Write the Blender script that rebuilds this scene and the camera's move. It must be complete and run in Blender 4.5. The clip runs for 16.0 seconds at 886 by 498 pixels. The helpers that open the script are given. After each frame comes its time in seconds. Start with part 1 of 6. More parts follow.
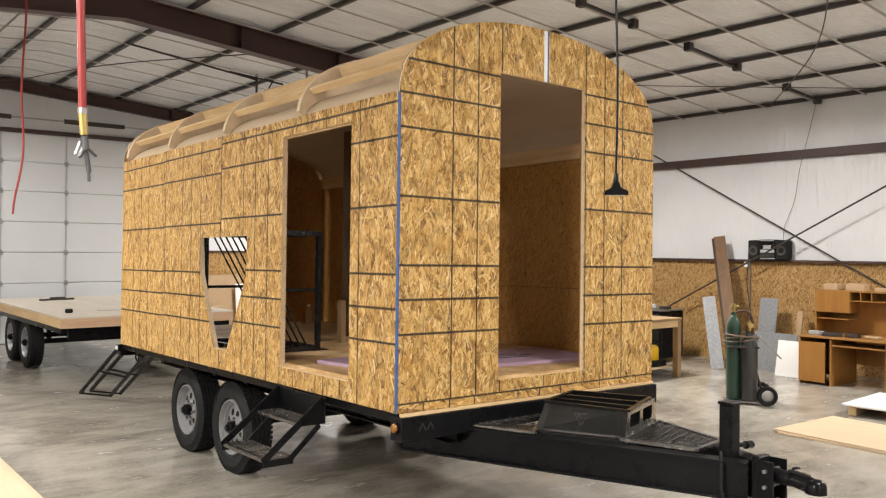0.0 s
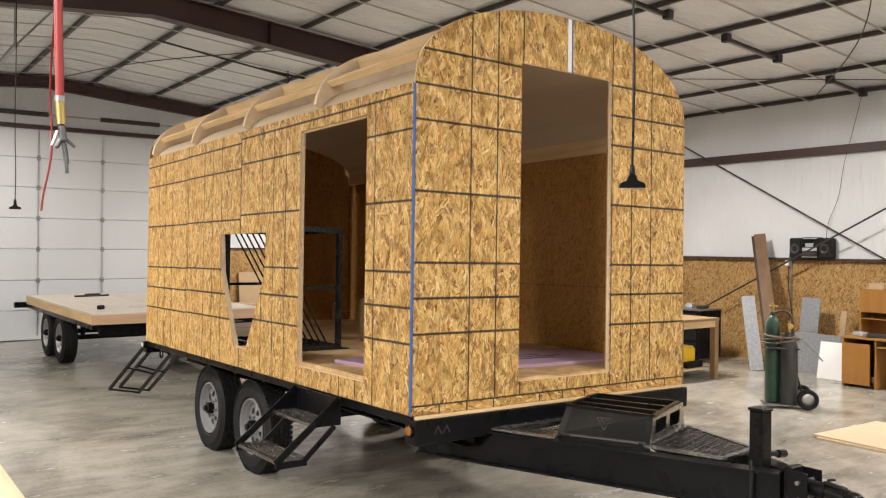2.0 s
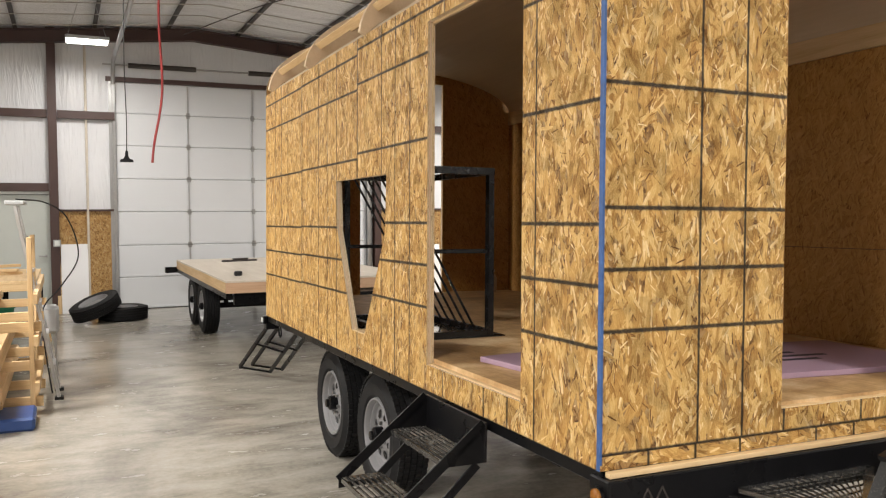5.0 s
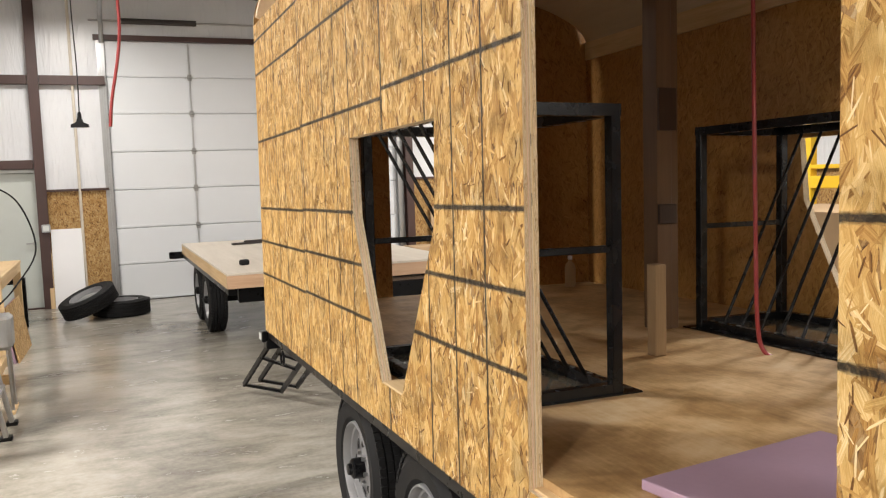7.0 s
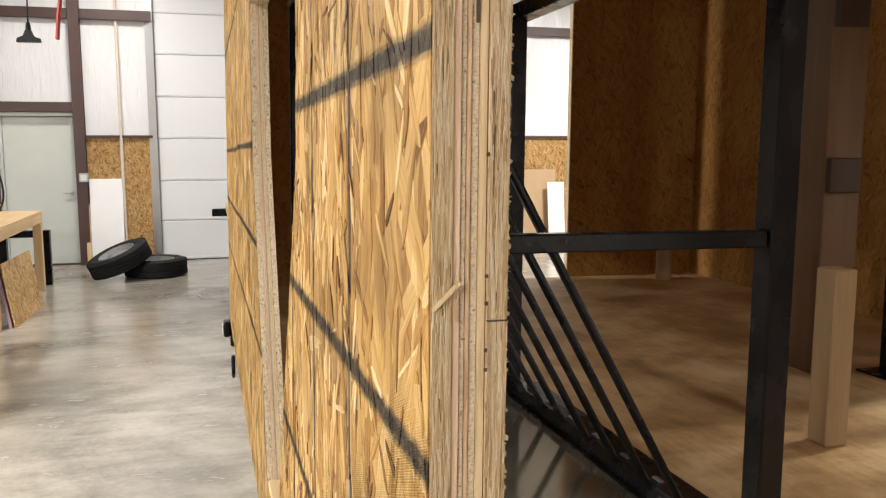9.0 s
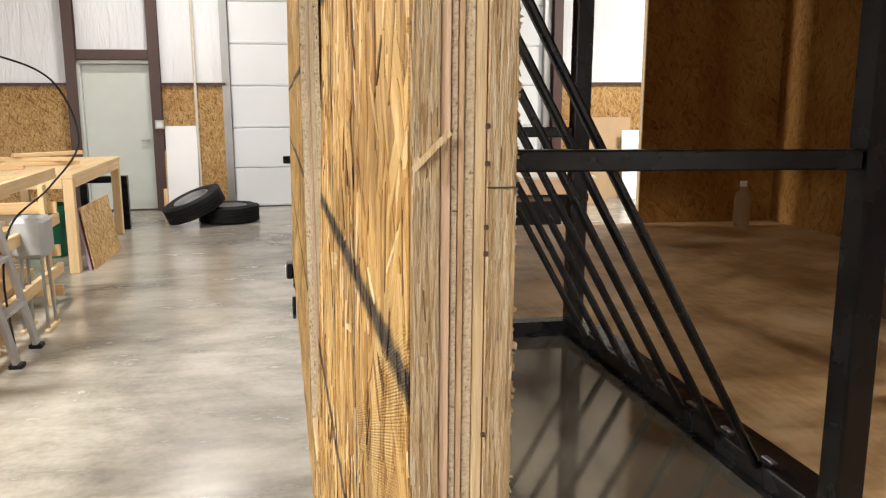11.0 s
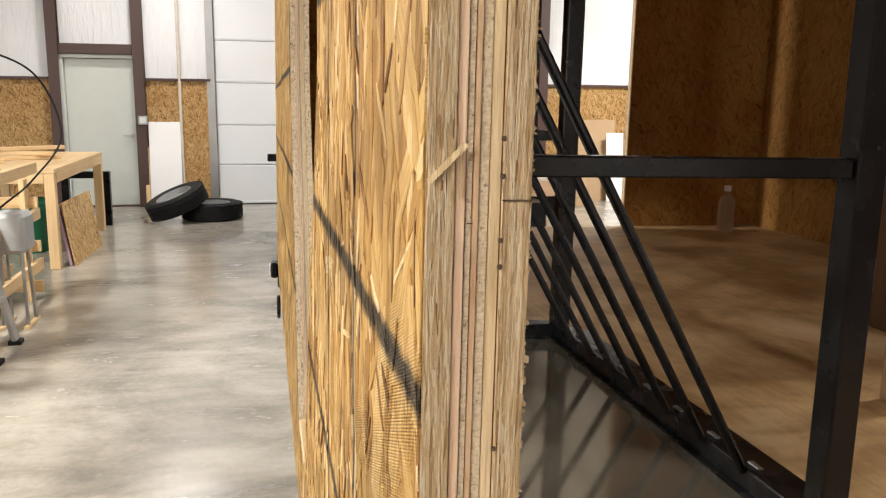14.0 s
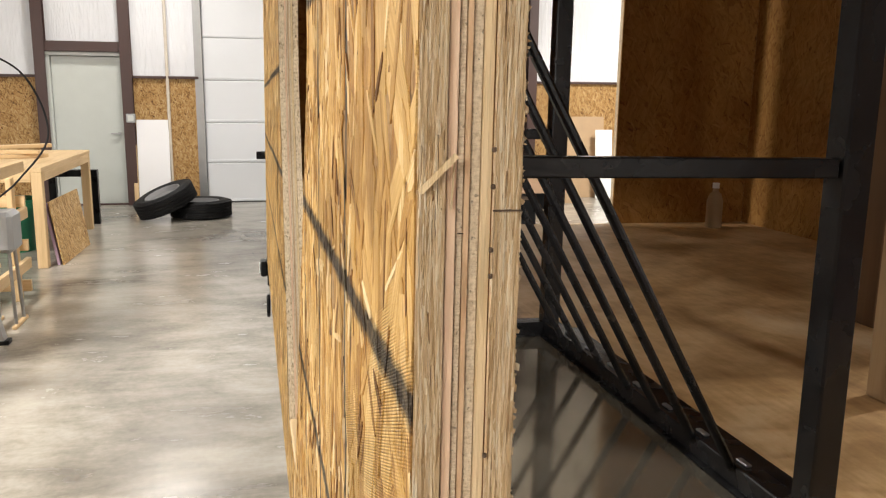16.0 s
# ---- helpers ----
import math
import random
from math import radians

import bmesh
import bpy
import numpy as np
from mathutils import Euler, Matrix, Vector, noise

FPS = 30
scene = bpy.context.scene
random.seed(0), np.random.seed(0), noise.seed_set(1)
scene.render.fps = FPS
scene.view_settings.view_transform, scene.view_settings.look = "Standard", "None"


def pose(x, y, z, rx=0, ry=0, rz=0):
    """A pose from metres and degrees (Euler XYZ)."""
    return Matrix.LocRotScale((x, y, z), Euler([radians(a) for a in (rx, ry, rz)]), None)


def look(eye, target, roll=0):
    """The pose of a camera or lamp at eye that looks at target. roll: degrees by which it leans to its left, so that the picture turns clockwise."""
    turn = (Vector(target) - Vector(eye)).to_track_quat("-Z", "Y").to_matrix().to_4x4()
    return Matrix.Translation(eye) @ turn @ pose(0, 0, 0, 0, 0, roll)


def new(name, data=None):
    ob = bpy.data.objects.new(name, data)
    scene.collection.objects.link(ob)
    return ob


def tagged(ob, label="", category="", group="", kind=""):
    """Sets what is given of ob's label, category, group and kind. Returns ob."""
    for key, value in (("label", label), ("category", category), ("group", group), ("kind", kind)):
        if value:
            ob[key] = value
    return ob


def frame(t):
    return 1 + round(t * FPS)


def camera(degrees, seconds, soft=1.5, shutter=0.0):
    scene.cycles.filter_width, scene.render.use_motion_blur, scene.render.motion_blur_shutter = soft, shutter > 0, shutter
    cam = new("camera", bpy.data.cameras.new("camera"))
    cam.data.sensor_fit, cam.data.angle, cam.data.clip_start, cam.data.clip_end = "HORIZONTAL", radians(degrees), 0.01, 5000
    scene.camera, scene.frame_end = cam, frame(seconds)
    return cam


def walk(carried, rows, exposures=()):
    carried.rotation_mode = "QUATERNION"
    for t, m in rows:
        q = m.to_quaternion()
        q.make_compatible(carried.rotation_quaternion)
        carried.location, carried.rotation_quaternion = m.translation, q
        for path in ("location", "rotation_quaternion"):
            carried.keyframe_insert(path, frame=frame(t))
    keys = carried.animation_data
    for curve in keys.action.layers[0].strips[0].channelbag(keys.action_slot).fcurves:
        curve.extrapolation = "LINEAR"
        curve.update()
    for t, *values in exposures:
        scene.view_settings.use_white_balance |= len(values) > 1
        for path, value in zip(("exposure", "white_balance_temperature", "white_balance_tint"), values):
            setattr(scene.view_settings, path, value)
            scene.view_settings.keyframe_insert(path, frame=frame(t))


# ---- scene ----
cam = camera(56.6, 16.0, 1.2)
PATH = [
    (0, (-2.808, -3.878, 1.881), (-1.546, -2.326, 1.88), 0.4),
    (0.5, (-2.806, -3.882, 1.875), (-1.55, -2.325, 1.876), 0.5),
    (1, (-2.799, -3.875, 1.876), (-1.555, -2.309, 1.875), 0.4),
    (1.5, (-2.732, -3.852, 1.873), (-1.509, -2.269, 1.87), 0.4),
    (2, (-2.598, -3.821, 1.876), (-1.411, -2.211, 1.869), 0.5),
    (2.5, (-2.492, -3.774, 1.868), (-1.344, -2.136, 1.853), 0.6),
    (3, (-2.398, -3.608, 1.844), (-1.293, -1.941, 1.818), 0.7),
    (3.5, (-2.273, -3.363, 1.848), (-1.209, -1.67, 1.806), 0.7),
    (4, (-2.007, -3.069, 1.827), (-0.983, -1.352, 1.774), 0.8),
    (4.5, (-1.775, -2.645, 1.79), (-0.854, -0.871, 1.715), 0.6),
    (5, (-1.575, -2.208, 1.777), (-0.741, -0.393, 1.681), -0.2),
    (5.2, (-1.471, -2.009, 1.768), (-0.668, -0.18, 1.669), -0.3),
    (7.3, (-0.798, -0.046, 1.798), (-0.037, 1.795, 1.619), -2.0),
    (7.5, (-0.697, 0.129, 1.726), (0.059, 1.975, 1.59), -0.5),
    (8, (-0.431, 0.496, 1.726), (0.276, 2.358, 1.544), -1.0),
    (8.5, (-0.263, 0.836, 1.703), (0.384, 2.717, 1.49), -0.6),
    (9, (-0.097, 1.044, 1.665), (0.453, 2.95, 1.413), -0.1),
    (9.5, (-0.039, 1.13, 1.619), (0.374, 3.061, 1.302), -0.8),
    (9.7, (-0.038, 1.12, 1.607), (0.342, 3.056, 1.278), -0.4),
    (12, (-0.045, 1.131, 1.619), (0.332, 3.059, 1.245), -0.2),
    (12.5, (-0.045, 1.132, 1.619), (0.344, 3.059, 1.251), 0.0),
    (13, (-0.046, 1.13, 1.619), (0.352, 3.056, 1.253), 0.2),
    (13.5, (-0.047, 1.13, 1.62), (0.36, 3.053, 1.253), 0.5),
    (14, (-0.052, 1.131, 1.618), (0.365, 3.052, 1.25), 0.7),
    (14.5, (-0.053, 1.131, 1.62), (0.373, 3.05, 1.25), 0.8),
    (15, (-0.053, 1.129, 1.621), (0.38, 3.046, 1.248), 0.7),
    (15.5, (-0.054, 1.131, 1.62), (0.384, 3.047, 1.247), 0.8),
    (16, (-0.053, 1.129, 1.623), (0.388, 3.043, 1.248), 0.6),
]
walk(cam, [(t, look(eye, target, roll)) for t, eye, target, roll in PATH],
     [(0.0, 0.14), (5.0, 0.12), (7.5, 0.36), (9.0, 0.48), (9.7, 0.5), (16.0, 0.5)])

# ---- light ----
world = bpy.data.worlds.new("world")
scene.world = world
world.use_nodes = True
world.node_tree.nodes["Background"].inputs[0].default_value = (0.9, 0.95, 1.0, 1)
world.node_tree.nodes["Background"].inputs[1].default_value = 0.05
LAMPS = [(-1.2, 11.6, 70), (-3.0, 5.4, 225), (1.8, -3.4, 160), (-4.5, -2.7, 240), (-1.2, -9.0, 300), (6.0, 10.5, 240), (5.9, 3.6, 275), (8.0, -1.8, 180), (5.9, -9.0, 130), (-6.2, 3.4, 240), (-6.2, -2.2, 340)]
import mathutils

# ---- materials ----


def nodes_of(name):
    m = bpy.data.materials.new(name)
    m.use_nodes = True
    nt = m.node_tree
    return m, nt, nt.nodes["Principled BSDF"]


class NT:
    """Short writing for node trees."""

    def __init__(self, nt):
        self.nt = nt

    def add(self, kind, **props):
        n = self.nt.nodes.new(kind)
        ins = props.pop("ins", {})
        for k, v in props.items():
            setattr(n, k, v)
        for k, v in ins.items():
            self.put(n.inputs[k], v)
        return n

    def put(self, socket, v):
        if isinstance(v, bpy.types.NodeSocket):
            self.nt.links.new(v, socket)
        else:
            socket.default_value = v

    def math(self, op, a, b=0.0, c=0.0, clamp=False):
        n = self.add("ShaderNodeMath", operation=op, use_clamp=clamp)
        for i, v in enumerate((a, b, c)):
            self.put(n.inputs[i], v)
        return n.outputs[0]

    def mix(self, fac, a, b, blend="MIX"):
        n = self.add("ShaderNodeMix", data_type="RGBA", blend_type=blend)
        for i, v in ((0, fac), (6, a), (7, b)):
            self.put(n.inputs[i], v)
        return n.outputs[2]

    def coords(self, kind="Object", scale=(1, 1, 1), turn=(0, 0, 0), shift=(0, 0, 0)):
        tc = self.add("ShaderNodeTexCoord")
        mp = self.add("ShaderNodeMapping", ins={0: tc.outputs[kind], 1: shift, 2: turn, 3: scale})
        return mp.outputs[0]

    def noise(self, vec, scale=5.0, detail=4.0, rough=0.55, dist=0.0):
        n = self.add("ShaderNodeTexNoise", ins={"Vector": vec, "Scale": scale, "Detail": detail, "Roughness": rough, "Distortion": dist})
        return n.outputs["Fac"]

    def ramp(self, fac, stops, interp="LINEAR"):
        n = self.add("ShaderNodeValToRGB", ins={0: fac})
        n.color_ramp.interpolation = interp
        el = n.color_ramp.elements
        while len(el) < len(stops):
            el.new(0.5)
        for e, (p, c) in zip(el, stops):
            e.position, e.color = p, (*c, 1)
        return n.outputs[0]

    def span(self, v, a, b, lo=0.0, hi=1.0):
        n = self.add("ShaderNodeMapRange", ins={0: v, 1: a, 2: b, 3: lo, 4: hi})
        n.clamp = True
        return n.outputs[0]

    def bump(self, height, strength=0.3, dist=0.01):
        return self.add("ShaderNodeBump", ins={"Strength": strength, "Distance": dist, "Height": height}).outputs[0]


def printed_lines(t):
    """Mask of the ink lines printed on a sheet at 16, 24, 32 and 48 inches."""
    uv = t.add("ShaderNodeUVMap", uv_map="metres").outputs[0]
    sepc = t.add("ShaderNodeSeparateXYZ", ins={0: uv})
    wob = t.noise(uv, 14.0, 3.0)
    fuzz = t.noise(t.coords("UV", (60, 400, 1)), 1.0, 3.0)
    total = None
    for axis, half, soft, gain in ((0, 0.0050, 0.0016, 0.96), (1, 0.0072, 0.0030, 0.96)):
        c = t.math("ADD", sepc.outputs[axis], t.math("MULTIPLY", t.math("SUBTRACT", wob, 0.5), 0.004))
        if axis == 1:
            c = t.math("ADD", c, t.math("MULTIPLY", t.math("SUBTRACT", fuzz, 0.5), 0.008))
        c = t.math("FLOORED_MODULO", c, 1.2192)
        for p in (0.0, 0.4064, 0.6096, 0.8128, 1.2192):
            dd = t.math("ABSOLUTE", t.math("SUBTRACT", c, p))
            s = t.math("MULTIPLY", t.span(dd, half - soft, half + soft, 1.0, 0.0), gain)
            total = s if total is None else t.math("MAXIMUM", total, s)
    total = t.math("MULTIPLY", total, t.span(t.noise(t.coords("UV", (1, 1, 1)), 120.0, 2.0), 0.2, 0.5, 0.80, 1.0))
    return total


def osb(name, tint=(1, 1, 1), lines=False, dark=1.0, contrast=1.0):
    """Strand board: overlapping long flakes, printed lines at 16, 24, 32 and 48 inches."""
    m, nt, out = nodes_of(name)
    t = NT(nt)
    tc = t.add("ShaderNodeTexCoord")
    info = t.add("ShaderNodeObjectInfo")
    off = t.add("ShaderNodeVectorMath", operation="ADD", ins={0: tc.outputs["UV"]})
    comb = t.add("ShaderNodeCombineXYZ", ins={0: t.math("MULTIPLY", info.outputs["Random"], 37.0), 1: t.math("MULTIPLY", info.outputs["Random"], 91.0), 2: 0.0})
    t.put(off.inputs[1], comb.outputs[0])
    warp = t.add("ShaderNodeTexNoise", ins={"Vector": off.outputs[0], "Scale": 9.0, "Detail": 2.0})
    wv = t.add("ShaderNodeVectorMath", operation="SCALE", ins={0: warp.outputs["Color"], 3: 0.03})
    base = t.add("ShaderNodeVectorMath", operation="ADD", ins={0: off.outputs[0], 1: wv.outputs[0]}).outputs[0]
    frill = t.add("ShaderNodeTexNoise", ins={"Vector": off.outputs[0], "Scale": 130.0, "Detail": 3.0, "Roughness": 0.65})
    fv = t.add("ShaderNodeVectorMath", operation="SCALE", ins={0: frill.outputs["Color"], 3: 0.009})
    base = t.add("ShaderNodeVectorMath", operation="ADD", ins={0: base, 1: fv.outputs[0]}).outputs[0]
    tone, height = None, None
    for i, (ang, sx, sy, cover) in enumerate([(8, 30, 8, 2.0), (52, 34, 9, 0.50), (-40, 36, 9, 0.50), (80, 44, 11, 0.40), (-14, 44, 9, 0.45), (30, 62, 13, 0.36), (-62, 70, 15, 0.28), (12, 105, 16, 0.24), (-30, 125, 20, 0.2)]):
        rot = t.add("ShaderNodeMapping", ins={0: base, 1: (i * 3.7, i * 1.9, 0), 2: (0, 0, radians(ang))})
        mp = t.add("ShaderNodeMapping", ins={0: rot.outputs[0], 3: (sx, sy, 1)})
        vo = t.add("ShaderNodeTexVoronoi", voronoi_dimensions="2D", feature="F1", distance="CHEBYCHEV", ins={"Vector": mp.outputs[0], "Scale": 1.0, "Randomness": 1.0})
        sep = t.add("ShaderNodeSeparateColor", ins={0: vo.outputs["Color"]})
        gr = t.add("ShaderNodeTexNoise", ins={"Vector": mp.outputs[0], "Scale": 2.2, "Detail": 5.0, "Roughness": 0.7})
        streak = t.add("ShaderNodeMapping", ins={0: mp.outputs[0], 3: (5.0, 0.25, 1)})
        g2 = t.add("ShaderNodeTexNoise", ins={"Vector": streak.outputs[0], "Scale": 1.6, "Detail": 3.0, "Roughness": 0.6})
        v = t.math("ADD", t.math("ADD", t.math("MULTIPLY", t.math("POWER", sep.outputs[0], 0.75), 0.62 if i < 6 else 0.85), 0.20 if i < 6 else 0.10), t.math("MULTIPLY", t.math("SUBTRACT", g2.outputs["Fac"], 0.5), 0.8))
        # Darker flake rims: the small shadow beside each flake, put into the tone.
        v = t.math("SUBTRACT", v, t.math("MULTIPLY", t.span(vo.outputs["Distance"], 0.40, 0.60), 0.36))
        lay = t.math("ADD", sep.outputs[1], t.math("MULTIPLY", t.math("SUBTRACT", gr.outputs["Fac"], 0.5), 0.15))
        if tone is None:
            tone, height = v, lay
        else:
            keep = t.math("LESS_THAN", sep.outputs[2], cover)
            mixn = t.add("ShaderNodeMix", data_type="FLOAT", ins={0: keep, 2: tone, 3: v})
            mixh = t.add("ShaderNodeMix", data_type="FLOAT", ins={0: keep, 2: height, 3: t.math("ADD", lay, 0.15 * i)})
            tone, height = mixn.outputs[0], mixh.outputs[0]
    fl = t.noise(t.add("ShaderNodeMapping", ins={0: base, 3: (190, 46, 1)}).outputs[0], 1.0, 4.0, 0.7)
    tone = t.math("SUBTRACT", tone, t.span(fl, 0.60, 0.74, 0.0, 0.45))
    fine = t.noise(t.add("ShaderNodeMapping", ins={0: base, 3: (420, 90, 1)}).outputs[0], 1.0, 3.0, 0.7)
    tone = t.math("ADD", tone, t.math("MULTIPLY", t.math("SUBTRACT", fine, 0.5), 0.55))
    height = t.math("ADD", height, t.math("MULTIPLY", fine, 0.35))
    big = t.noise(base, 1.6, 3.0)
    tone = t.math("ADD", tone, t.math("MULTIPLY", t.math("SUBTRACT", big, 0.5), 0.35))
    tone = t.math("ADD", 0.45, t.math("MULTIPLY", t.math("SUBTRACT", tone, 0.45), contrast))
    d = dark
    col = t.ramp(tone, [(0.0, (0.14 * d, 0.065 * d, 0.02 * d)), (0.18, (0.36 * d, 0.195 * d, 0.066 * d)), (0.42, (0.53 * d, 0.325 * d, 0.128 * d)), (0.72, (0.64 * d, 0.43 * d, 0.195 * d)), (1.0, (0.80 * d, 0.63 * d, 0.38 * d))])
    col = t.mix(1.0, col, (*tint, 1), "MULTIPLY")
    if lines:
        sp = t.add("ShaderNodeSeparateXYZ", ins={0: base})
        w1 = t.math("SINE", t.math("MULTIPLY", t.math("ADD", sp.outputs[0], t.math("MULTIPLY", sp.outputs[1], 0.35)), 1500.0))
        w2 = t.math("SINE", t.math("MULTIPLY", t.math("SUBTRACT", sp.outputs[1], t.math("MULTIPLY", sp.outputs[0], 0.3)), 2300.0))
        press = t.math("MULTIPLY", t.math("ADD", w1, w2), t.span(t.noise(base, 7.0, 2.0), 0.44, 0.58, 0.0, 0.10))
        col = t.mix(1.0, col, t.add("ShaderNodeCombineColor", ins={0: t.math("ADD", 1.0, press), 1: t.math("ADD", 1.0, press), 2: t.math("ADD", 1.0, press)}).outputs[0], "MULTIPLY")
        total = printed_lines(t)
        col = t.mix(total, col, (0.018, 0.015, 0.013, 1))
    t.put(out.inputs["Base Color"], col)
    t.put(out.inputs["Roughness"], t.span(tone, 0, 1, 0.62, 0.48))
    out.inputs["Specular IOR Level"].default_value = 0.35
    t.put(out.inputs["Normal"], t.bump(height, 0.8, 0.003))
    return m


def strands(name, stops, lines=False, across=420.0, along=14.0, relief=0.5):
    """Single wood flakes: one tone each, fibres along them, a faint press-screen pattern."""
    m, nt, out = nodes_of(name)
    t = NT(nt)
    tone = t.add("ShaderNodeSeparateXYZ", ins={0: t.add("ShaderNodeUVMap", uv_map="tone").outputs[0]})
    grain = t.add("ShaderNodeUVMap", uv_map="grain").outputs[0]
    fib = t.noise(t.add("ShaderNodeMapping", ins={0: grain, 3: (across, along, 1)}).outputs[0], 1.0, 4.0, 0.65, 0.3)
    hair = t.noise(t.add("ShaderNodeMapping", ins={0: grain, 3: (across * 3.2, along * 2.5, 1)}).outputs[0], 1.0, 3.0, 0.7)
    blot = t.noise(t.add("ShaderNodeMapping", ins={0: grain, 3: (45, 22, 1)}).outputs[0], 1.0, 3.0, 0.6)
    f = t.math("ADD", tone.outputs[0], t.math("ADD", t.math("MULTIPLY", t.math("SUBTRACT", fib, 0.5), 1.0), t.math("ADD", t.math("MULTIPLY", t.math("SUBTRACT", hair, 0.5), 0.75), t.math("MULTIPLY", t.math("SUBTRACT", blot, 0.5), 0.35))))
    col = t.ramp(f, stops)
    crack = t.math("MULTIPLY", t.span(hair, 0.61, 0.70), t.span(tone.outputs[1], 0.1, 0.7, 0.15, 0.85))
    col = t.mix(crack, col, (0.11, 0.055, 0.02, 1))
    uv = t.add("ShaderNodeUVMap", uv_map="metres").outputs[0]
    height = t.math("ADD", t.math("MULTIPLY", fib, 0.6), t.math("SUBTRACT", t.math("MULTIPLY", hair, 0.5), t.math("MULTIPLY", crack, 0.5)))
    if lines:
        sp = t.add("ShaderNodeSeparateXYZ", ins={0: uv})
        w = t.math("SINE", t.math("MULTIPLY", t.math("ADD", sp.outputs[1], t.math("MULTIPLY", sp.outputs[0], 0.4)), 4300.0))
        w = t.math("MULTIPLY", w, t.span(t.noise(uv, 9.0, 2.0), 0.46, 0.58, 0.0, 0.22))
        gain = t.math("ADD", 1.0, w)
        col = t.mix(1.0, col, t.add("ShaderNodeCombineColor", ins={0: gain, 1: gain, 2: gain}).outputs[0], "MULTIPLY")
        height = t.math("ADD", height, w)
        col = t.mix(printed_lines(t), col, (0.020, 0.016, 0.013, 1))
    t.put(out.inputs["Base Color"], col)
    t.put(out.inputs["Roughness"], t.span(f, 0.0, 1.0, 0.62, 0.44))
    out.inputs["Specular IOR Level"].default_value = 0.25
    t.put(out.inputs["Normal"], t.bump(height, relief, 0.002))
    return m


def cut_edge(name, light, dark, across=700.0, along=30.0, pits=0.5):
    """Sawn edge of a board: fine layers running up it, with small pits."""
    m, nt, out = nodes_of(name)
    t = NT(nt)
    vec = t.coords("Object", (across, across * 0.4, along))
    a = t.noise(vec, 1.0, 5.0, 0.65, 0.4)
    b = t.noise(t.coords("Object", (across * 0.35, across * 0.2, along * 2.6)), 1.0, 4.0, 0.6)
    c = t.noise(t.coords("Object", (6, 6, 6)), 1.0, 2.0)
    f = t.math("ADD", t.math("ADD", t.math("MULTIPLY", a, 0.5), t.math("MULTIPLY", b, 0.4)), t.math("MULTIPLY", c, 0.15))
    mid = tuple(0.6 * p + 0.4 * q for p, q in zip(light, dark))
    col = t.ramp(f, [(0.43, dark), (0.51, mid), (0.60, light)])
    pit = t.noise(t.coords("Object", (across * 0.6, across * 0.3, along * 1.1), (0, 0, 0), (3, 5, 7)), 1.0, 3.0)
    col = t.mix(t.span(pit, 0.63, 0.70, 0.0, pits), col, (0.06, 0.035, 0.018, 1))
    t.put(out.inputs["Base Color"], col)
    out.inputs["Roughness"].default_value = 0.8
    out.inputs["Specular IOR Level"].default_value = 0.2
    t.put(out.inputs["Normal"], t.bump(f, 1.0, 0.0022))
    return m


def plain(name, color, rough=0.5, metal=0.0, var=0.12, scale=6.0, bump=0.0, fine=60.0, spec=0.5, coord="Object"):
    """Paint, plastic, rubber and the like: two scales of variation, some relief."""
    m, nt, out = nodes_of(name)
    t = NT(nt)
    vec = t.coords(coord)
    a, b = t.noise(vec, scale, 4.0), t.noise(vec, fine, 3.0)
    f = t.math("ADD", t.math("MULTIPLY", t.math("SUBTRACT", a, 0.5), 2 * var), t.math("MULTIPLY", t.math("SUBTRACT", b, 0.5), var))
    hsv = t.add("ShaderNodeHueSaturation", ins={"Color": (*color, 1), "Value": t.math("ADD", 1.0, f)})
    t.put(out.inputs["Base Color"], hsv.outputs[0])
    t.put(out.inputs["Roughness"], t.math("ADD", rough, t.math("MULTIPLY", t.math("SUBTRACT", a, 0.5), 0.25), clamp=True))
    out.inputs["Metallic"].default_value = metal
    out.inputs["Specular IOR Level"].default_value = spec
    if bump:
        t.put(out.inputs["Normal"], t.bump(b, bump, 0.003))
    return m


def wood(name, light, dark, along="z", rough=0.55, grain=14.0, knots=0.5):
    """Sawn timber with grain along one axis of the object."""
    m, nt, out = nodes_of(name)
    t = NT(nt)
    sc = {"x": (0.06, 1, 1), "y": (1, 0.06, 1), "z": (1, 1, 0.06)}[along]
    info = t.add("ShaderNodeObjectInfo")
    vec = t.coords("Object", sc)
    sh = t.add("ShaderNodeVectorMath", operation="ADD", ins={0: vec})
    t.put(sh.inputs[1], t.math("MULTIPLY", info.outputs["Random"], 23.0))
    a = t.noise(sh.outputs[0], grain, 5.0, 0.6, 0.6)
    b = t.noise(sh.outputs[0], grain * 9, 3.0)
    c = t.noise(t.coords("Object"), 1.3, 2.0)
    f = t.math("ADD", t.math("ADD", t.math("MULTIPLY", a, 0.75), t.math("MULTIPLY", b, 0.3)), t.math("MULTIPLY", c, 0.25))
    col = t.ramp(f, [(0.42, dark), (0.62, tuple((p + q) / 2 for p, q in zip(light, dark))), (0.85, light)])
    t.put(out.inputs["Base Color"], col)
    out.inputs["Roughness"].default_value = rough
    out.inputs["Specular IOR Level"].default_value = 0.3
    t.put(out.inputs["Normal"], t.bump(f, 0.15, 0.002))
    return m


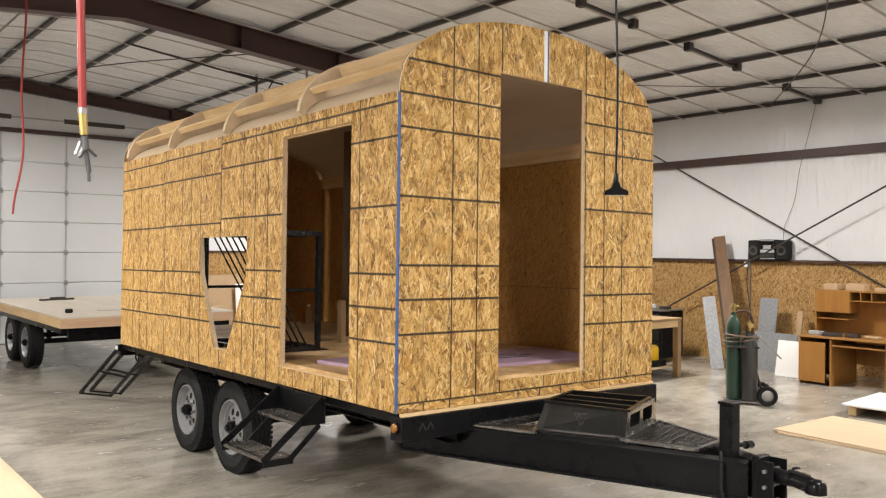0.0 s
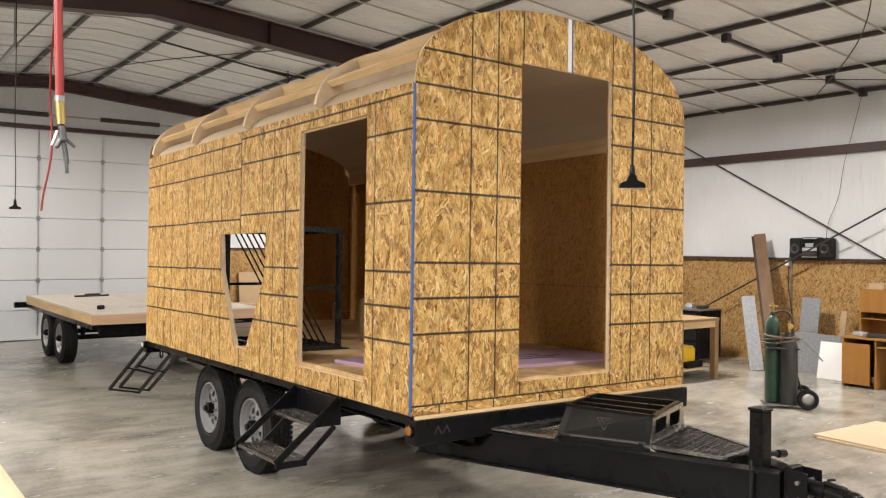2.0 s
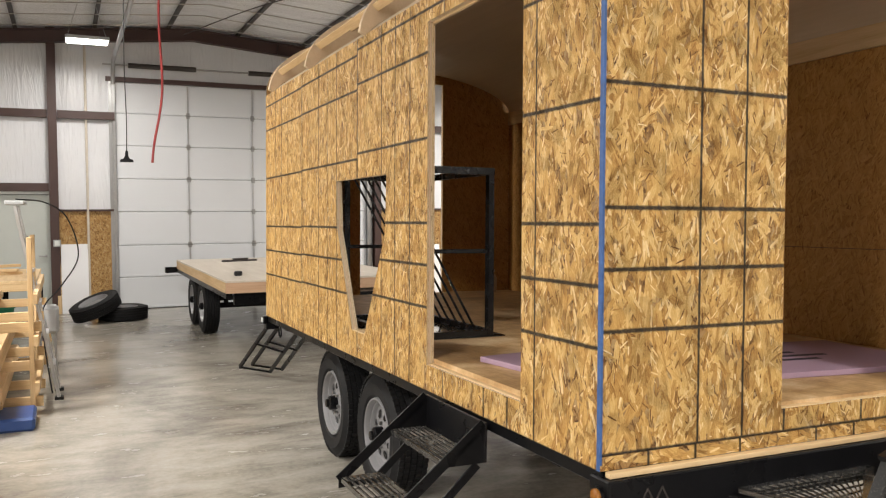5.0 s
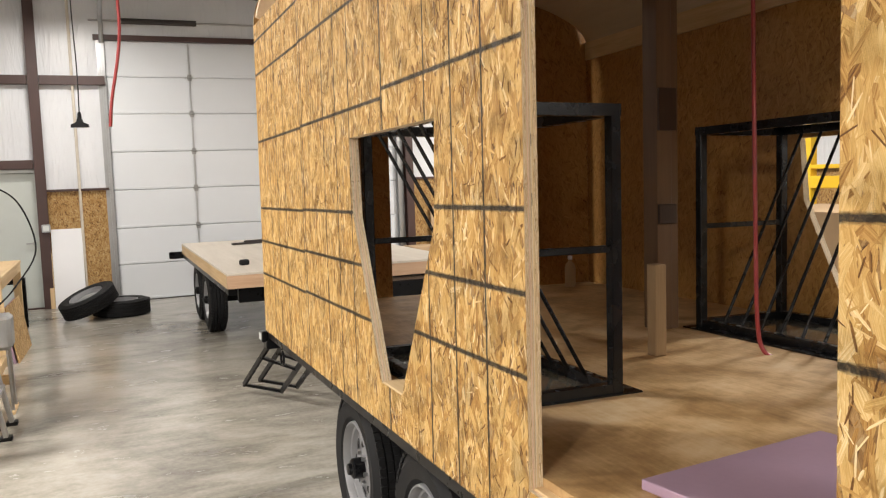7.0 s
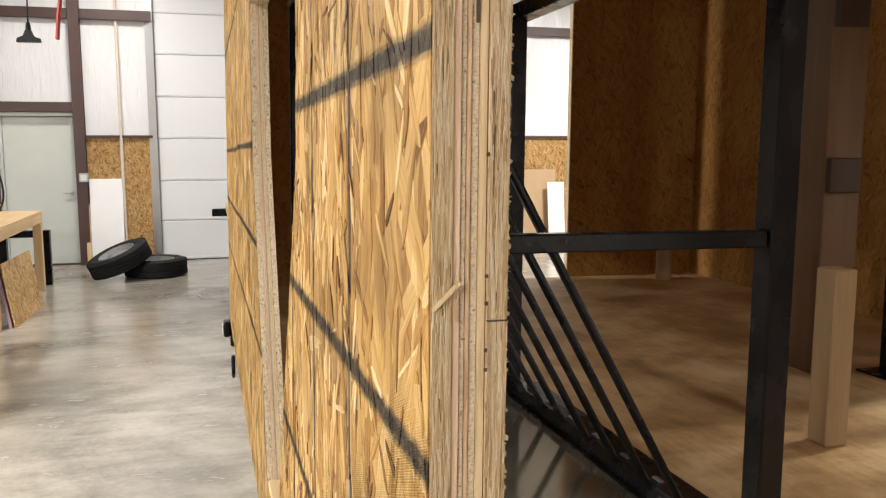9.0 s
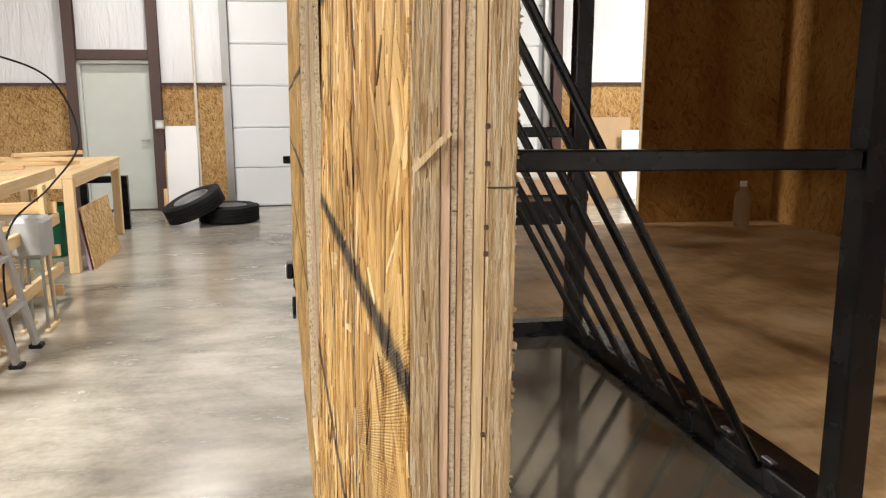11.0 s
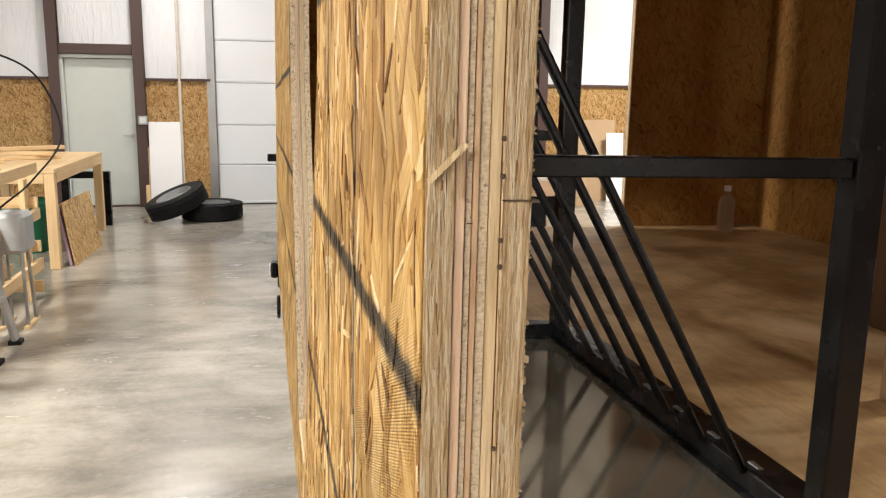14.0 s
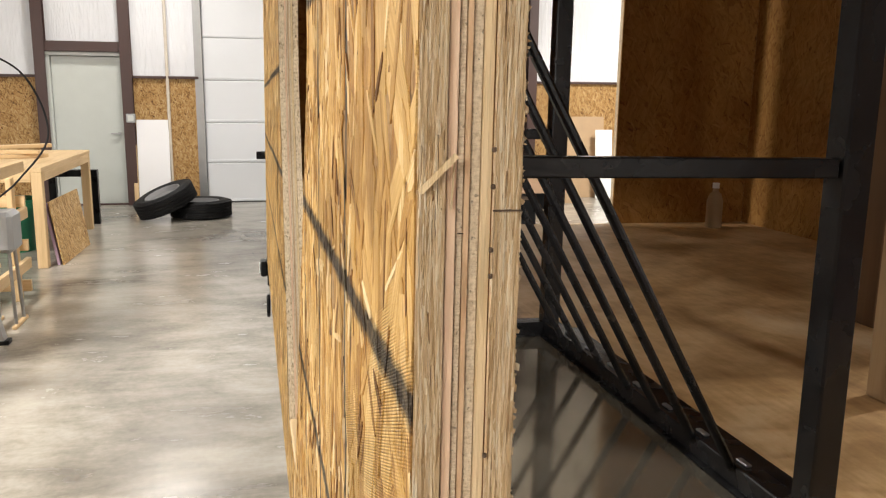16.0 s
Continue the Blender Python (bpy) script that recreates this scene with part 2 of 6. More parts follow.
def concrete():
    """Sealed shop floor: cloudy grey-brown stain, wet-looking gloss, saw cuts and scuffs."""
    m, nt, out = nodes_of("sealed_concrete")
    t = NT(nt)
    vec = t.coords("Object")
    a = t.noise(vec, 0.55, 6.0, 0.62, 0.8)
    b = t.noise(t.coords("Object", (1, 2.6, 1), (0, 0, 0.4)), 1.7, 6.0, 0.65, 0.4)
    c = t.noise(vec, 28.0, 4.0, 0.6)
    f = t.math("ADD", t.math("MULTIPLY", a, 0.55), t.math("ADD", t.math("MULTIPLY", b, 0.4), t.math("MULTIPLY", c, 0.12)))
    col = t.ramp(f, [(0.40, (0.14, 0.127, 0.107)), (0.49, (0.25, 0.23, 0.197)), (0.57, (0.365, 0.34, 0.295)), (0.68, (0.49, 0.46, 0.405))])
    scr = t.noise(t.coords("Object", (0.5, 9, 1), (0, 0, 0.9)), 2.0, 5.0, 0.7, 0.6)
    col = t.mix(t.span(scr, 0.66, 0.72, 0.0, 0.35), col, (0.42, 0.39, 0.32, 1))
    t.put(out.inputs["Base Color"], col)
    t.put(out.inputs["Roughness"], t.span(b, 0.3, 0.7, 0.30, 0.14))
    out.inputs["Specular IOR Level"].default_value = 0.5
    t.put(out.inputs["Normal"], t.bump(t.noise(vec, 5.0, 4.0), 0.05, 0.01))
    return m


def vinyl(name, color, crease=(1, 1, 0.12), amount=0.5):
    """White faced insulation: soft creases and puckers."""
    m, nt, out = nodes_of(name)
    t = NT(nt)
    vec = t.coords("Object", crease)
    a = t.noise(vec, 2.2, 5.0, 0.6, 0.5)
    b = t.noise(vec, 11.0, 4.0, 0.6, 1.0)
    c = t.noise(t.coords("Object"), 0.7, 3.0)
    f = t.math("ADD", t.math("MULTIPLY", a, 0.7), t.math("MULTIPLY", b, 0.3))
    k = t.math("ADD", 0.86, t.math("MULTIPLY", c, 0.28))
    hsv = t.add("ShaderNodeHueSaturation", ins={"Color": (*color, 1), "Value": k})
    t.put(out.inputs["Base Color"], hsv.outputs[0])
    out.inputs["Roughness"].default_value = 0.27
    t.put(out.inputs["Normal"], t.bump(f, amount, 0.06))
    return m


def glow(name, color, strength):
    m, nt, out = nodes_of(name)
    out.inputs["Base Color"].default_value = (0.8, 0.8, 0.8, 1)
    out.inputs["Emission Color"].default_value = (*color, 1)
    out.inputs["Emission Strength"].default_value = strength
    return m


OSB = osb("strand_board_printed", tint=(1.0, 0.90, 0.78), lines=True, dark=0.55)
OSB_PLAIN = osb("strand_board")
# Redder lining board; its colour is also darkened for the dim interior.
OSB_INNER = osb("strand_board_lining_dimmed", tint=(1.0, 0.80, 0.52), dark=0.72, contrast=0.55)
OSB_WALL = osb("strand_board_old", tint=(1.0, 0.92, 0.78), dark=0.70)
FLAKE = strands("surface_flakes", [(0.0, (0.125, 0.050, 0.012)), (0.2, (0.37, 0.187, 0.049)), (0.45, (0.555, 0.332, 0.104)), (0.7, (0.68, 0.45, 0.172)), (1.0, (0.88, 0.70, 0.41))], True, 420.0, 10.0, 1.0)
EDGE_FLAKE = strands("sawn_flakes", [(0.0, (0.14, 0.068, 0.025)), (0.25, (0.46, 0.30, 0.145)), (0.55, (0.66, 0.475, 0.265)), (0.8, (0.77, 0.60, 0.38)), (1.0, (0.86, 0.75, 0.56))], False, 900.0, 40.0, 1.0)
OSB_EDGE = cut_edge("strand_board_edge", (0.82, 0.69, 0.50), (0.46, 0.34, 0.21), 560.0, 90.0, 0.9)
PLY = wood("birch_plywood", (0.70, 0.55, 0.385), (0.57, 0.43, 0.285), "y", 0.5, 9.0)
PLY_SALMON = cut_edge("ply_salmon", (0.84, 0.62, 0.44), (0.70, 0.48, 0.31), 500.0, 9.0, 0.25)
PLY_PALE = cut_edge("ply_pale", (0.84, 0.71, 0.52), (0.60, 0.47, 0.31), 900.0, 420.0, 0.6)
PLY_BROWN = cut_edge("ply_brown", (0.70, 0.50, 0.31), (0.54, 0.35, 0.20), 500.0, 30.0, 0.25)
PLY_YELLOW = cut_edge("ply_yellow", (0.80, 0.63, 0.39), (0.66, 0.49, 0.27), 500.0, 9.0, 0.25)
PINE_X = wood("pine_lengthways_x", (0.74, 0.55, 0.32), (0.50, 0.33, 0.16), "x")
PINE_Y = wood("pine_lengthways_y", (0.74, 0.55, 0.32), (0.50, 0.33, 0.16), "y")
PINE_Z = wood("pine_upright", (0.74, 0.55, 0.32), (0.50, 0.33, 0.16), "z")
SKIN = wood("cream_ceiling_skin", (0.56, 0.45, 0.32), (0.46, 0.36, 0.25), "y", 0.6, 4.0)
CONCRETE = concrete()
VINYL = vinyl("white_vinyl_insulation", (0.68, 0.69, 0.72), (1, 1, 0.16), 0.85)
CEIL = vinyl("ceiling_insulation", (0.86, 0.875, 0.90), (1.0, 2.4, 1), 1.0)
MAROON = plain("maroon_steel", (0.055, 0.026, 0.022), 0.5, 0.0, 0.2)
DARKSTEEL = plain("dark_purlin_steel", (0.035, 0.028, 0.026), 0.5)
STRAP = plain("grey_strap", (0.42, 0.40, 0.38), 0.5, 0.3)
BLACK = plain("black_gloss_paint", (0.006, 0.006, 0.007), 0.30, 0.0, 0.25, 8.0, 0.05, 60.0, 0.16)
SATIN = plain("satin_black_frame_paint", (0.009, 0.009, 0.010), 0.26, 0.0, 0.4, 14.0, 0.08, 90.0, 0.4)
BLACK_ROUGH = plain("black_textured_paint", (0.010, 0.010, 0.010), 0.42, 0.0, 0.5, 20.0, 0.6, 140.0, 0.3)
RUBBER = plain("tyre_rubber", (0.009, 0.009, 0.010), 0.7, 0.0, 0.3, 9.0, 0.2, 60.0, 0.3)
RIM = plain("silver_rim_paint", (0.26, 0.26, 0.27), 0.42, 0.3, 0.1)
STEEL = plain("bare_steel", (0.38, 0.38, 0.38), 0.35, 0.9, 0.15)
ALU = plain("aluminium", (0.55, 0.55, 0.56), 0.38, 0.85, 0.12)
DOORWHITE = plain("white_door_paint", (0.67, 0.69, 0.72), 0.35, 0.0, 0.03, 1.5)
WHITE = plain("white_board", (0.82, 0.82, 0.82), 0.4, 0.0, 0.04, 2.0)
GREYDOOR = plain("grey_door_paint", (0.52, 0.55, 0.52), 0.4, 0.0, 0.05)
FRAMEGREY = plain("door_frame_paint", (0.62, 0.64, 0.62), 0.4, 0.0, 0.05)
TAPE = plain("blue_masking_tape", (0.040, 0.10, 0.27), 0.6, 0.0, 0.6, 12.0)
WHITETAPE = plain("white_seam_tape", (0.75, 0.76, 0.8), 0.5, 0.0, 0.1, 30.0)
FOAM = plain("lilac_foam_board", (0.42, 0.29, 0.39), 0.65, 0.0, 0.08, 5.0)
INK = plain("dark_ink", (0.03, 0.02, 0.04), 0.6)
REDHOSE = plain("red_rubber_hose", (0.27, 0.022, 0.022), 0.4, 0.0, 0.1)
RUSTY = plain("rusty_brown_paint", (0.10, 0.045, 0.03), 0.6, 0.0, 0.4, 20.0)
BRASS = plain("brass", (0.55, 0.40, 0.15), 0.35, 0.9, 0.1)
AMBER = plain("amber_lens", (0.24, 0.09, 0.012), 0.15, 0.0, 0.1)
GREENCYL = plain("green_cylinder_paint", (0.022, 0.062, 0.042), 0.35, 0.0, 0.2)
GREYCYL = plain("worn_dark_cylinder", (0.045, 0.045, 0.045), 0.35, 0.2, 0.5, 5.0)
OAK = wood("oak_veneer", (0.36, 0.175, 0.045), (0.25, 0.11, 0.028), "z", 0.4, 6.0)
OAK_TOP = wood("oak_veneer_flat", (0.36, 0.18, 0.055), (0.25, 0.12, 0.035), "y", 0.4, 6.0)
BROWNPLANK = wood("brown_laminate_plank", (0.19, 0.11, 0.058), (0.12, 0.068, 0.036), "z", 0.5, 8.0)
DARKPLANK = wood("dark_laminate_plank", (0.07, 0.04, 0.025), (0.045, 0.025, 0.016), "z", 0.5, 8.0)
GRANITE = plain("grey_speckled_slab", (0.24, 0.25, 0.27), 0.4, 0.0, 0.5, 30.0, 0.0, 160.0)
YELLOW = plain("yellow_paint", (0.80, 0.50, 0.02), 0.4)
GREENTUB = plain("green_plastic", (0.02, 0.20, 0.10), 0.4)
BLUEPL = plain("blue_wrap", (0.02, 0.06, 0.22), 0.4)
CARD = plain("brown_cardboard", (0.42, 0.29, 0.17), 0.7)
GREYBOX = plain("grey_plastic", (0.36, 0.37, 0.38), 0.45)
GLOSS = plain("glossy_dark_pan", (0.36, 0.32, 0.25), 0.09, 0.75, 0.4, 3.0, 0.0, 40.0, 0.9)
HOSE = plain("dull_brown_hose", (0.15, 0.11, 0.085), 0.6)
PITBROWN = plain("dark_brown_pit", (0.10, 0.065, 0.04), 0.8)
SILVERPL = plain("silver_plastic", (0.45, 0.46, 0.48), 0.35, 0.3, 0.15, 20.0)
# Worn black bars coloured paler for their highlights; the end plate is plain grey.
GRATE = plain("worn_highlit_grating", (0.20, 0.195, 0.19), 0.25, 0.85, 0.35, 12.0)
TOOLGREY = plain("dull_tool_metal", (0.10, 0.10, 0.105), 0.35, 0.7, 0.3, 30.0)


def stained_deck():
    """Trodden plywood: brown stains and pale scuffs over a faint grain."""
    m, nt, out = nodes_of("stained_floor_plywood")
    t = NT(nt)
    big = t.noise(t.coords("Object", (1, 1, 1)), 2.2, 6.0, 0.62, 0.6)
    mid = t.noise(t.coords("Object", (1, 1, 1), (0, 0, 0), (5, 3, 1)), 9.0, 5.0, 0.65)
    grain = t.noise(t.coords("Object", (60, 4, 1)), 1.0, 4.0, 0.6)
    f = t.math("ADD", t.math("ADD", t.math("MULTIPLY", big, 0.6), t.math("MULTIPLY", mid, 0.3)), t.math("MULTIPLY", grain, 0.14))
    col = t.ramp(f, [(0.38, (0.28, 0.155, 0.062)), (0.49, (0.49, 0.31, 0.142)), (0.56, (0.63, 0.43, 0.225)), (0.66, (0.73, 0.56, 0.35))])
    t.put(out.inputs["Base Color"], col)
    t.put(out.inputs["Roughness"], t.span(big, 0.3, 0.7, 0.38, 0.62))
    t.put(out.inputs["Normal"], t.bump(f, 0.2, 0.002))
    return m


DECKPLY = stained_deck()
# Dirt on the bench; on the prop's block it stands for interior shade.
DARKPINE = wood("dirty_dimmed_pine", (0.36, 0.24, 0.13), (0.23, 0.145, 0.075), "z", 0.6)
PALEDECK = wood("weathered_pale_plywood", (0.66, 0.60, 0.52), (0.52, 0.46, 0.39), "y", 0.5, 7.0)
PINKPINE = wood("fresh_fir_joist", (0.62, 0.42, 0.28), (0.46, 0.29, 0.18), "x", 0.55)


def speckled():
    """Black sheet steel spattered with pale dust."""
    m, nt, out = nodes_of("spattered_black_steel")
    t = NT(nt)
    vec = t.coords("Object")
    f = t.noise(vec, 220.0, 3.0, 0.7)
    g = t.noise(vec, 9.0, 3.0)
    k = t.math("MULTIPLY", t.span(f, 0.60, 0.70), t.span(g, 0.42, 0.62, 0.08, 0.8))
    t.put(out.inputs["Base Color"], t.mix(k, (0.010, 0.010, 0.010, 1), (0.30, 0.28, 0.25, 1)))
    out.inputs["Roughness"].default_value = 0.4
    out.inputs["Specular IOR Level"].default_value = 0.25
    t.put(out.inputs["Normal"], t.bump(f, 0.3, 0.002))
    return m


SPATTER = speckled()
LED = glow("led_panel", (1.0, 0.96, 0.9), 18.0)

# ---- building helpers ----


def uv_box(me, shift=(0.0, 0.0)):
    """UVs in metres, by the main direction of each face."""
    if me.uv_layers:
        return
    lay = me.uv_layers.new(name="metres")
    for p in me.polygons:
        n = [abs(c) for c in p.normal]
        k = n.index(max(n))
        for li in p.loop_indices:
            c = me.vertices[me.loops[li].vertex_index].co
            u, v = ((c.y, c.z), (c.x, c.z), (c.x, c.y))[k]
            lay.data[li].uv = (u - shift[0], v - shift[1])


def mesh_of(name, bm, mat, shift=(0.0, 0.0), smooth=False):
    me = bpy.data.meshes.new(name)
    bmesh.ops.recalc_face_normals(bm, faces=bm.faces[:])
    if smooth:
        for f in bm.faces:
            f.smooth = True
    bm.to_mesh(me)
    bm.free()
    for mm in (mat if isinstance(mat, (list, tuple)) else [mat]):
        me.materials.append(mm)
    uv_box(me, shift)
    if smooth:
        try:
            me.set_sharp_from_angle(angle=radians(38))
        except AttributeError:
            pass
    return me


def thing(name, label, category, m=None, group="", kind=""):
    ob = new(name)
    ob.empty_display_size = 0.1
    if m is not None:
        ob.matrix_world = m
    return tagged(ob, label, category, group, kind)


def edges_of(ob, axis, mat):
    """Give the faces round the rim of a sheet the look of a sawn edge."""
    ob.data.materials.append(mat)
    k = "xyz".index(axis)
    for p in ob.data.polygons:
        if abs(p.normal[k]) < 0.5:
            p.material_index = len(ob.data.materials) - 1
    return ob


def part(name, bm, mat, parent, label="", shift=(0.0, 0.0), smooth=False):
    ob = new(name, mesh_of(name, bm, mat, shift, smooth))
    if parent is not None:
        ob.parent = parent
    return tagged(ob, label)


def again(ob, parent, m):
    """One more object on the same mesh, with its children."""
    o = ob.copy()
    scene.collection.objects.link(o)
    o.parent = parent
    o.matrix_basis = m
    for c in ob.children:
        again(c, o, c.matrix_basis.copy())
    return o


def solo(name, bm, mat, label, category="", kind="", group="", shift=(0.0, 0.0), smooth=False, m=None):
    ob = new(name, mesh_of(name, bm, mat, shift, smooth))
    if m is not None:
        ob.matrix_world = m
    return tagged(ob, label, category, group, kind)


def B():
    return bmesh.new()


def box(bm, a, b, bevel=0.0, m=None):
    """A box between two corners, its edges rounded a little."""
    lo = Vector([min(p, q) for p, q in zip(a, b)])
    hi = Vector([max(p, q) for p, q in zip(a, b)])
    r = bmesh.ops.create_cube(bm, size=1.0, matrix=Matrix.Translation((lo + hi) / 2) @ Matrix.Diagonal((*(hi - lo), 1)))
    if bevel:
        es = list({e for v in r["verts"] for e in v.link_edges})
        rb = bmesh.ops.bevel(bm, geom=es, offset=bevel, segments=1, affect="EDGES", profile=0.5)
        vs = list({v for f in rb["faces"] for v in f.verts} | {v for v in r["verts"] if v.is_valid})
    else:
        vs = r["verts"]
    if m is not None:
        bmesh.ops.transform(bm, matrix=m, verts=[v for v in vs if v.is_valid])
    return bm


def bar(bm, p, q, w, h, up=(0, 0, 1), bevel=0.0):
    """A straight bar of section w x h between two points."""
    p, q = Vector(p), Vector(q)
    d = q - p
    z = d.normalized()
    u = Vector(up)
    if abs(z.dot(u.normalized())) > 0.98:
        u = Vector((0, 1, 0))
    x = u.cross(z).normalized()
    y = z.cross(x)
    m = Matrix((x, y, z)).transposed().to_4x4()
    m.translation = (p + q) / 2
    L = d.length
    return box(bm, (-w / 2, -h / 2, -L / 2), (w / 2, h / 2, L / 2), bevel, m)


def rod(bm, p, q, r, n=10, r2=None):
    p, q = Vector(p), Vector(q)
    d = q - p
    m = d.to_track_quat("Z", "Y").to_matrix().to_4x4()
    m.translation = (p + q) / 2
    bmesh.ops.create_cone(bm, cap_ends=True, segments=n, radius1=r, radius2=r if r2 is None else r2, depth=d.length, matrix=m)
    return bm


def tube(bm, pts, r, n=8):
    """A round cable along points."""
    pts = [Vector(p) for p in pts]
    rings = []
    for i, p in enumerate(pts):
        d = (pts[min(i + 1, len(pts) - 1)] - pts[max(i - 1, 0)]).normalized()
        x = d.orthogonal().normalized() if not rings else (lastx - d * lastx.dot(d)).normalized()
        lastx = x
        y = d.cross(x)
        rings.append([bm.verts.new(p + r * (math.cos(6.28318 * k / n) * x + math.sin(6.28318 * k / n) * y)) for k in range(n)])
    for a, b in zip(rings, rings[1:]):
        for k in range(n):
            bm.faces.new((a[k], a[(k + 1) % n], b[(k + 1) % n], b[k]))
    bm.faces.new(rings[0])
    bm.faces.new(rings[-1][::-1])
    return bm


def curve_pts(ctrl, n=8):
    """A smooth run of points through control points."""
    c = [Vector(p) for p in ctrl]
    c = [2 * c[0] - c[1]] + c + [2 * c[-1] - c[-2]]
    res = []
    for i in range(1, len(c) - 2):
        for k in range(n):
            s = k / n
            a, b, d, e = c[i - 1], c[i], c[i + 1], c[i + 2]
            res.append(0.5 * (2 * b + (d - a) * s + (2 * a - 5 * b + 4 * d - e) * s * s + (3 * b - a - 3 * d + e) * s ** 3))
    res.append(c[-2])
    return res


def lathe(bm, prof, n=32, m=None):
    """Turn (radius, height) points round the z axis."""
    m = m or Matrix()
    rings = []
    for r, z in prof:
        rings.append([bm.verts.new(m @ Vector((r * math.cos(6.2831853 * k / n), r * math.sin(6.2831853 * k / n), z))) for k in range(n)])
    for a, b in zip(rings, rings[1:]):
        for k in range(n):
            bm.faces.new((a[k], a[(k + 1) % n], b[(k + 1) % n], b[k]))
    return bm


def slab(bm, outline, holes, t0, t1, axis):
    """A flat sheet with openings: outline and holes are (u, v) loops; it fills t0..t1 along the axis ('x': u=y, v=z; 'y': u=x, v=z; 'z': u=x, v=y)."""
    put = {"x": lambda u, v, t: (t, u, v), "y": lambda u, v, t: (u, t, v), "z": lambda u, v, t: (u, v, t)}[axis]
    loops = [outline] + list(holes)
    flat = [p for lp in loops for p in lp]
    tris = mathutils.geometry.tessellate_polygon([[Vector((u, v, 0)) for u, v in lp] for lp in loops])
    va = [bm.verts.new(put(u, v, t0)) for u, v in flat]
    vb = [bm.verts.new(put(u, v, t1)) for u, v in flat]
    for tr in tris:
        bm.faces.new([va[i] for i in tr])
        bm.faces.new([vb[i] for i in reversed(tr)])
    k = 0
    for lp in loops:
        n = len(lp)
        for i in range(n):
            a, b = k + i, k + (i + 1) % n
            bm.faces.new((va[a], va[b], vb[b], vb[a]))
        k += n
    return bm


def rect(u0, v0, u1, v1):
    return [(u0, v0), (u1, v0), (u1, v1), (u0, v1)]


# ---- the hall ----
XL, XR, YB, YF = -8.8, 10.0, -12.0, 13.5
RIDGE, PITCH = 0.6, 0.083


def zr(x):
    return 5.13 - PITCH * abs(x - RIDGE)


bm = B()
box(bm, (XL - 0.3, YB - 0.3, -0.25), (XR + 0.3, YF + 0.3, 0.0))
solo("floor", bm, CONCRETE, "sealed grey-brown concrete shop floor with stains", "floor", "structure")

GATE = (-0.72, 3.95, 4.05)          # roller door: x from, x to, height
DOOR = (-2.72, -1.80, 2.06)
gable = lambda y: [(XL, 0), (XR, 0), (XR, zr(XR)), (RIDGE, zr(RIDGE)), (XL, zr(XL))]
bm = slab(B(), gable(0), [rect(GATE[0], 0.001, GATE[1], GATE[2]), rect(DOOR[0], 0.001, DOOR[1], DOOR[2])], YF + 0.02, YF + 0.2, "y")
solo("wall_north", bm, VINYL, "white vinyl-faced insulated metal wall", "wall", "structure")
bm = slab(B(), gable(0), [], YB - 0.2, YB, "y")
solo("wall_south", bm, VINYL, "white vinyl-faced insulated metal wall", "wall", "structure")
for nm, a, b in (("wall_east", XR, XR + 0.2), ("wall_west", XL - 0.2, XL)):
    bm = box(B(), (a, YB, 0), (b, YF, zr(XR)))
    solo(nm, bm, VINYL, "white vinyl-faced insulated metal wall", "wall", "structure")

# quilted ceiling between purlins and straps
PX = [x for x in (XR - 0.05 - 1.22 * i for i in range(16)) if x > XL]
SY = [YF - 0.55 - 0.8 * i for i in range(32)]
bm = B()
nx, ny = 120, 200
grid = []
for i in range(nx + 1):
    x = XL + (XR - XL) * i / nx
    row = []
    for j in range(ny + 1):
        y = YB + (YF - YB) * j / ny
        px = abs(((XR - 0.05 - x) / 1.22) % 1.0 - 0.5) * 2
        py = abs(((YF - 0.55 - y) / 0.8) % 1.0 - 0.5) * 2
        sag = 0.045 * (1 - px ** 4) * (1 - 0.55 * py ** 6)
        row.append(bm.verts.new((x, y, zr(x) - sag + 0.014 * noise.noise(Vector((x * 1.7, y * 1.7, 3))) + 0.010 * noise.noise(Vector((x * 5.0, y * 6.0, 9))))))
    grid.append(row)
for i in range(nx):
    for j in range(ny):
        bm.faces.new((grid[i][j], grid[i][j + 1], grid[i + 1][j + 1], grid[i + 1][j]))
solo("ceiling", bm, CEIL, "sagging white insulation under a steel roof", "ceiling", "structure", smooth=True)
bm = B()
for s in (-1, 1):
    x1 = XR if s > 0 else XL
    slab(bm, [(RIDGE, zr(RIDGE) + 0.1), (x1, zr(x1) + 0.1), (x1, zr(x1) + 0.2), (RIDGE, zr(RIDGE) + 0.2)], [], YB, YF, "y")
solo("roof", bm, STRAP, "ribbed steel roof above the insulation", "roof", "structure")
for x in PX:
    bm = box(B(), (x - 0.03, YB, zr(x) - 0.085), (x + 0.03, YF - 0.01, zr(x) - 0.03), 0.004)
    solo("purlin", bm, DARKSTEEL, "dark steel roof purlin", "purlin", "structure", "purlins")
for y in SY:
    bm = B()
    for x1 in (XL, XR):
        bar(bm, (RIDGE, y, zr(RIDGE) - 0.095), (x1, y, zr(x1) - 0.095), 0.028, 0.012)
    solo("ceiling_strap", bm, STRAP, "pale grey band holding up the insulation", "strap", "structure", "straps")


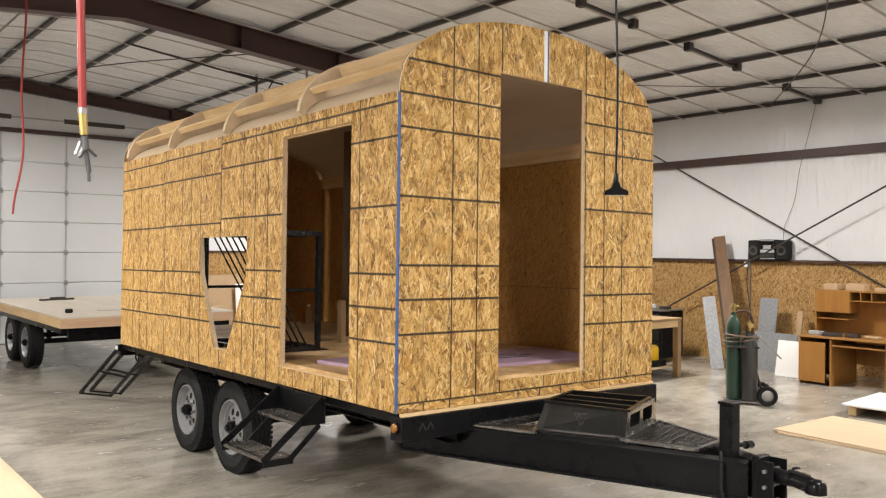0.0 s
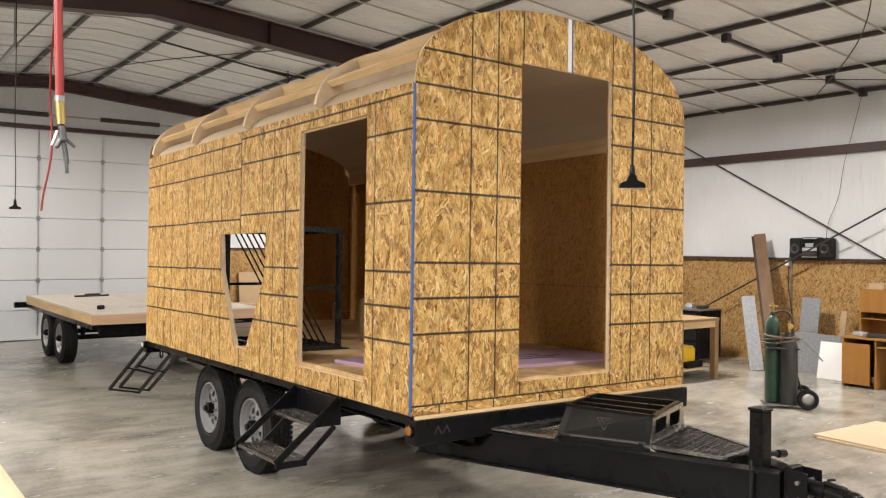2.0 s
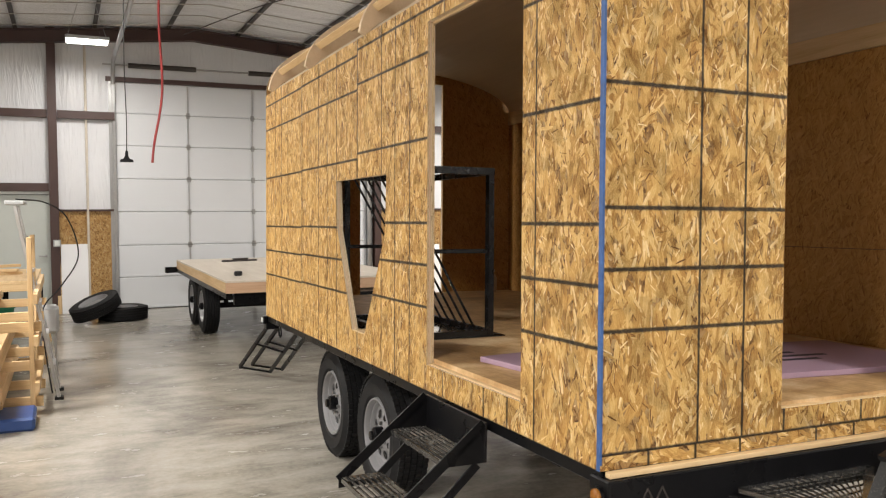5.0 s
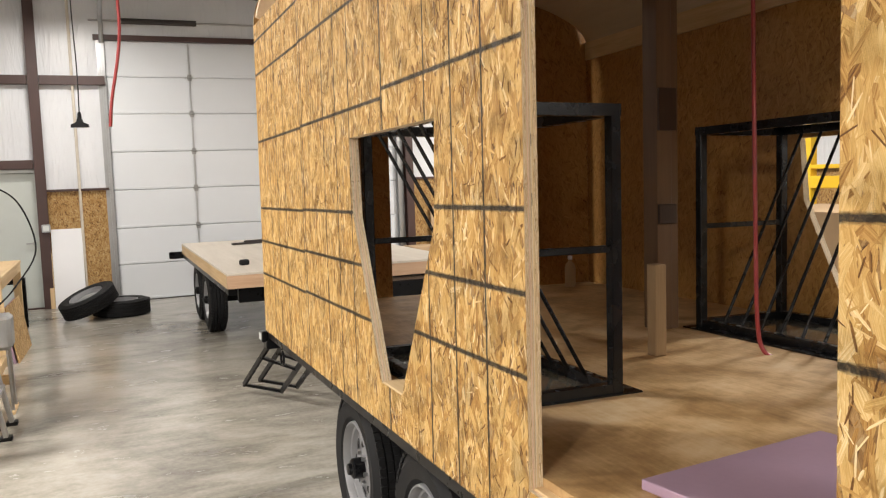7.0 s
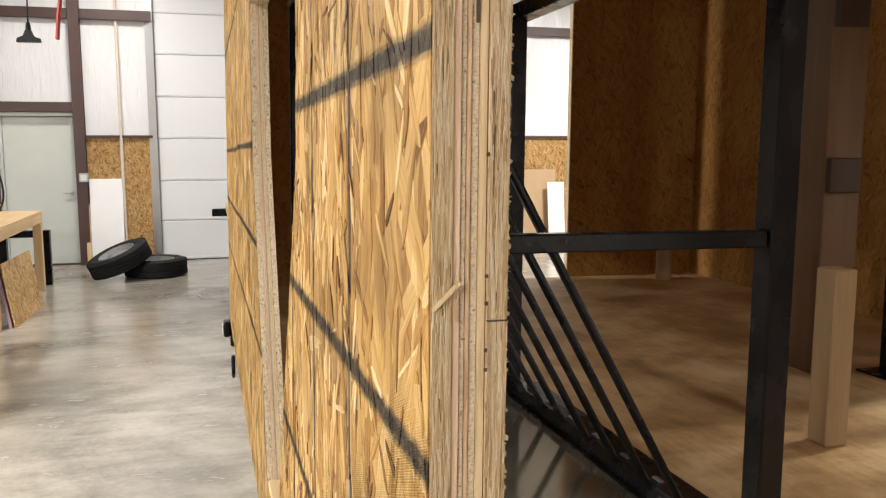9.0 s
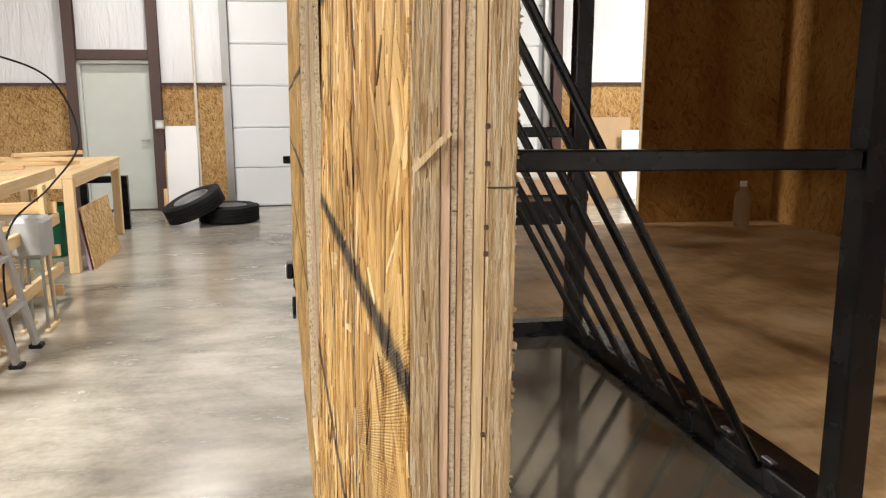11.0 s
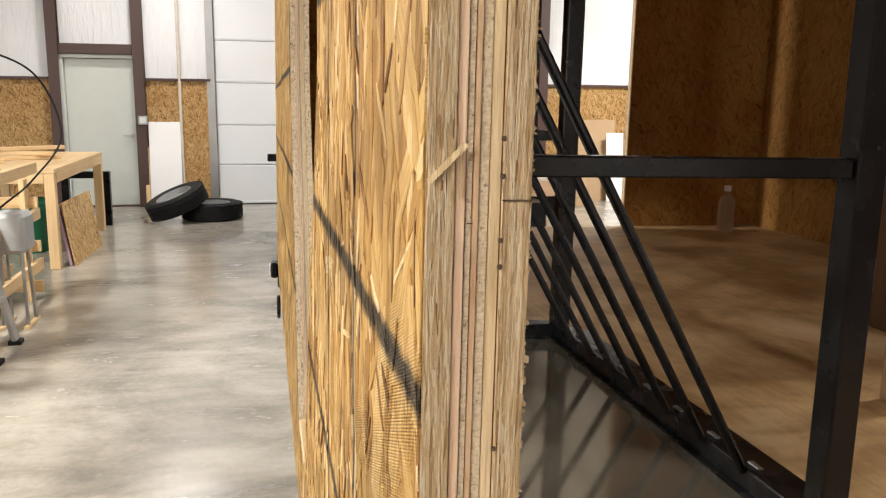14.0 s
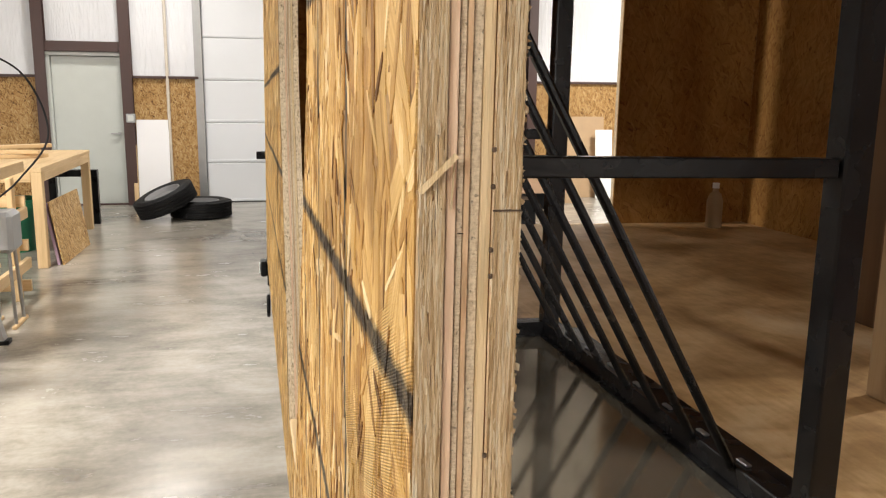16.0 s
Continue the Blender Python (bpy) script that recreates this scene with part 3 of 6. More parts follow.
def rafter(y, depth, flange, label):
    bm = B()
    for x1 in (XL + 0.1, XR - 0.1):
        top = 0.09
        d1, d0 = depth * 1.25, depth
        web = [(RIDGE, zr(RIDGE) - top), (x1, zr(x1) - top), (x1, zr(x1) - top - d1), (RIDGE, zr(RIDGE) - top - d0)]
        slab(bm, web, [], y - 0.006, y + 0.006, "y")
        for za, zb in ((top, top), (top + d0, top + d1)):
            bar(bm, (RIDGE, y, zr(RIDGE) - za), (x1, y, zr(x1) - zb), flange, 0.014)
        for k in range(1, 6):
            x = RIDGE + (x1 - RIDGE) * k / 6
            box(bm, (x - 0.005, y - flange / 2, zr(x) - top - d0), (x + 0.005, y + flange / 2, zr(x) - top))
    return solo("roof_beam", bm, MAROON, label, "roof beam", "structure", "roof beams")


rafter(6.7, 0.30, 0.2, "deep maroon steel portal beam")
rafter(-0.9, 0.42, 0.2, "deep maroon steel portal beam")
rafter(-8.0, 0.42, 0.2, "deep maroon steel portal beam")
rafter(YF - 0.14, 0.2, 0.14, "maroon steel beam along the end wall")
for y in (6.7, -0.9, -8.0):
    for x, s in ((XR - 0.02, -1), (XL + 0.02, 1)):
        bm = B()
        for a in (0.0, 0.26):
            box(bm, (x + s * a, y - 0.1, 0), (x + s * (a + 0.014), y + 0.1, zr(XR) - 0.1))
        box(bm, (x, y - 0.006, 0), (x + s * 0.27, y + 0.006, zr(XR) - 0.1))
        solo("steel_column", bm, MAROON, "maroon steel wall column", "column", "structure", "columns")
for x, z1 in ((-2.82, 4.9), (-1.73, 4.95), (4.15, 4.8), (7.2, 4.5)):
    bm = B()
    box(bm, (x - 0.07, YF - 0.13, 0), (x + 0.07, YF - 0.118, z1))
    box(bm, (x - 0.07, YF + 0.0, 0), (x + 0.07, YF + 0.012, z1))
    box(bm, (x - 0.006, YF - 0.12, 0), (x + 0.006, YF, z1))
    solo("end_wall_post", bm, MAROON, "maroon steel post on the end wall", "column", "structure", "end wall posts")


def girt(a, b):
    """A Z-shaped wall rail between two points."""
    bm = B()
    (x0, y0, z), (x1, y1, _) = a, b
    if y0 == y1:
        box(bm, (x0, y0 - 0.10, z - 0.07), (x1, y0 - 0.092, z + 0.05), 0)
        box(bm, (x0, y0 - 0.10, z + 0.05), (x1, y0 + 0.03, z + 0.058), 0)
        box(bm, (x0, y0 - 0.04, z - 0.078), (x1, y0 - 0.0925, z - 0.07), 0)
    else:
        box(bm, (x0 - 0.10, y0, z - 0.07), (x0 - 0.092, y1, z + 0.05), 0)
        box(bm, (x0 - 0.10, y0, z + 0.05), (x0 + 0.03, y1, z + 0.058), 0)
        box(bm, (x0 - 0.04, y0, z - 0.078), (x0 - 0.0925, y1, z - 0.07), 0)
    return solo("wall_girt", bm, MAROON, "maroon steel wall rail", "wall rail", "structure", "wall rails")


girt((XR, YB, 3.44), (XR, YF, 3.44))
for x0, x1 in ((-8.8, -2.9), (-2.75, -1.81), (-1.65, GATE[0] - 0.02), (4.23, 7.12), (7.28, 10.0)):
    girt((x0, YF, 3.44), (x1, YF, 3.44))
girt((-2.75, YF, 2.19), (-1.81, YF, 2.19))
girt((-8.8, YF, 4.35), (-2.9, YF, 4.35))


def wainscot(bm, name="wainscot"):
    return solo(name, bm, OSB_WALL, "golden strand board wainscot on the wall", "wall panel", "structure")


for k, (x0, x1) in enumerate(((-8.8, -6.4), (-6.398, -2.92), (-1.66, -1.2), (-1.197, -0.78), (4.25, 7.1), (7.3, 9.98))):
    wainscot(box(B(), (x0, YF - 0.012, 0.0), (x1, YF + 0.02, 1.765)))
    bm = box(B(), (x0, YF - 0.06, 1.765), (x1, YF + 0.02, 1.80))
    solo("wall_ledge", bm, MAROON, "maroon steel ledge above the strand board", "ledge", "structure")
y = YB
while y < YF - 0.05:
    y2 = min(y + 2.438, YF)
    wainscot(box(B(), (XR - 0.012, y + 0.002, 0.0), (XR + 0.02, y2 - 0.002, 1.70)))
    y = y2
bm = box(B(), (XR - 0.10, YB, 1.70), (XR + 0.02, YF, 1.735))
solo("wall_ledge", bm, MAROON, "maroon steel ledge above the strand board", "ledge", "structure")
for a, b in (((9.72, 6.6, 4.28), (9.72, -0.85, 0.15)), ((9.68, 6.5, 0.10), (9.68, -0.85, 3.98))):
    solo("brace_rod", rod(B(), a, b, 0.014), DARKSTEEL, "dark steel cross-bracing rod", "brace", "structure", "brace rods")

# sectional overhead door
gate = thing("garage_door", "tall white sectional overhead door, closed", "garage door", pose(0, 0, 0), kind="structure")
SECT = [0.0, 0.575, 1.15, 1.75, 2.34, 2.93, 3.50, 4.05]
for z0, z1 in zip(SECT, SECT[1:]):
    bm = box(B(), (GATE[0] + 0.005, YF + 0.03, z0 + 0.003), (GATE[1] - 0.005, YF + 0.075, z1 - 0.002), 0.008)
    box(bm, (GATE[0] + 0.005, YF + 0.024, z0 + 0.02), (GATE[1] - 0.005, YF + 0.0295, z0 + 0.05), 0.002)
    part("panel", bm, DOORWHITE, gate)
for x in (0.52, 1.69, 2.86):
    bm = B()
    box(bm, (x - 0.012, YF + 0.012, 0.1), (x + 0.012, YF + 0.0235, 4.03), 0.003)
    part("stile", bm, ALU, gate, "grey steel stile")
    for z in SECT[1:-1]:
        bm = B()
        box(bm, (x - 0.032, YF + 0.004, z - 0.05), (x + 0.032, YF + 0.0118, z + 0.05), 0.003)
        rod(bm, (x - 0.045, YF + 0.002, z), (x + 0.045, YF + 0.002, z), 0.012, 8)
        part("hinge", bm, STEEL, gate, "dull steel hinge")
for x, s in ((GATE[0], -1), (GATE[1], 1)):
    bm = B()
    box(bm, (x, YF - 0.06, 0), (x + s * 0.05, YF + 0.02, 4.1))
    box(bm, (x + s * 0.052, YF - 0.015, 0), (x + s * 0.11, YF + 0.02, 4.1))
    part("track", bm, STEEL, gate, "galvanised steel door track")
bm = box(B(), (GATE[0] - 0.15, YF - 0.05, 4.05), (GATE[1] + 0.15, YF + 0.01, 4.13))
part("header", bm, MAROON, gate)
bm = rod(B(), (GATE[0] - 0.2, YF - 0.16, 4.32), (GATE[1] + 0.2, YF - 0.16, 4.32), 0.016)
part("torsion_shaft", bm, STEEL, gate)
for x in (-0.5, 1.6):
    bm = rod(B(), (x, YF - 0.16, 4.32), (x + 1.15, YF - 0.16, 4.32), 0.045, 12)
    part("torsion_spring", bm, DARKSTEEL, gate, "dark coiled spring")
bm = box(B(), (GATE[0], YF + 0.02, -0.01), (GATE[1], YF + 0.08, 0.012))
part("bottom_seal", bm, RUBBER, gate)

for x in (GATE[0] - 0.03, GATE[1] + 0.03):
    bm = tube(B(), curve_pts([(x, YF - 0.05, 4.0), (x, YF - 0.10, 4.2), (x, YF - 0.3, 4.36), (x, YF - 0.8, 4.38), (x, YF - 3.0, 4.40), (x, 8.0, 4.42)]), 0.035, 8)
    part("horizontal_track", bm, STEEL, gate, "galvanised track under the roof", smooth=True)
    bm = bar(B(), (x, 8.05, 4.40), (x, 8.05, zr(x) - 0.04), 0.03, 0.03)
    bar(bm, (x, 8.05, 4.42), (x + 0.45, 8.05, zr(x) - 0.06), 0.025, 0.025)
    part("track_hanger", bm, STEEL, gate)

# struts under the purlins
solo("roof_rod", rod(B(), (1.3, 8.75, zr(1.3) - 0.13), (3.6, 9.1, zr(3.6) - 0.13), 0.016), DARKSTEEL, "dark rod under the purlins", "rod", "structure")
hb = thing("pipe_hanger", "dark steel hanger bracket under the roof", "bracket", pose(3.6, 9.1, 0), kind="structure")
part("drop_bar", box(B(), (-0.015, -0.015, 4.20), (0.015, 0.015, zr(3.6) - 0.03)), DARKSTEEL, hb)
part("stay", bar(B(), (0.0, 0, 4.22), (0.32, 0, zr(3.9) - 0.06), 0.022, 0.022), DARKSTEEL, hb)
part("cross_bar", bar(B(), (-0.5, 0, zr(3.1) - 0.10), (0.5, 0, zr(4.1) - 0.10), 0.03, 0.03), DARKSTEEL, hb)
for x0, x1 in ((3.0, 4.0), (4.35, 5.3), (6.45, 7.6), (8.95, 9.9)):
    stt = thing("roof_strut", "short dark strut between two purlins", "strut", pose(0, 0, 0), "struts", "structure")
    part("strut_bar", bar(B(), (x0, 2.45, zr(x0) - 0.11), (x1, 2.45, zr(x1) - 0.11), 0.035, 0.035), DARKSTEEL, stt)
    for x in (x0, x1):
        part("bracket", box(B(), (x - 0.05, 2.40, zr(x) - 0.16), (x + 0.05, 2.50, zr(x) - 0.05), 0.01), DARKSTEEL, stt)
solo("roof_cable", tube(B(), curve_pts([(9.8, 3.2, 4.22), (7.0, 1.0, 4.42), (4.0, -0.6, 4.7)]), 0.008), DARKSTEEL, "thin bracing cable under the roof", "cable", "structure", smooth=True)
solo("roof_cable", tube(B(), curve_pts([(5.2, 6.6, 4.55), (7.0, 4.5, 4.42), (9.9, 1.2, 4.25)]), 0.006), DARKSTEEL, "thin bracing cable under the roof", "cable", "structure", smooth=True)
solo("roof_cable", tube(B(), curve_pts([(0.4, 12.9, 4.85), (1.2, 9.5, 4.72), (2.4, 6.8, 4.60)]), 0.008), DARKSTEEL, "drooping wire under the roof", "cable", "structure", smooth=True)

# entrance door
bm = B()
for a, b in (((DOOR[0] - 0.05, YF - 0.03, 0), (DOOR[0], YF + 0.15, DOOR[2])), ((DOOR[1], YF - 0.03, 0), (DOOR[1] + 0.05, YF + 0.15, DOOR[2])), ((DOOR[0] - 0.05, YF - 0.03, DOOR[2]), (DOOR[1] + 0.05, YF + 0.15, DOOR[2] + 0.05))):
    box(bm, a, b, 0.003)
dr = thing("door_1", "closed pale grey-green steel entrance door", "door", pose(0, 0, 0), kind="structure")
part("door_frame", bm, FRAMEGREY, dr)
bm = box(B(), (DOOR[0] + 0.003, YF + 0.05, 0.015), (DOOR[1] - 0.003, YF + 0.095, DOOR[2] - 0.004), 0.003)
part("door_leaf", bm, GREYDOOR, dr)
bm = B()
rod(bm, (DOOR[1] - 0.08, YF + 0.05, 1.0), (DOOR[1] - 0.08, YF - 0.0, 1.0), 0.025, 12)
bar(bm, (DOOR[1] - 0.08, YF - 0.01, 1.0), (DOOR[1] - 0.19, YF - 0.01, 1.0), 0.018, 0.02)
part("door_handle", bm, STEEL, dr, "satin lever handle")
bm = box(B(), (DOOR[0] - 0.05, YF - 0.05, 0), (DOOR[1] + 0.05, YF + 0.02, 0.02))
part("threshold", bm, MAROON, dr)

# lamps
for x, y, power in LAMPS:
    lm = thing("high_bay_lamp", "bright white rectangular high-bay lamp under the roof", "lamp", pose(x, y, zr(x) - 0.62), "lamps")
    bm = box(B(), (-0.31, -0.2, 0.0), (0.31, 0.2, 0.05), 0.008)
    part("housing", bm, ALU, lm)
    bm = box(B(), (-0.29, -0.18, -0.012), (0.29, 0.18, -0.002))
    part("diffuser", bm, LED, lm, "glowing diffuser")
    bm = B()
    for dx in (-0.28, 0.28):
        rod(bm, (dx, 0, 0.05), (dx * 0.4, 0, 0.60), 0.004, 6)
    part("hanger", bm, STEEL, lm)
    ld = bpy.data.lights.new("high_bay_light", "AREA")
    ld.shape, ld.size, ld.size_y, ld.energy, ld.color = "RECTANGLE", 0.58, 0.36, power, (1.0, 0.95, 0.88)
    lo = new("high_bay_light", ld)
    lo.matrix_world = pose(x, y, zr(x) - 0.645)

# ---- the trailer and the house shell on it ----
TILT = Matrix.Translation((0, 1.405, 1.5)) @ pose(0, 0, 0, -0.6, 0.8, 0) @ Matrix.Translation((0, -1.405, -1.5))
W, L, ZB, ZT, ZD = 2.40, 4.87, 0.905, 2.79, 1.058
ARCH_H, ARCH_N = 0.575, 2.15


def arch(x, w=W, h=ARCH_H, n=ARCH_N, z0=ZT, cx=W / 2):
    """Height of the round top at x."""
    k = min(1.0, abs(x - cx) / (w / 2))
    return z0 + h * (1 - k ** n) ** (1 / n)


def arch_run(x0, x1, k=28, **kw):
    """Points along the arch, close together at its steep ends."""
    c, h = kw.get("cx", W / 2), kw.get("w", W) / 2
    a0, a1 = math.acos(max(-1, min(1, (x0 - c) / h))), math.acos(max(-1, min(1, (x1 - c) / h)))
    return [(c + h * math.cos(a0 + (a1 - a0) * i / k), arch(c + h * math.cos(a0 + (a1 - a0) * i / k), **kw)) for i in range(k + 1)]


shell = thing("house_shell", "unfinished barrel-roofed house shell of printed strand board", "tiny house", TILT)
T1, T2, T3 = 0.0104, 0.0272, 0.0376      # layers of the wall
SDOOR = (0.505, 1.405, 1.03, 2.67)
WIN = [(1.955, 1.975), (2.86, 1.975), (2.83, 1.66), (2.53, 1.06), (2.31, 1.06), (1.975, 1.66)]
WIN = WIN[::-1]
FD = (0.80, 1.612, 1.04, 3.015)
RD = (0.84, 1.655, 1.04, 3.0)


def cut_line(poly, a, keep_above):
    """The part of a loop on one side of u = a."""
    res = []
    for (u0, v0), (u1, v1) in zip(poly, poly[1:] + poly[:1]):
        i0, i1 = (u0 >= a) == keep_above, (u1 >= a) == keep_above
        if i0:
            res.append((u0, v0))
        if i0 != i1:
            s = (a - u0) / (u1 - u0)
            res.append((a, v0 + s * (v1 - v0)))
    return res


# outer sheets of the two long sides
SEAMS = [0.0, 1.2192, 2.445, 3.70, L]
for x0, x1, nm in ((0.0, T1, "near"), (W, W - T1, "far")):
    for i, (a, b) in enumerate(zip(SEAMS, SEAMS[1:])):
        a2, b2 = a + (0.0015 if i else 0), b - (0.0015 if i < 3 else 0)
        o = rect(a2, ZB, b2, ZT)
        holes = []
        if nm == "near" and i == 0:
            o = [(a2, ZB), (b2, ZB), (b2, SDOOR[2]), (SDOOR[0], SDOOR[2]), (SDOOR[0], SDOOR[3]), (b2, SDOOR[3]), (b2, ZT), (a2, ZT)]
        elif nm == "near" and i == 1:
            half = cut_line(WIN, b2, False)
            k = max(range(len(half)), key=lambda j: (round(half[j][0], 4), half[j][1]))
            half = half[k:] + half[:k]
            if abs(half[1][0] - b2) < 1e-6:
                half = [half[0]] + half[:0:-1]
            notch = half[::-1]
            o = [(a2, ZB), (b2, ZB)] + notch + [(b2, ZT), (a2, ZT), (a2, SDOOR[3]), (SDOOR[1], SDOOR[3]), (SDOOR[1], SDOOR[2]), (a2, SDOOR[2])]
        elif i == 1:
            half = cut_line(WIN, b2, False)
            k = max(range(len(half)), key=lambda j: (round(half[j][0], 4), half[j][1]))
            half = half[k:] + half[:k]
            if abs(half[1][0] - b2) < 1e-6:
                half = [half[0]] + half[:0:-1]
            o = [(a2, ZB), (b2, ZB)] + half[::-1] + [(b2, ZT), (a2, ZT)]
        elif i == 2:
            half = cut_line(WIN, a2, True)
            k = max(range(len(half)), key=lambda j: (-round(half[j][0], 4), half[j][1]))
            half = half[k:] + half[:k]
            if abs(half[1][0] - a2) < 1e-6:
                half = [half[0]] + half[:0:-1]
            o = [(b2, ZB), (b2, ZT), (a2, ZT)] + half + [(a2, ZB)]
        bm = slab(B(), o, holes, x0, x1, "x")
        edges_of(part("strand_board_sheet", bm, [OSB], shell, shift=(a, (0.90, 0.90, 0.868, 0.862)[i])), "x", OSB_EDGE)

# inner layers of the long sides, with visible plies at the openings
full = rect(0.0, ZB, L, ZT - 0.004)
door_hole = rect(SDOOR[0], SDOOR[2], SDOOR[1], SDOOR[3])
for s, near in ((1, True), (-1, False)):
    holes = [WIN, door_hole] if near else [WIN]
    X = lambda v: v if near else W - v
    if near:
        for (p, q), mt in zip(zip((0.0107, 0.0146, 0.0171, 0.0194, 0.0231), (0.0143, 0.0169, 0.0192, 0.0229, 0.0269)), (PLY_SALMON, PLY_PALE, PLY_BROWN, PLY_PALE, PLY_YELLOW)):
            dy = {0.0107: 0.0003, 0.0146: 0.0012, 0.0171: 0.0006, 0.0194: 0.0014, 0.0231: 0.0002}[p]
            part("plywood_ply", slab(B(), full, [WIN, rect(SDOOR[0], SDOOR[2], SDOOR[1] + dy, SDOOR[3])], p + 0.0001, q - 0.0002, "x"), mt, shell)
    else:
        part("plywood_core", slab(B(), full, holes, X(T1 + 0.0003), X(T2 - 0.0003), "x"), PLY_PALE, shell)
    o = rect(T3, ZD, L - T3, ZT - 0.13)
    if near:
        o = [(T3, ZD), (SDOOR[0], ZD), (SDOOR[0], SDOOR[3] - 0.012), (SDOOR[1], SDOOR[3] - 0.012), (SDOOR[1], ZD), (L - T3, ZD), (L - T3, ZT - 0.13), (T3, ZT - 0.13)]
    edges_of(part("inner_sheet", slab(B(), o, [WIN], X(T2), X(T3), "x"), OSB_INNER, shell, "bare strand board lining, coloured darker for the dim interior"), "x", OSB_EDGE)
    part("top_plate", box(B(), (X(T2), T3, ZT - 0.128), (X(T3 + 0.01), L - T3, ZT - 0.004), 0.002), PINE_Y, shell, "pale pine top plate")


part("sheet_joint", box(B(), (W - T3 - 0.0008, T3, 1.580), (W - T3 + 0.001, 1.94, 1.5835)), PITBROWN, shell, "dark joint between lining sheets")


# end walls
def end_wall(y0, d, hole, strip):
    """Sheets and core of an end wall; d is the way inwards."""
    z0 = 0.955 if strip else ZB
    seam = 1.2192
    left = [(0.0, z0), (seam - 0.001, z0), (seam - 0.001, hole[2]), (hole[0], hole[2]), (hole[0], hole[3]), (seam - 0.001, hole[3])] + arch_run(seam - 0.001, 0.0)
    right = [(seam + 0.001, z0), (W, z0)] + arch_run(W, seam + 0.001) + [(seam + 0.001, hole[3]), (hole[1], hole[3]), (hole[1], hole[2]), (seam + 0.001, hole[2])]
    for o, u0 in ((left, 0.0), (right, 1.2192)):
        edges_of(part("strand_board_sheet", slab(B(), o, [], y0, y0 + d * T1, "y"), [OSB], shell, shift=(u0, 0.955)), "y", OSB_EDGE)
    if strip:
        for a, b in ((0.0, 0.78), (0.783, W)):
            part("strand_board_strip", slab(B(), rect(a, ZB, b, 0.952), [], y0, y0 + d * T1, "y"), OSB, shell, shift=(a - 0.21, 0.7))
    hl = rect(hole[0], hole[2], hole[1], hole[3])
    e = T3 + 0.0006
    o = [(e, ZB), (W - e, ZB)] + arch_run(W - e, e, 40)
    part("plywood_core", slab(B(), o, [hl], y0 + d * (T1 + 0.0004), y0 + d * (T2 - 0.0004), "y"), PLY_PALE, shell)
    part("inner_sheet", slab(B(), o, [hl], y0 + d * T2, y0 + d * T3, "y"), OSB_INNER, shell, "bare strand board lining, coloured darker for the dim interior")


end_wall(-T1, 1, FD, True)
end_wall(L, -1, RD, False)

# roof ribs, stringers and the inner skin
SK = dict(w=W - 0.09, h=0.33, n=1.9, z0=ZT - 0.012)
for y in (1.2, 2.42, 3.62):
    o = arch_run(W - 0.002, 0.002, 44) + [(x, z + 0.004) for x, z in arch_run(0.05, W - 0.05, 36, **SK)]
    part("rib", slab(B(), o, [], y - 0.02, y + 0.02, "y"), PLY, shell, "curved plywood roof rib")
part("rib", slab(B(), arch_run(W - 0.002, 0.002, 44) + [(x, z + 0.004) for x, z in arch_run(0.05, W - 0.05, 36, **SK)], [], 4.74, 4.80, "y"), PLY, shell, "curved plywood roof rib")
bm = B()
up = arch_run(W - 0.045, 0.045, 44, **SK)
lo_ = [(x, z - 0.006) for x, z in up]
slab(bm, up + lo_[::-1], [], 0.05, L - 0.05, "y")
part("ceiling_skin", bm, SKIN, shell, "cream bent plywood ceiling skin")
for xx, w_, h_ in ((0.10, 0.03, 0.05), (0.34, 0.038, 0.08), (W - 0.10, 0.03, 0.05), (W - 0.34, 0.038, 0.08)):
    for a, b in ((0.05, 1.17), (1.23, 2.39), (2.45, 3.59), (3.65, 4.74)):
        z = arch(xx) - 0.06
        sl = (arch(xx + 0.02) - arch(xx - 0.02)) / 0.04
        part("stringer", bar(B(), (xx, a, z), (xx, b, z), w_, h_, (-sl, 0, 1), 0.002), PINE_Y, shell, "pine roof stringer")
# floor deck
bm = slab(B(), rect(T3, 0.012, W - T3, L - T3), [], 0.96, ZD, "z")
part("floor_deck", bm, DECKPLY, shell, "dusty plywood floor deck")
bm = box(B(), (0.02, -0.04, ZB - 0.02), (W - 0.02, -T1 - 0.001, ZB - 0.001), 0.002)
part("sill_board", bm, PINE_X, shell, "pale sill board under the end wall")
for a, b in ((SDOOR[0], SDOOR[1]),):
    part("door_sill", box(B(), (0.0128, a, SDOOR[2] - 0.0015), (T3 + 0.03, b, SDOOR[2] + 0.006), 0.002), PINE_Y, shell, "pale door sill")
part("door_sill", box(B(), (FD[0], -0.002, FD[2] - 0.002), (FD[1], 0.09, FD[2] + 0.005), 0.002), PINE_X, shell, "pale door sill")
part("window_sill", box(B(), (0.001, 2.315, 1.0605), (0.10, 2.525, 1.066), 0.001), PINE_Y, shell, "pale sill of the tapered window")
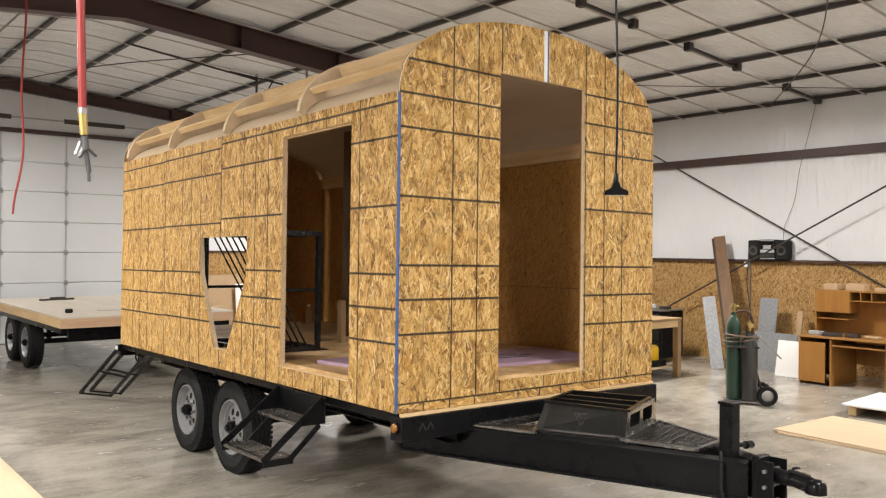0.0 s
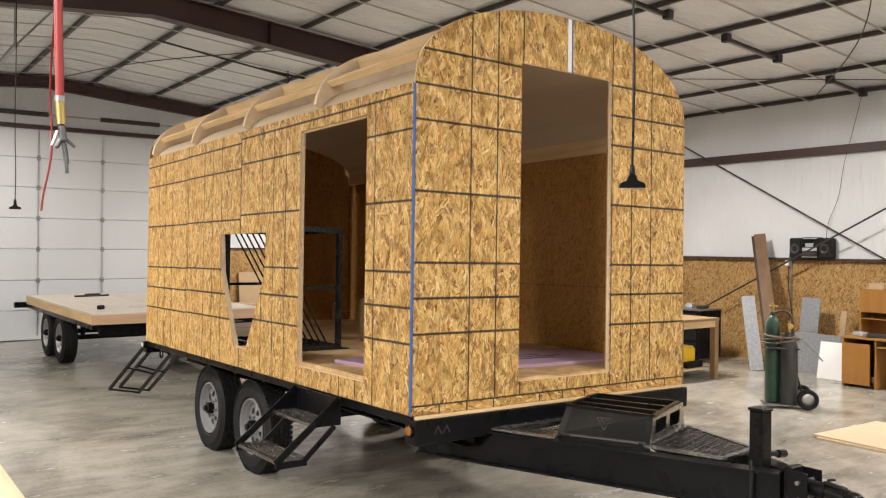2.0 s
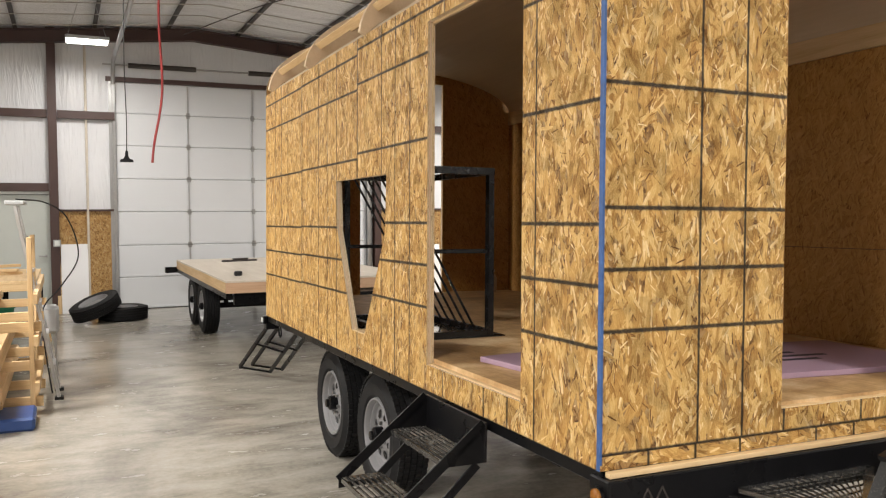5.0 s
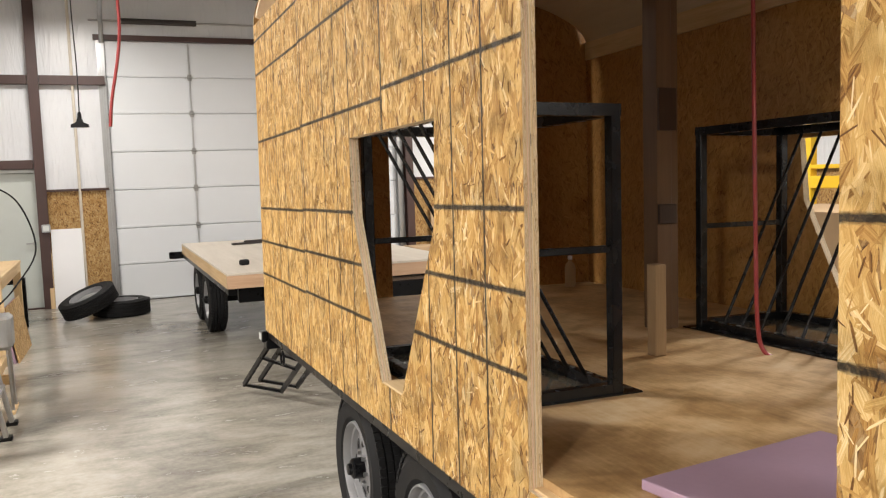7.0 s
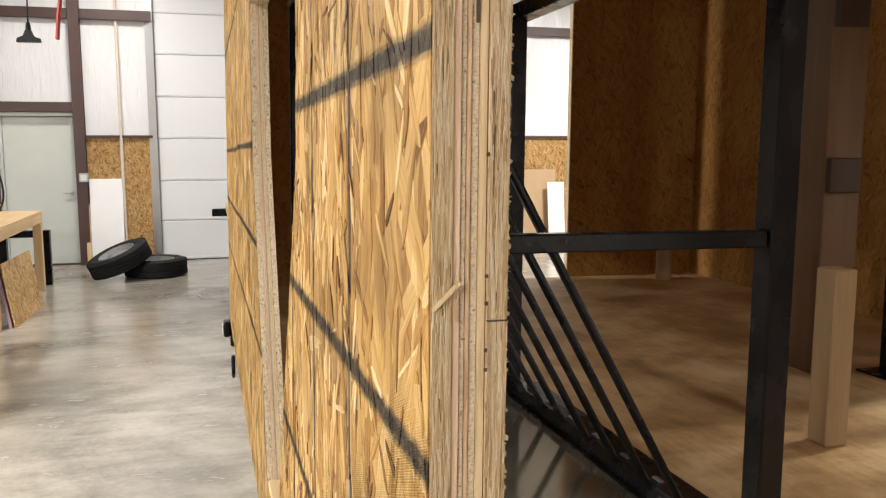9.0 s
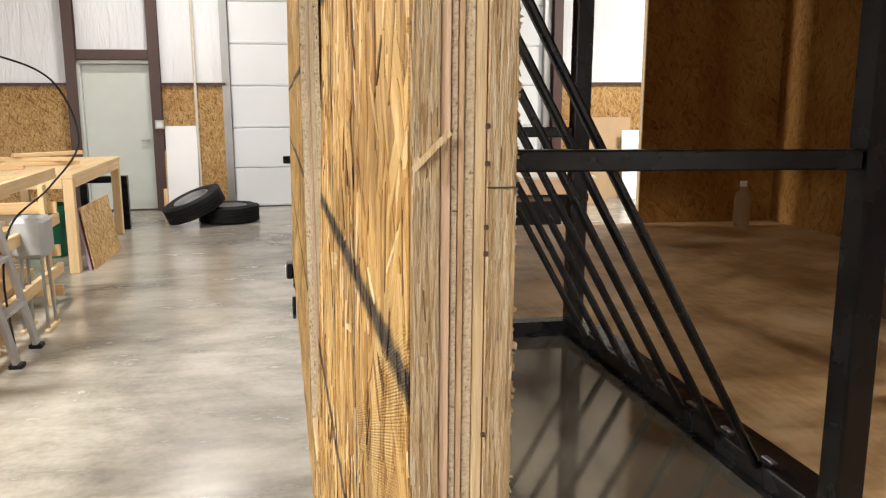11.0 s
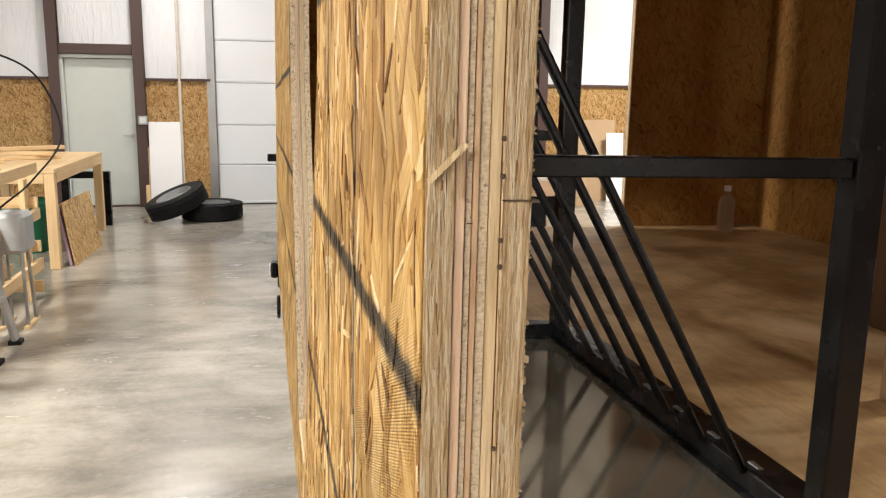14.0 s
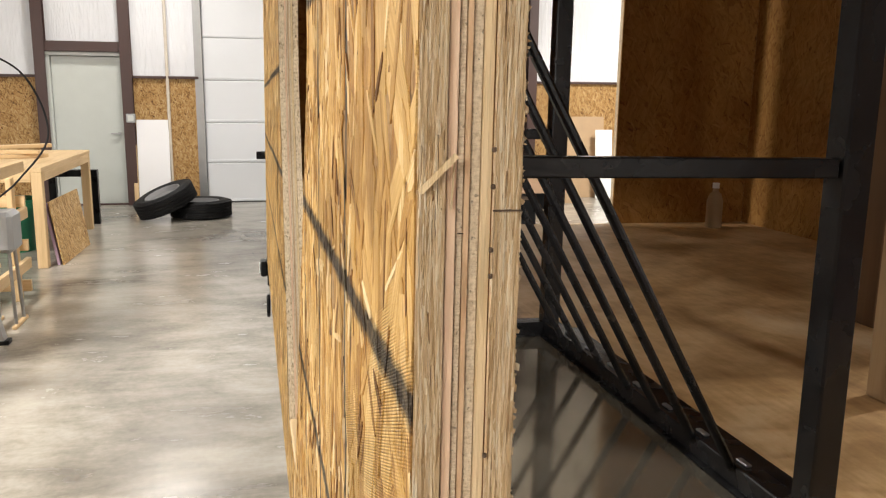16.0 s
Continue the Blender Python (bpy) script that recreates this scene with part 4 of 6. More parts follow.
# torn fibres, nail holes and a butt joint on the sawn door edge
random.seed(11)
bm = B()
for k in range(1500):
    x = random.choice((random.uniform(0.028, 0.038), random.uniform(0.0370, 0.0382), random.uniform(0.0370, 0.0382), random.uniform(0.0, 0.010)))
    z = random.uniform(1.38, 1.80)
    ln = random.uniform(0.0012, 0.0045)
    p = Vector((x, 1.4056 if x < 0.036 else random.uniform(1.405, 1.43), z))
    bar(bm, p, p + Vector((random.uniform(-0.15, 0.35) * ln, -random.uniform(0.05, 0.3) * ln, random.choice((-1, 1)) * random.uniform(0.5, 1) * ln)), 0.0003, 0.0006)
tagged(part("torn_fibre", bm, OSB_EDGE, shell, "torn pale fibres on the sawn edge"), kind="stuff")
part("splinter", bar(B(), (0.0008, 1.4035, 1.589), (0.0132, 1.4015, 1.602), 0.0009, 0.0022), PLY_YELLOW, shell, "long pale splinter")
part("splinter", bar(B(), (0.0122, 1.4043, 1.583), (0.0130, 1.4043, 1.600), 0.0006, 0.0008), PLY_YELLOW, shell)
part("joint_line", box(B(), (T2 + 0.0002, 1.4035, 1.5822), (T3 + 0.0002, 1.4048, 1.5828)), PITBROWN, shell, "dark butt joint")
for z in (1.603, 1.590, 1.5675, 1.558, 1.66, 1.49):
    part("nail_hole", box(B(), (T2 - 0.0009, 1.4036, z), (T2 + 0.0007, 1.4047, z + 0.0018), 0.0003), PITBROWN, shell)
part("saw_kerf", box(B(), (0.0147, 1.4043, 1.5742), (0.0169, 1.4047, 1.5746)), PITBROWN, shell)
for z in (1.72, 1.86):
    part("knot_slot", box(B(), (0.0205, 1.4043, z), (0.0222, 1.4047, z + 0.03)), PITBROWN, shell, "dark slot in a ply")


# flakes that lie proud on the outer sheets
def clip_convex(poly, region):
    """The part of a polygon inside a convex region that runs counter-clockwise."""
    for (ax, ay), (bx, by) in zip(region, region[1:] + region[:1]):
        ex, ey, res = bx - ax, by - ay, []
        d = [ex * (p[1] - ay) - ey * (p[0] - ax) for p in poly]
        for i in range(len(poly)):
            p, q, dp, dq = poly[i - 1], poly[i], d[i - 1], d[i]
            if (dp >= 0) != (dq >= 0):
                f = dp / (dp - dq)
                res.append((p[0] + f * (q[0] - p[0]), p[1] + f * (q[1] - p[1])))
            if dq >= 0:
                res.append(q)
        poly = res
        if len(poly) < 3:
            return []
    return poly


def plates(name, polys, place, mat, shift, label, thick):
    """One mesh of thin flakes: each is (outline, centre, angle, base lift, tilt, tone)."""
    verts, faces, uv = [], [], []
    for outline, (cu, cv), ang, lift, (ta, tb), tn in polys:
        ca, sa, n0, n = math.cos(ang), math.sin(ang), len(verts), len(outline)
        loc = [((u - cu) * ca + (v - cv) * sa, (v - cv) * ca - (u - cu) * sa) for u, v in outline]
        lifts = [max(0.00006, min(0.0014, lift + ta * a + tb * b)) for a, b in loc]
        verts += [place(u, v, h) for (u, v), h in zip(outline, lifts)]
        rows = [(u - shift[0], v - shift[1], a + 7.3 * tn[0], b + 31.0 * tn[1], tn[0], tn[1]) for (u, v), (a, b) in zip(outline, loc)]
        faces.append(tuple(range(n0, n0 + n)))
        uv += rows
        if thick:
            verts += [place(u, v, max(-0.0002, h - 0.0007)) for (u, v), h in zip(outline, lifts)]
            for i in range(n):
                j = (i + 1) % n
                faces.append((n0 + i, n0 + n + i, n0 + n + j, n0 + j))
                uv += [rows[i], rows[i], rows[j], rows[j]]
    me = bpy.data.meshes.new(name)
    me.from_pydata(verts, [], faces)
    arr = np.array(uv, dtype=np.float32)
    for k, lay in enumerate(("metres", "grain", "tone")):
        me.uv_layers.new(name=lay).data.foreach_set("uv", np.ascontiguousarray(arr[:, 2 * k:2 * k + 2]).ravel())
    me.materials.append(mat)
    me.update()
    ob = new(name, me)
    ob.parent = shell
    return tagged(ob, label, kind="stuff")


def flake_field(rng, u0, v0, u1, v1, lean):
    """Random flakes over a rectangle: long ones below, chips and slivers on top."""
    res, area = [], (u1 - u0) * (v1 - v0)
    for per, (wa, wb), (la, lb), (ha, hb), spread, (pa, pb) in ((900, (0.014, 0.034), (0.07, 0.16), (0.0001, 0.0007), 0.42, (0.22, 0.70)),
                                                              (750, (0.006, 0.018), (0.035, 0.10), (0.0004, 0.0010), 0.5, (0.11, 0.86)),
                                                              (800, (0.002, 0.006), (0.012, 0.05), (0.0007, 0.0013), 0.6, (-0.4, 1.25))):
        for _ in range(int(per * area)):
            cu, cv, w, l = rng.uniform(u0, u1), rng.uniform(v0, v1), rng.uniform(wa, wb) / 2, rng.uniform(la, lb) / 2
            ang = rng.gauss(lean, spread)
            ca, sa = math.cos(ang), math.sin(ang)
            k = rng.uniform(-0.5, 0.5)
            loc = [(-w * rng.uniform(0.6, 1), -l * rng.uniform(0.6, 1)), (w * k, -l), (w * rng.uniform(0.7, 1), -l * rng.uniform(0.6, 0.95)), (w, l * rng.uniform(-0.3, 0.3)), (w * rng.uniform(0.5, 1), l * rng.uniform(0.6, 1)), (-w * k, l), (-w * rng.uniform(0.6, 1), l * rng.uniform(0.6, 0.95)), (-w * rng.uniform(0.85, 1.05), l * rng.uniform(-0.3, 0.3))]
            res.append(([(cu + a * ca - b * sa, cv + a * sa + b * ca) for a, b in loc], (cu, cv), ang, rng.uniform(ha, hb), (rng.uniform(-0.035, 0.035), rng.uniform(-0.008, 0.008)), (max(0.02, min(0.98, rng.uniform(pa, pb))), rng.random())))
    return res


def cover(field, regions, place, mat, shift, label, thick=False):
    polys = []
    boxes = [(min(p[0] for p in r), min(p[1] for p in r), max(p[0] for p in r), max(p[1] for p in r)) for r in regions]
    for o, *rest in field:
        a0, b0, a1, b1 = min(p[0] for p in o), min(p[1] for p in o), max(p[0] for p in o), max(p[1] for p in o)
        for r, (c0, d0, c1, d1) in zip(regions, boxes):
            if a1 > c0 and a0 < c1 and b1 > d0 and b0 < d1:
                q = o if a0 > c0 and a1 < c1 and b0 > d0 and b1 < d1 and len(r) == 4 and r[0][1] == r[1][1] and r[1][0] == r[2][0] and r[3][0] == r[0][0] else clip_convex(o, r)
                if q:
                    polys.append((q, *rest))
    return plates("strand_layer", polys, place, mat, shift, label, thick)


rng = random.Random(21)
G = 0.0016
W6 = sorted(WIN, key=lambda p: (-p[1], p[0]))
(TLu, TZ), (TRu, _), (MLu, MZ), (MRu, _), (BLu, BZ), (BRu, _) = W6
DA, DB, DZ0, DZ1 = SDOOR
west = [[rect(G, ZB, DA, ZT), rect(DA, ZB, SEAMS[1] - G, DZ0), rect(DA, DZ1, SEAMS[1] - G, ZT)],
        [rect(SEAMS[1] + G, ZB, DB, DZ0), rect(SEAMS[1] + G, DZ1, DB, ZT), rect(DB, ZB, TLu, ZT), rect(TLu, ZB, SEAMS[2] - G, BZ), rect(TLu, TZ, SEAMS[2] - G, ZT),
         [(TLu, MZ), (MLu, MZ), (TLu, TZ)], [(TLu, BZ), (BLu, BZ), (MLu, MZ), (TLu, MZ)]],
        [rect(SEAMS[2] + G, ZB, TRu, BZ), rect(SEAMS[2] + G, TZ, TRu, ZT), [(MRu, MZ), (TRu, MZ), (TRu, TZ)], [(BRu, BZ), (TRu, BZ), (TRu, MZ), (MRu, MZ)], rect(TRu, ZB, SEAMS[3] - G, ZT)],
        [rect(SEAMS[3] + G, ZB, L - 0.001, ZT)]]
on_west = lambda u, v, h: (-h, u, v)
on_south = lambda u, v, h: (u, -T1 - h, v)
for i, regions in enumerate(west):
    cover(flake_field(rng, SEAMS[i], ZB, SEAMS[i + 1], ZT, 0.0), regions, on_west, FLAKE, (SEAMS[i], (0.90, 0.90, 0.868, 0.862)[i]), "golden wood flakes pressed into the sheet", i == 1)
for u0, u1, o in ((0.0, 1.2182, [rect(0.0, 0.955, FD[0], ZT), [(0.0, ZT), (FD[0], ZT)] + arch_run(FD[0], 0.0, 16), rect(FD[0], 0.955, 1.2182, FD[2]), [(FD[0], FD[3]), (1.2182, FD[3])] + arch_run(1.2182, FD[0], 8)]),
                  (1.2202, W, [rect(FD[1], 0.955, W, ZT), [(FD[1], ZT), (W, ZT)] + arch_run(W, FD[1], 16), rect(1.2202, 0.955, FD[1], FD[2]), [(1.2202, FD[3]), (FD[1], FD[3])] + arch_run(FD[1], 1.2202, 8)])):
    cover(flake_field(rng, u0, 0.955, u1, ZT + ARCH_H, 0.0), o, on_south, FLAKE, (0.0 if u0 == 0 else 1.2192, 0.955), "golden wood flakes pressed into the sheet")
for a, b in ((0.0, 0.78), (0.783, W)):
    cover(flake_field(rng, a, ZB, b, 0.952, 1.2), [rect(a, ZB, b, 0.952)], on_south, FLAKE, (a - 0.21, 0.7), "golden wood flakes pressed into the strip")

# sawn flake ends standing proud of the door edge
polys = []
for x0, x1 in ((0.0001, T1 - 0.0001), (T2 + 0.0002, T3)):
    for z0, z1, per, wmax, lmax in ((1.2, 2.1, 4200, 0.0009, 0.048), (DZ0, 1.2, 250, 0.002, 0.05), (2.1, DZ1, 600, 0.002, 0.05)):
        for _ in range(per):
            w, l = rng.uniform(0.00025, wmax) / 2, rng.uniform(0.004, lmax) / 2
            cu, cv, ang = rng.uniform(x0, x1), rng.uniform(z0, z1), rng.gauss(0, 0.035)
            ca, sa = math.cos(ang), math.sin(ang)
            loc = [(-w, -l * rng.uniform(0.7, 1)), (w * rng.uniform(-0.5, 0.5), -l), (w, -l * rng.uniform(0.7, 1)), (w, l * rng.uniform(0.7, 1)), (w * rng.uniform(-0.5, 0.5), l), (-w, l * rng.uniform(0.7, 1))]
            q = [(max(x0, min(x1 + (0.0004 if x0 > T1 else 0), cu + a * ca - b * sa)), cv + a * sa + b * ca) for a, b in loc]
            polys.append((q, (cu, cv), ang, rng.uniform(0.0001, 0.0008), (rng.uniform(-0.3, 0.3), rng.uniform(-0.015, 0.015)), (max(0.02, min(0.98, rng.gauss(0.68, 0.24))), rng.random())))
plates("sawn_edge", polys, lambda u, v, h: (u, DB - h, v), EDGE_FLAKE, (0.0, 0.0), "rough sawn flake ends on the door edge", True)
# ragged lip where the saw broke out of the lining
polys = []
z = 1.25
while z < 2.05:
    ln, out = rng.uniform(0.0007, 0.0035), rng.uniform(0.0001, 0.0005) + (rng.random() ** 4) * 0.0019
    q = [(T3 - 0.001, z), (T3 + out * rng.uniform(0.3, 1), z - ln * rng.uniform(0.0, 0.5)), (T3 + out, z + ln * rng.uniform(0.1, 0.5)), (T3 - 0.001, z + ln)]
    polys.append((q, (T3, z), 0.4, rng.uniform(0.0001, 0.0008), (0, 0), (rng.uniform(0.4, 0.95), rng.random())))
    z += ln * rng.uniform(0.3, 0.9)
plates("torn_lip", polys, lambda u, v, h: (u, DB - h + 0.0008, v), EDGE_FLAKE, (0.0, 0.0), "torn pale lip of the lining sheet", True)
# tape
bm = box(B(), (-0.0016, -T1 - 0.0016, ZB), (0.0, 0.007, ZT - 0.01))
part("corner_tape", bm, TAPE, shell, "blue masking tape down the corner")
bm = box(B(), (-0.0014, -T1 - 0.0022, ZB + 0.02), (0.007, -T1 - 0.0008, ZT - 0.02))
part("corner_tape", bm, TAPE, shell, "blue masking tape down the corner")
bm = box(B(), (1.196, -T1 - 0.002, FD[3]), (1.228, -T1 - 0.0004, arch(1.21) - 0.005))
part("seam_tape", bm, WHITETAPE, shell, "white tape on the sheet joint")
bm = box(B(), (1.2285, -T1 - 0.0025, FD[3]), (1.24, -T1 - 0.0004, arch(1.23) - 0.005))
part("seam_tape", bm, TAPE, shell, "blue tape on the sheet joint")

# ---- chassis ----
trl = thing("flatbed_trailer", "black tandem-axle steel trailer carrying the shell", "trailer", TILT)


def channel(bm, p, q, h, w, t=0.009):
    """A rolled I-beam: one section drawn out between two points."""
    p, q = Vector(p), Vector(q)
    s = Vector((0, 0, 1)).cross(q - p).normalized()
    a, c, k = w / 2, h / 2, t / 2
    sec = [(-a, -c), (a, -c), (a, -c + t), (k, -c + t), (k, c - t), (a, c - t), (a, c), (-a, c), (-a, c - t), (-k, c - t), (-k, -c + t), (-a, -c + t)]
    r0, r1 = ([bm.verts.new(e + s * u + Vector((0, 0, v))) for u, v in sec] for e in (p, q))
    n = len(sec)
    for i in range(n):
        bm.faces.new((r0[i], r0[(i + 1) % n], r1[(i + 1) % n], r1[i]))
    bm.faces.new(r0[::-1])
    bm.faces.new(r1)
    return bm


for x in (0.45, W - 0.45):
    part("main_beam", channel(B(), (x, -0.02, 0.78), (x, L + 0.05, 0.78), 0.2, 0.1), BLACK, trl)
for x in (0.03, W - 0.03):
    part("side_rail", box(B(), (x - 0.015 if x < 1 else x - 0.035, 0.0, 0.85), (x + 0.035 if x < 1 else x + 0.015, L + 0.06, 0.902), 0.004), BLACK, trl)
part("front_rail", box(B(), (0.0, -0.06, 0.745), (W, 0.05, 0.884), 0.006), BLACK, trl, "wide black front rail")
part("rear_rail", box(B(), (0.0, L, 0.78), (W, L + 0.1, 0.9), 0.006), BLACK, trl)
for k in range(8):
    y = 0.35 + 0.58 * k
    part("cross_member", box(B(), (0.06, y - 0.025, 0.82), (W - 0.06, y + 0.025, 0.88), 0.003), BLACK, trl)
for x0, x1 in ((0.37, 1.15), (W - 0.37, W - 1.15)):
    part("tongue_beam", channel(B(), (x0, 0.42, 0.68), (x1, -1.55, 0.665), 0.2, 0.1, 0.012), BLACK, trl)


def mesh_deck(corners, z, step=0.05):
    """Expanded metal: a flat lattice of bars inside a quadrilateral, with a rim."""
    bm = B()
    p = [Vector((x, y, z)) for x, y in corners]
    for a, b in zip(p, p[1:] + p[:1]):
        bar(bm, a, b, 0.03, 0.014)
    for i, j, k, l, s in ((0, 1, 3, 2, step), (1, 2, 0, 3, step * 1.7)):
        n = max(2, int(max((p[j] - p[i]).length, (p[l] - p[k]).length) / s))
        for q in range(1, n):
            f = q / n
            bar(bm, p[i].lerp(p[j], f), p[k].lerp(p[l], f), 0.0045, 0.006)
    return bm


part("mesh_platform", mesh_deck([(0.55, -0.07), (1.20, -0.07), (0.80, -0.37), (0.68, -0.44)], 0.79, 0.04), GRATE, trl, "black expanded metal platform")
part("mesh_platform", mesh_deck([(1.40, -0.07), (1.87, -0.07), (1.74, -0.335), (1.55, -0.335)], 0.79, 0.04), GRATE, trl, "black expanded metal platform")
part("mesh_platform", mesh_deck([(0.95, -0.885), (1.60, -0.66), (1.40, -1.24), (1.07, -1.29)], 0.79, 0.04), GRATE, trl, "black expanded metal platform")
# tray on the tongue
bot = [(0.775, -0.375), (1.33, -0.15), (1.58, -0.655), (1.005, -0.868)]
top = [(0.86, -0.375), (1.30, -0.20), (1.505, -0.665), (1.005, -0.885)]
part("tray_apron", bar(B(), (0.772, -0.388, 0.742), (0.998, -0.875, 0.742), 0.008, 0.09, (0, 0, 1), 0.002), BLACK_ROUGH, trl, "spattered black plate under the tray")
tray = part("tray", slab(B(), bot, [], 0.781, 0.787, "z"), BLACK_ROUGH, trl, "spattered black sheet-steel tray with sloping sides")
for i in (0, 1, 3):
    bm = B()
    j = (i + 1) % 4
    a, b, c, d = (Vector((*bot[i], 0.788)), Vector((*bot[j], 0.788)), Vector((*top[j], 0.945)), Vector((*top[i], 0.945)))
    nrm = (b - a).cross(d - a).normalized() * 0.006
    vs = [bm.verts.new(v) for v in (a, b, c, d)] + [bm.verts.new(v + nrm) for v in (a, b, c, d)]
    for f in ((0, 1, 2, 3), (7, 6, 5, 4), (0, 4, 5, 1), (1, 5, 6, 2), (2, 6, 7, 3), (3, 7, 4, 0)):
        bm.faces.new([vs[k] for k in f])
    part("side_plate", bm, SPATTER, tray)
bm = slab(B(), [(0.0, 0.0), (0.61, 0.0), (0.55, 0.157), (0.0, 0.157)], [rect(0.06, 0.045, 0.25, 0.125), rect(0.31, 0.045, 0.50, 0.125)], 0.0, 0.006, "y")
bmesh.ops.transform(bm, matrix=pose(1.006, -0.874, 0.788, 2, 0, 20.5), verts=bm.verts[:])
part("end_plate", bm, GRATE, tray, "end plate with two cut-outs")
bm = B()
for i in range(4):
    bar(bm, (*top[i], 0.947), (*top[(i + 1) % 4], 0.947), 0.024, 0.014)
part("rim", bm, BLACK, tray)
for f in (0.33, 0.66):
    p, q = (Vector((*top[i], 0.938)).lerp(Vector((*top[j], 0.938)), f) for i, j in ((0, 1), (3, 2)))
    part("cross_bar", bar(B(), p, q, 0.035, 0.02, (0, 0, 1), 0.003), BLACK, tray)
part("hinge", rod(B(), (0.80, -0.46, 0.79), (0.97, -0.82, 0.79), 0.009, 8), DARKSTEEL, tray)
bm = B()
E0 = Vector((0.902, -0.625, 0.872))
ey, ez = Vector((0.40, -0.916, 0.0)), Vector((0.28, 0.11, 0.95))
for (p, q) in (((-0.05, 0.03), (0.05, 0.03)), ((-0.05, 0.03), (0.0, -0.035)), ((0.05, 0.03), (0.0, -0.035)), ((-0.02, 0.025), (0.0, 0.0)), ((0.02, 0.025), (0.0, 0.0))):
    bar(bm, E0 + ey * p[0] + ez * p[1], E0 + ey * q[0] + ez * q[1], 0.004, 0.009)
part("emblem", bm, DARKSTEEL, tray)
# coupler and jack
cp = part("coupler", box(B(), (1.145, -1.615, 0.50), (1.255, -1.57, 0.80), 0.006), BLACK, trl, "black height-adjustable ball coupler")
for x in (1.128, 1.258):
    bm = box(B(), (x, -1.70, 0.52), (x + 0.014, -1.60, 0.79), 0.003)
    part("bracket_plate", bm, BLACK, cp)
for z in (0.58, 0.66, 0.74):
    part("bolt", rod(B(), (1.11, -1.66, z), (1.29, -1.66, z), 0.011, 6), STEEL, cp)
bm = B()
rod(bm, (1.2, -1.64, 0.715), (1.2, -1.76, 0.71), 0.038, 18)
rod(bm, (1.2, -1.74, 0.711), (1.2, -1.86, 0.700), 0.030, 16, 0.042)
lathe(bm, [(0.001, 0.036), (0.030, 0.033), (0.047, 0.018), (0.052, -0.004), (0.052, -0.034), (0.044, -0.036), (0.042, -0.006), (0.001, 0.004)], 24, Matrix.Translation((1.2, -1.885, 0.700)))
part("socket_head", bm, BLACK, cp, "round black ball socket", smooth=True)
bm = bar(B(), (1.2, -1.745, 0.752), (1.2, -1.855, 0.742), 0.03, 0.014, (0, 0, 1), 0.004)
bar(bm, (1.2, -1.765, 0.765), (1.2, -1.80, 0.775), 0.02, 0.012, (0, 0, 1), 0.003)
part("latch", bm, BLACK_ROUGH, cp)
part("drop_chain", tube(B(), curve_pts([(1.13, -1.69, 0.52), (1.12, -1.71, 0.44), (1.13, -1.70, 0.38)]), 0.007), STEEL, cp, "short hanging steel chain")
jk = part("jack", box(B(), (1.16, -1.45, 0.45), (1.24, -1.37, 1.04), 0.006), BLACK, trl, "square black trailer jack")
part("cap", box(B(), (1.154, -1.456, 1.04), (1.246, -1.364, 1.055), 0.004), BLACK, jk)
part("drop_leg", box(B(), (1.17, -1.44, 0.04), (1.23, -1.38, 0.46), 0.004), BLACK, jk)
part("foot", box(B(), (1.1, -1.5, 0.015), (1.3, -1.32, 0.04), 0.004), BLACK, jk)
part("crank", rod(rod(B(), (1.24, -1.41, 0.82), (1.36, -1.41, 0.80), 0.014), (1.36, -1.41, 0.80), (1.42, -1.41, 0.795), 0.022, 10), BLACK, jk)
part("pipe", rod(B(), (1.262, -1.40, 0.72), (1.262, -1.40, 0.98), 0.009), STEEL, jk, "bare steel tube")
part("safety_hook", tube(B(), curve_pts([(1.14, -1.55, 0.56), (1.13, -1.56, 0.5), (1.13, -1.60, 0.46), (1.13, -1.65, 0.49), (1.13, -1.64, 0.53)]), 0.014), BRASS, trl, "yellow zinc safety hook")
part("cable", tube(B(), curve_pts([(1.10, -1.42, 0.80), (1.06, -1.45, 0.74), (1.05, -1.46, 0.6), (1.09, -1.50, 0.48), (1.16, -1.56, 0.45)]), 0.009), RUBBER, trl, "loop of black cable")
for x, s in ((-0.002, -1),):
    mk = part("marker_light", rod(B(), (0.0, -0.01, 0.825), (-0.012, -0.01, 0.825), 0.034, 20), BLACK, trl)
    bm = lathe(B(), [(0.028, 0.0), (0.027, 0.007), (0.021, 0.012), (0.010, 0.015), (0.001, 0.016)], 20, Matrix.Translation((-0.012, -0.01, 0.825)) @ pose(0, 0, 0, 0, -90, 0))
    part("lens", bm, AMBER, mk, "amber lens", smooth=True)
bm = B()
for dx in (0.0, 0.06):
    bar(bm, (0.13 + dx, -0.0612, 0.80), (0.155 + dx, -0.0612, 0.845), 0.003, 0.006)
    bar(bm, (0.155 + dx, -0.0612, 0.845), (0.18 + dx, -0.0612, 0.80), 0.003, 0.006)
part("emblem", bm, DARKSTEEL, trl)
part("axle", rod(B(), (0.3, 2.585, 0.42), (W - 0.3, 2.585, 0.42), 0.04), BLACK, trl)
part("axle", rod(B(), (0.3, 3.535, 0.42), (W - 0.3, 3.535, 0.42), 0.04), BLACK, trl)
for x in (0.5, W - 0.5):
    bm = B()
    for y in (2.585, 3.535):
        tube(bm, curve_pts([(x, y - 0.38, 0.66), (x, y, 0.50), (x, y + 0.38, 0.66)]), 0.025)
    part("leaf_springs", bm, BLACK, trl)


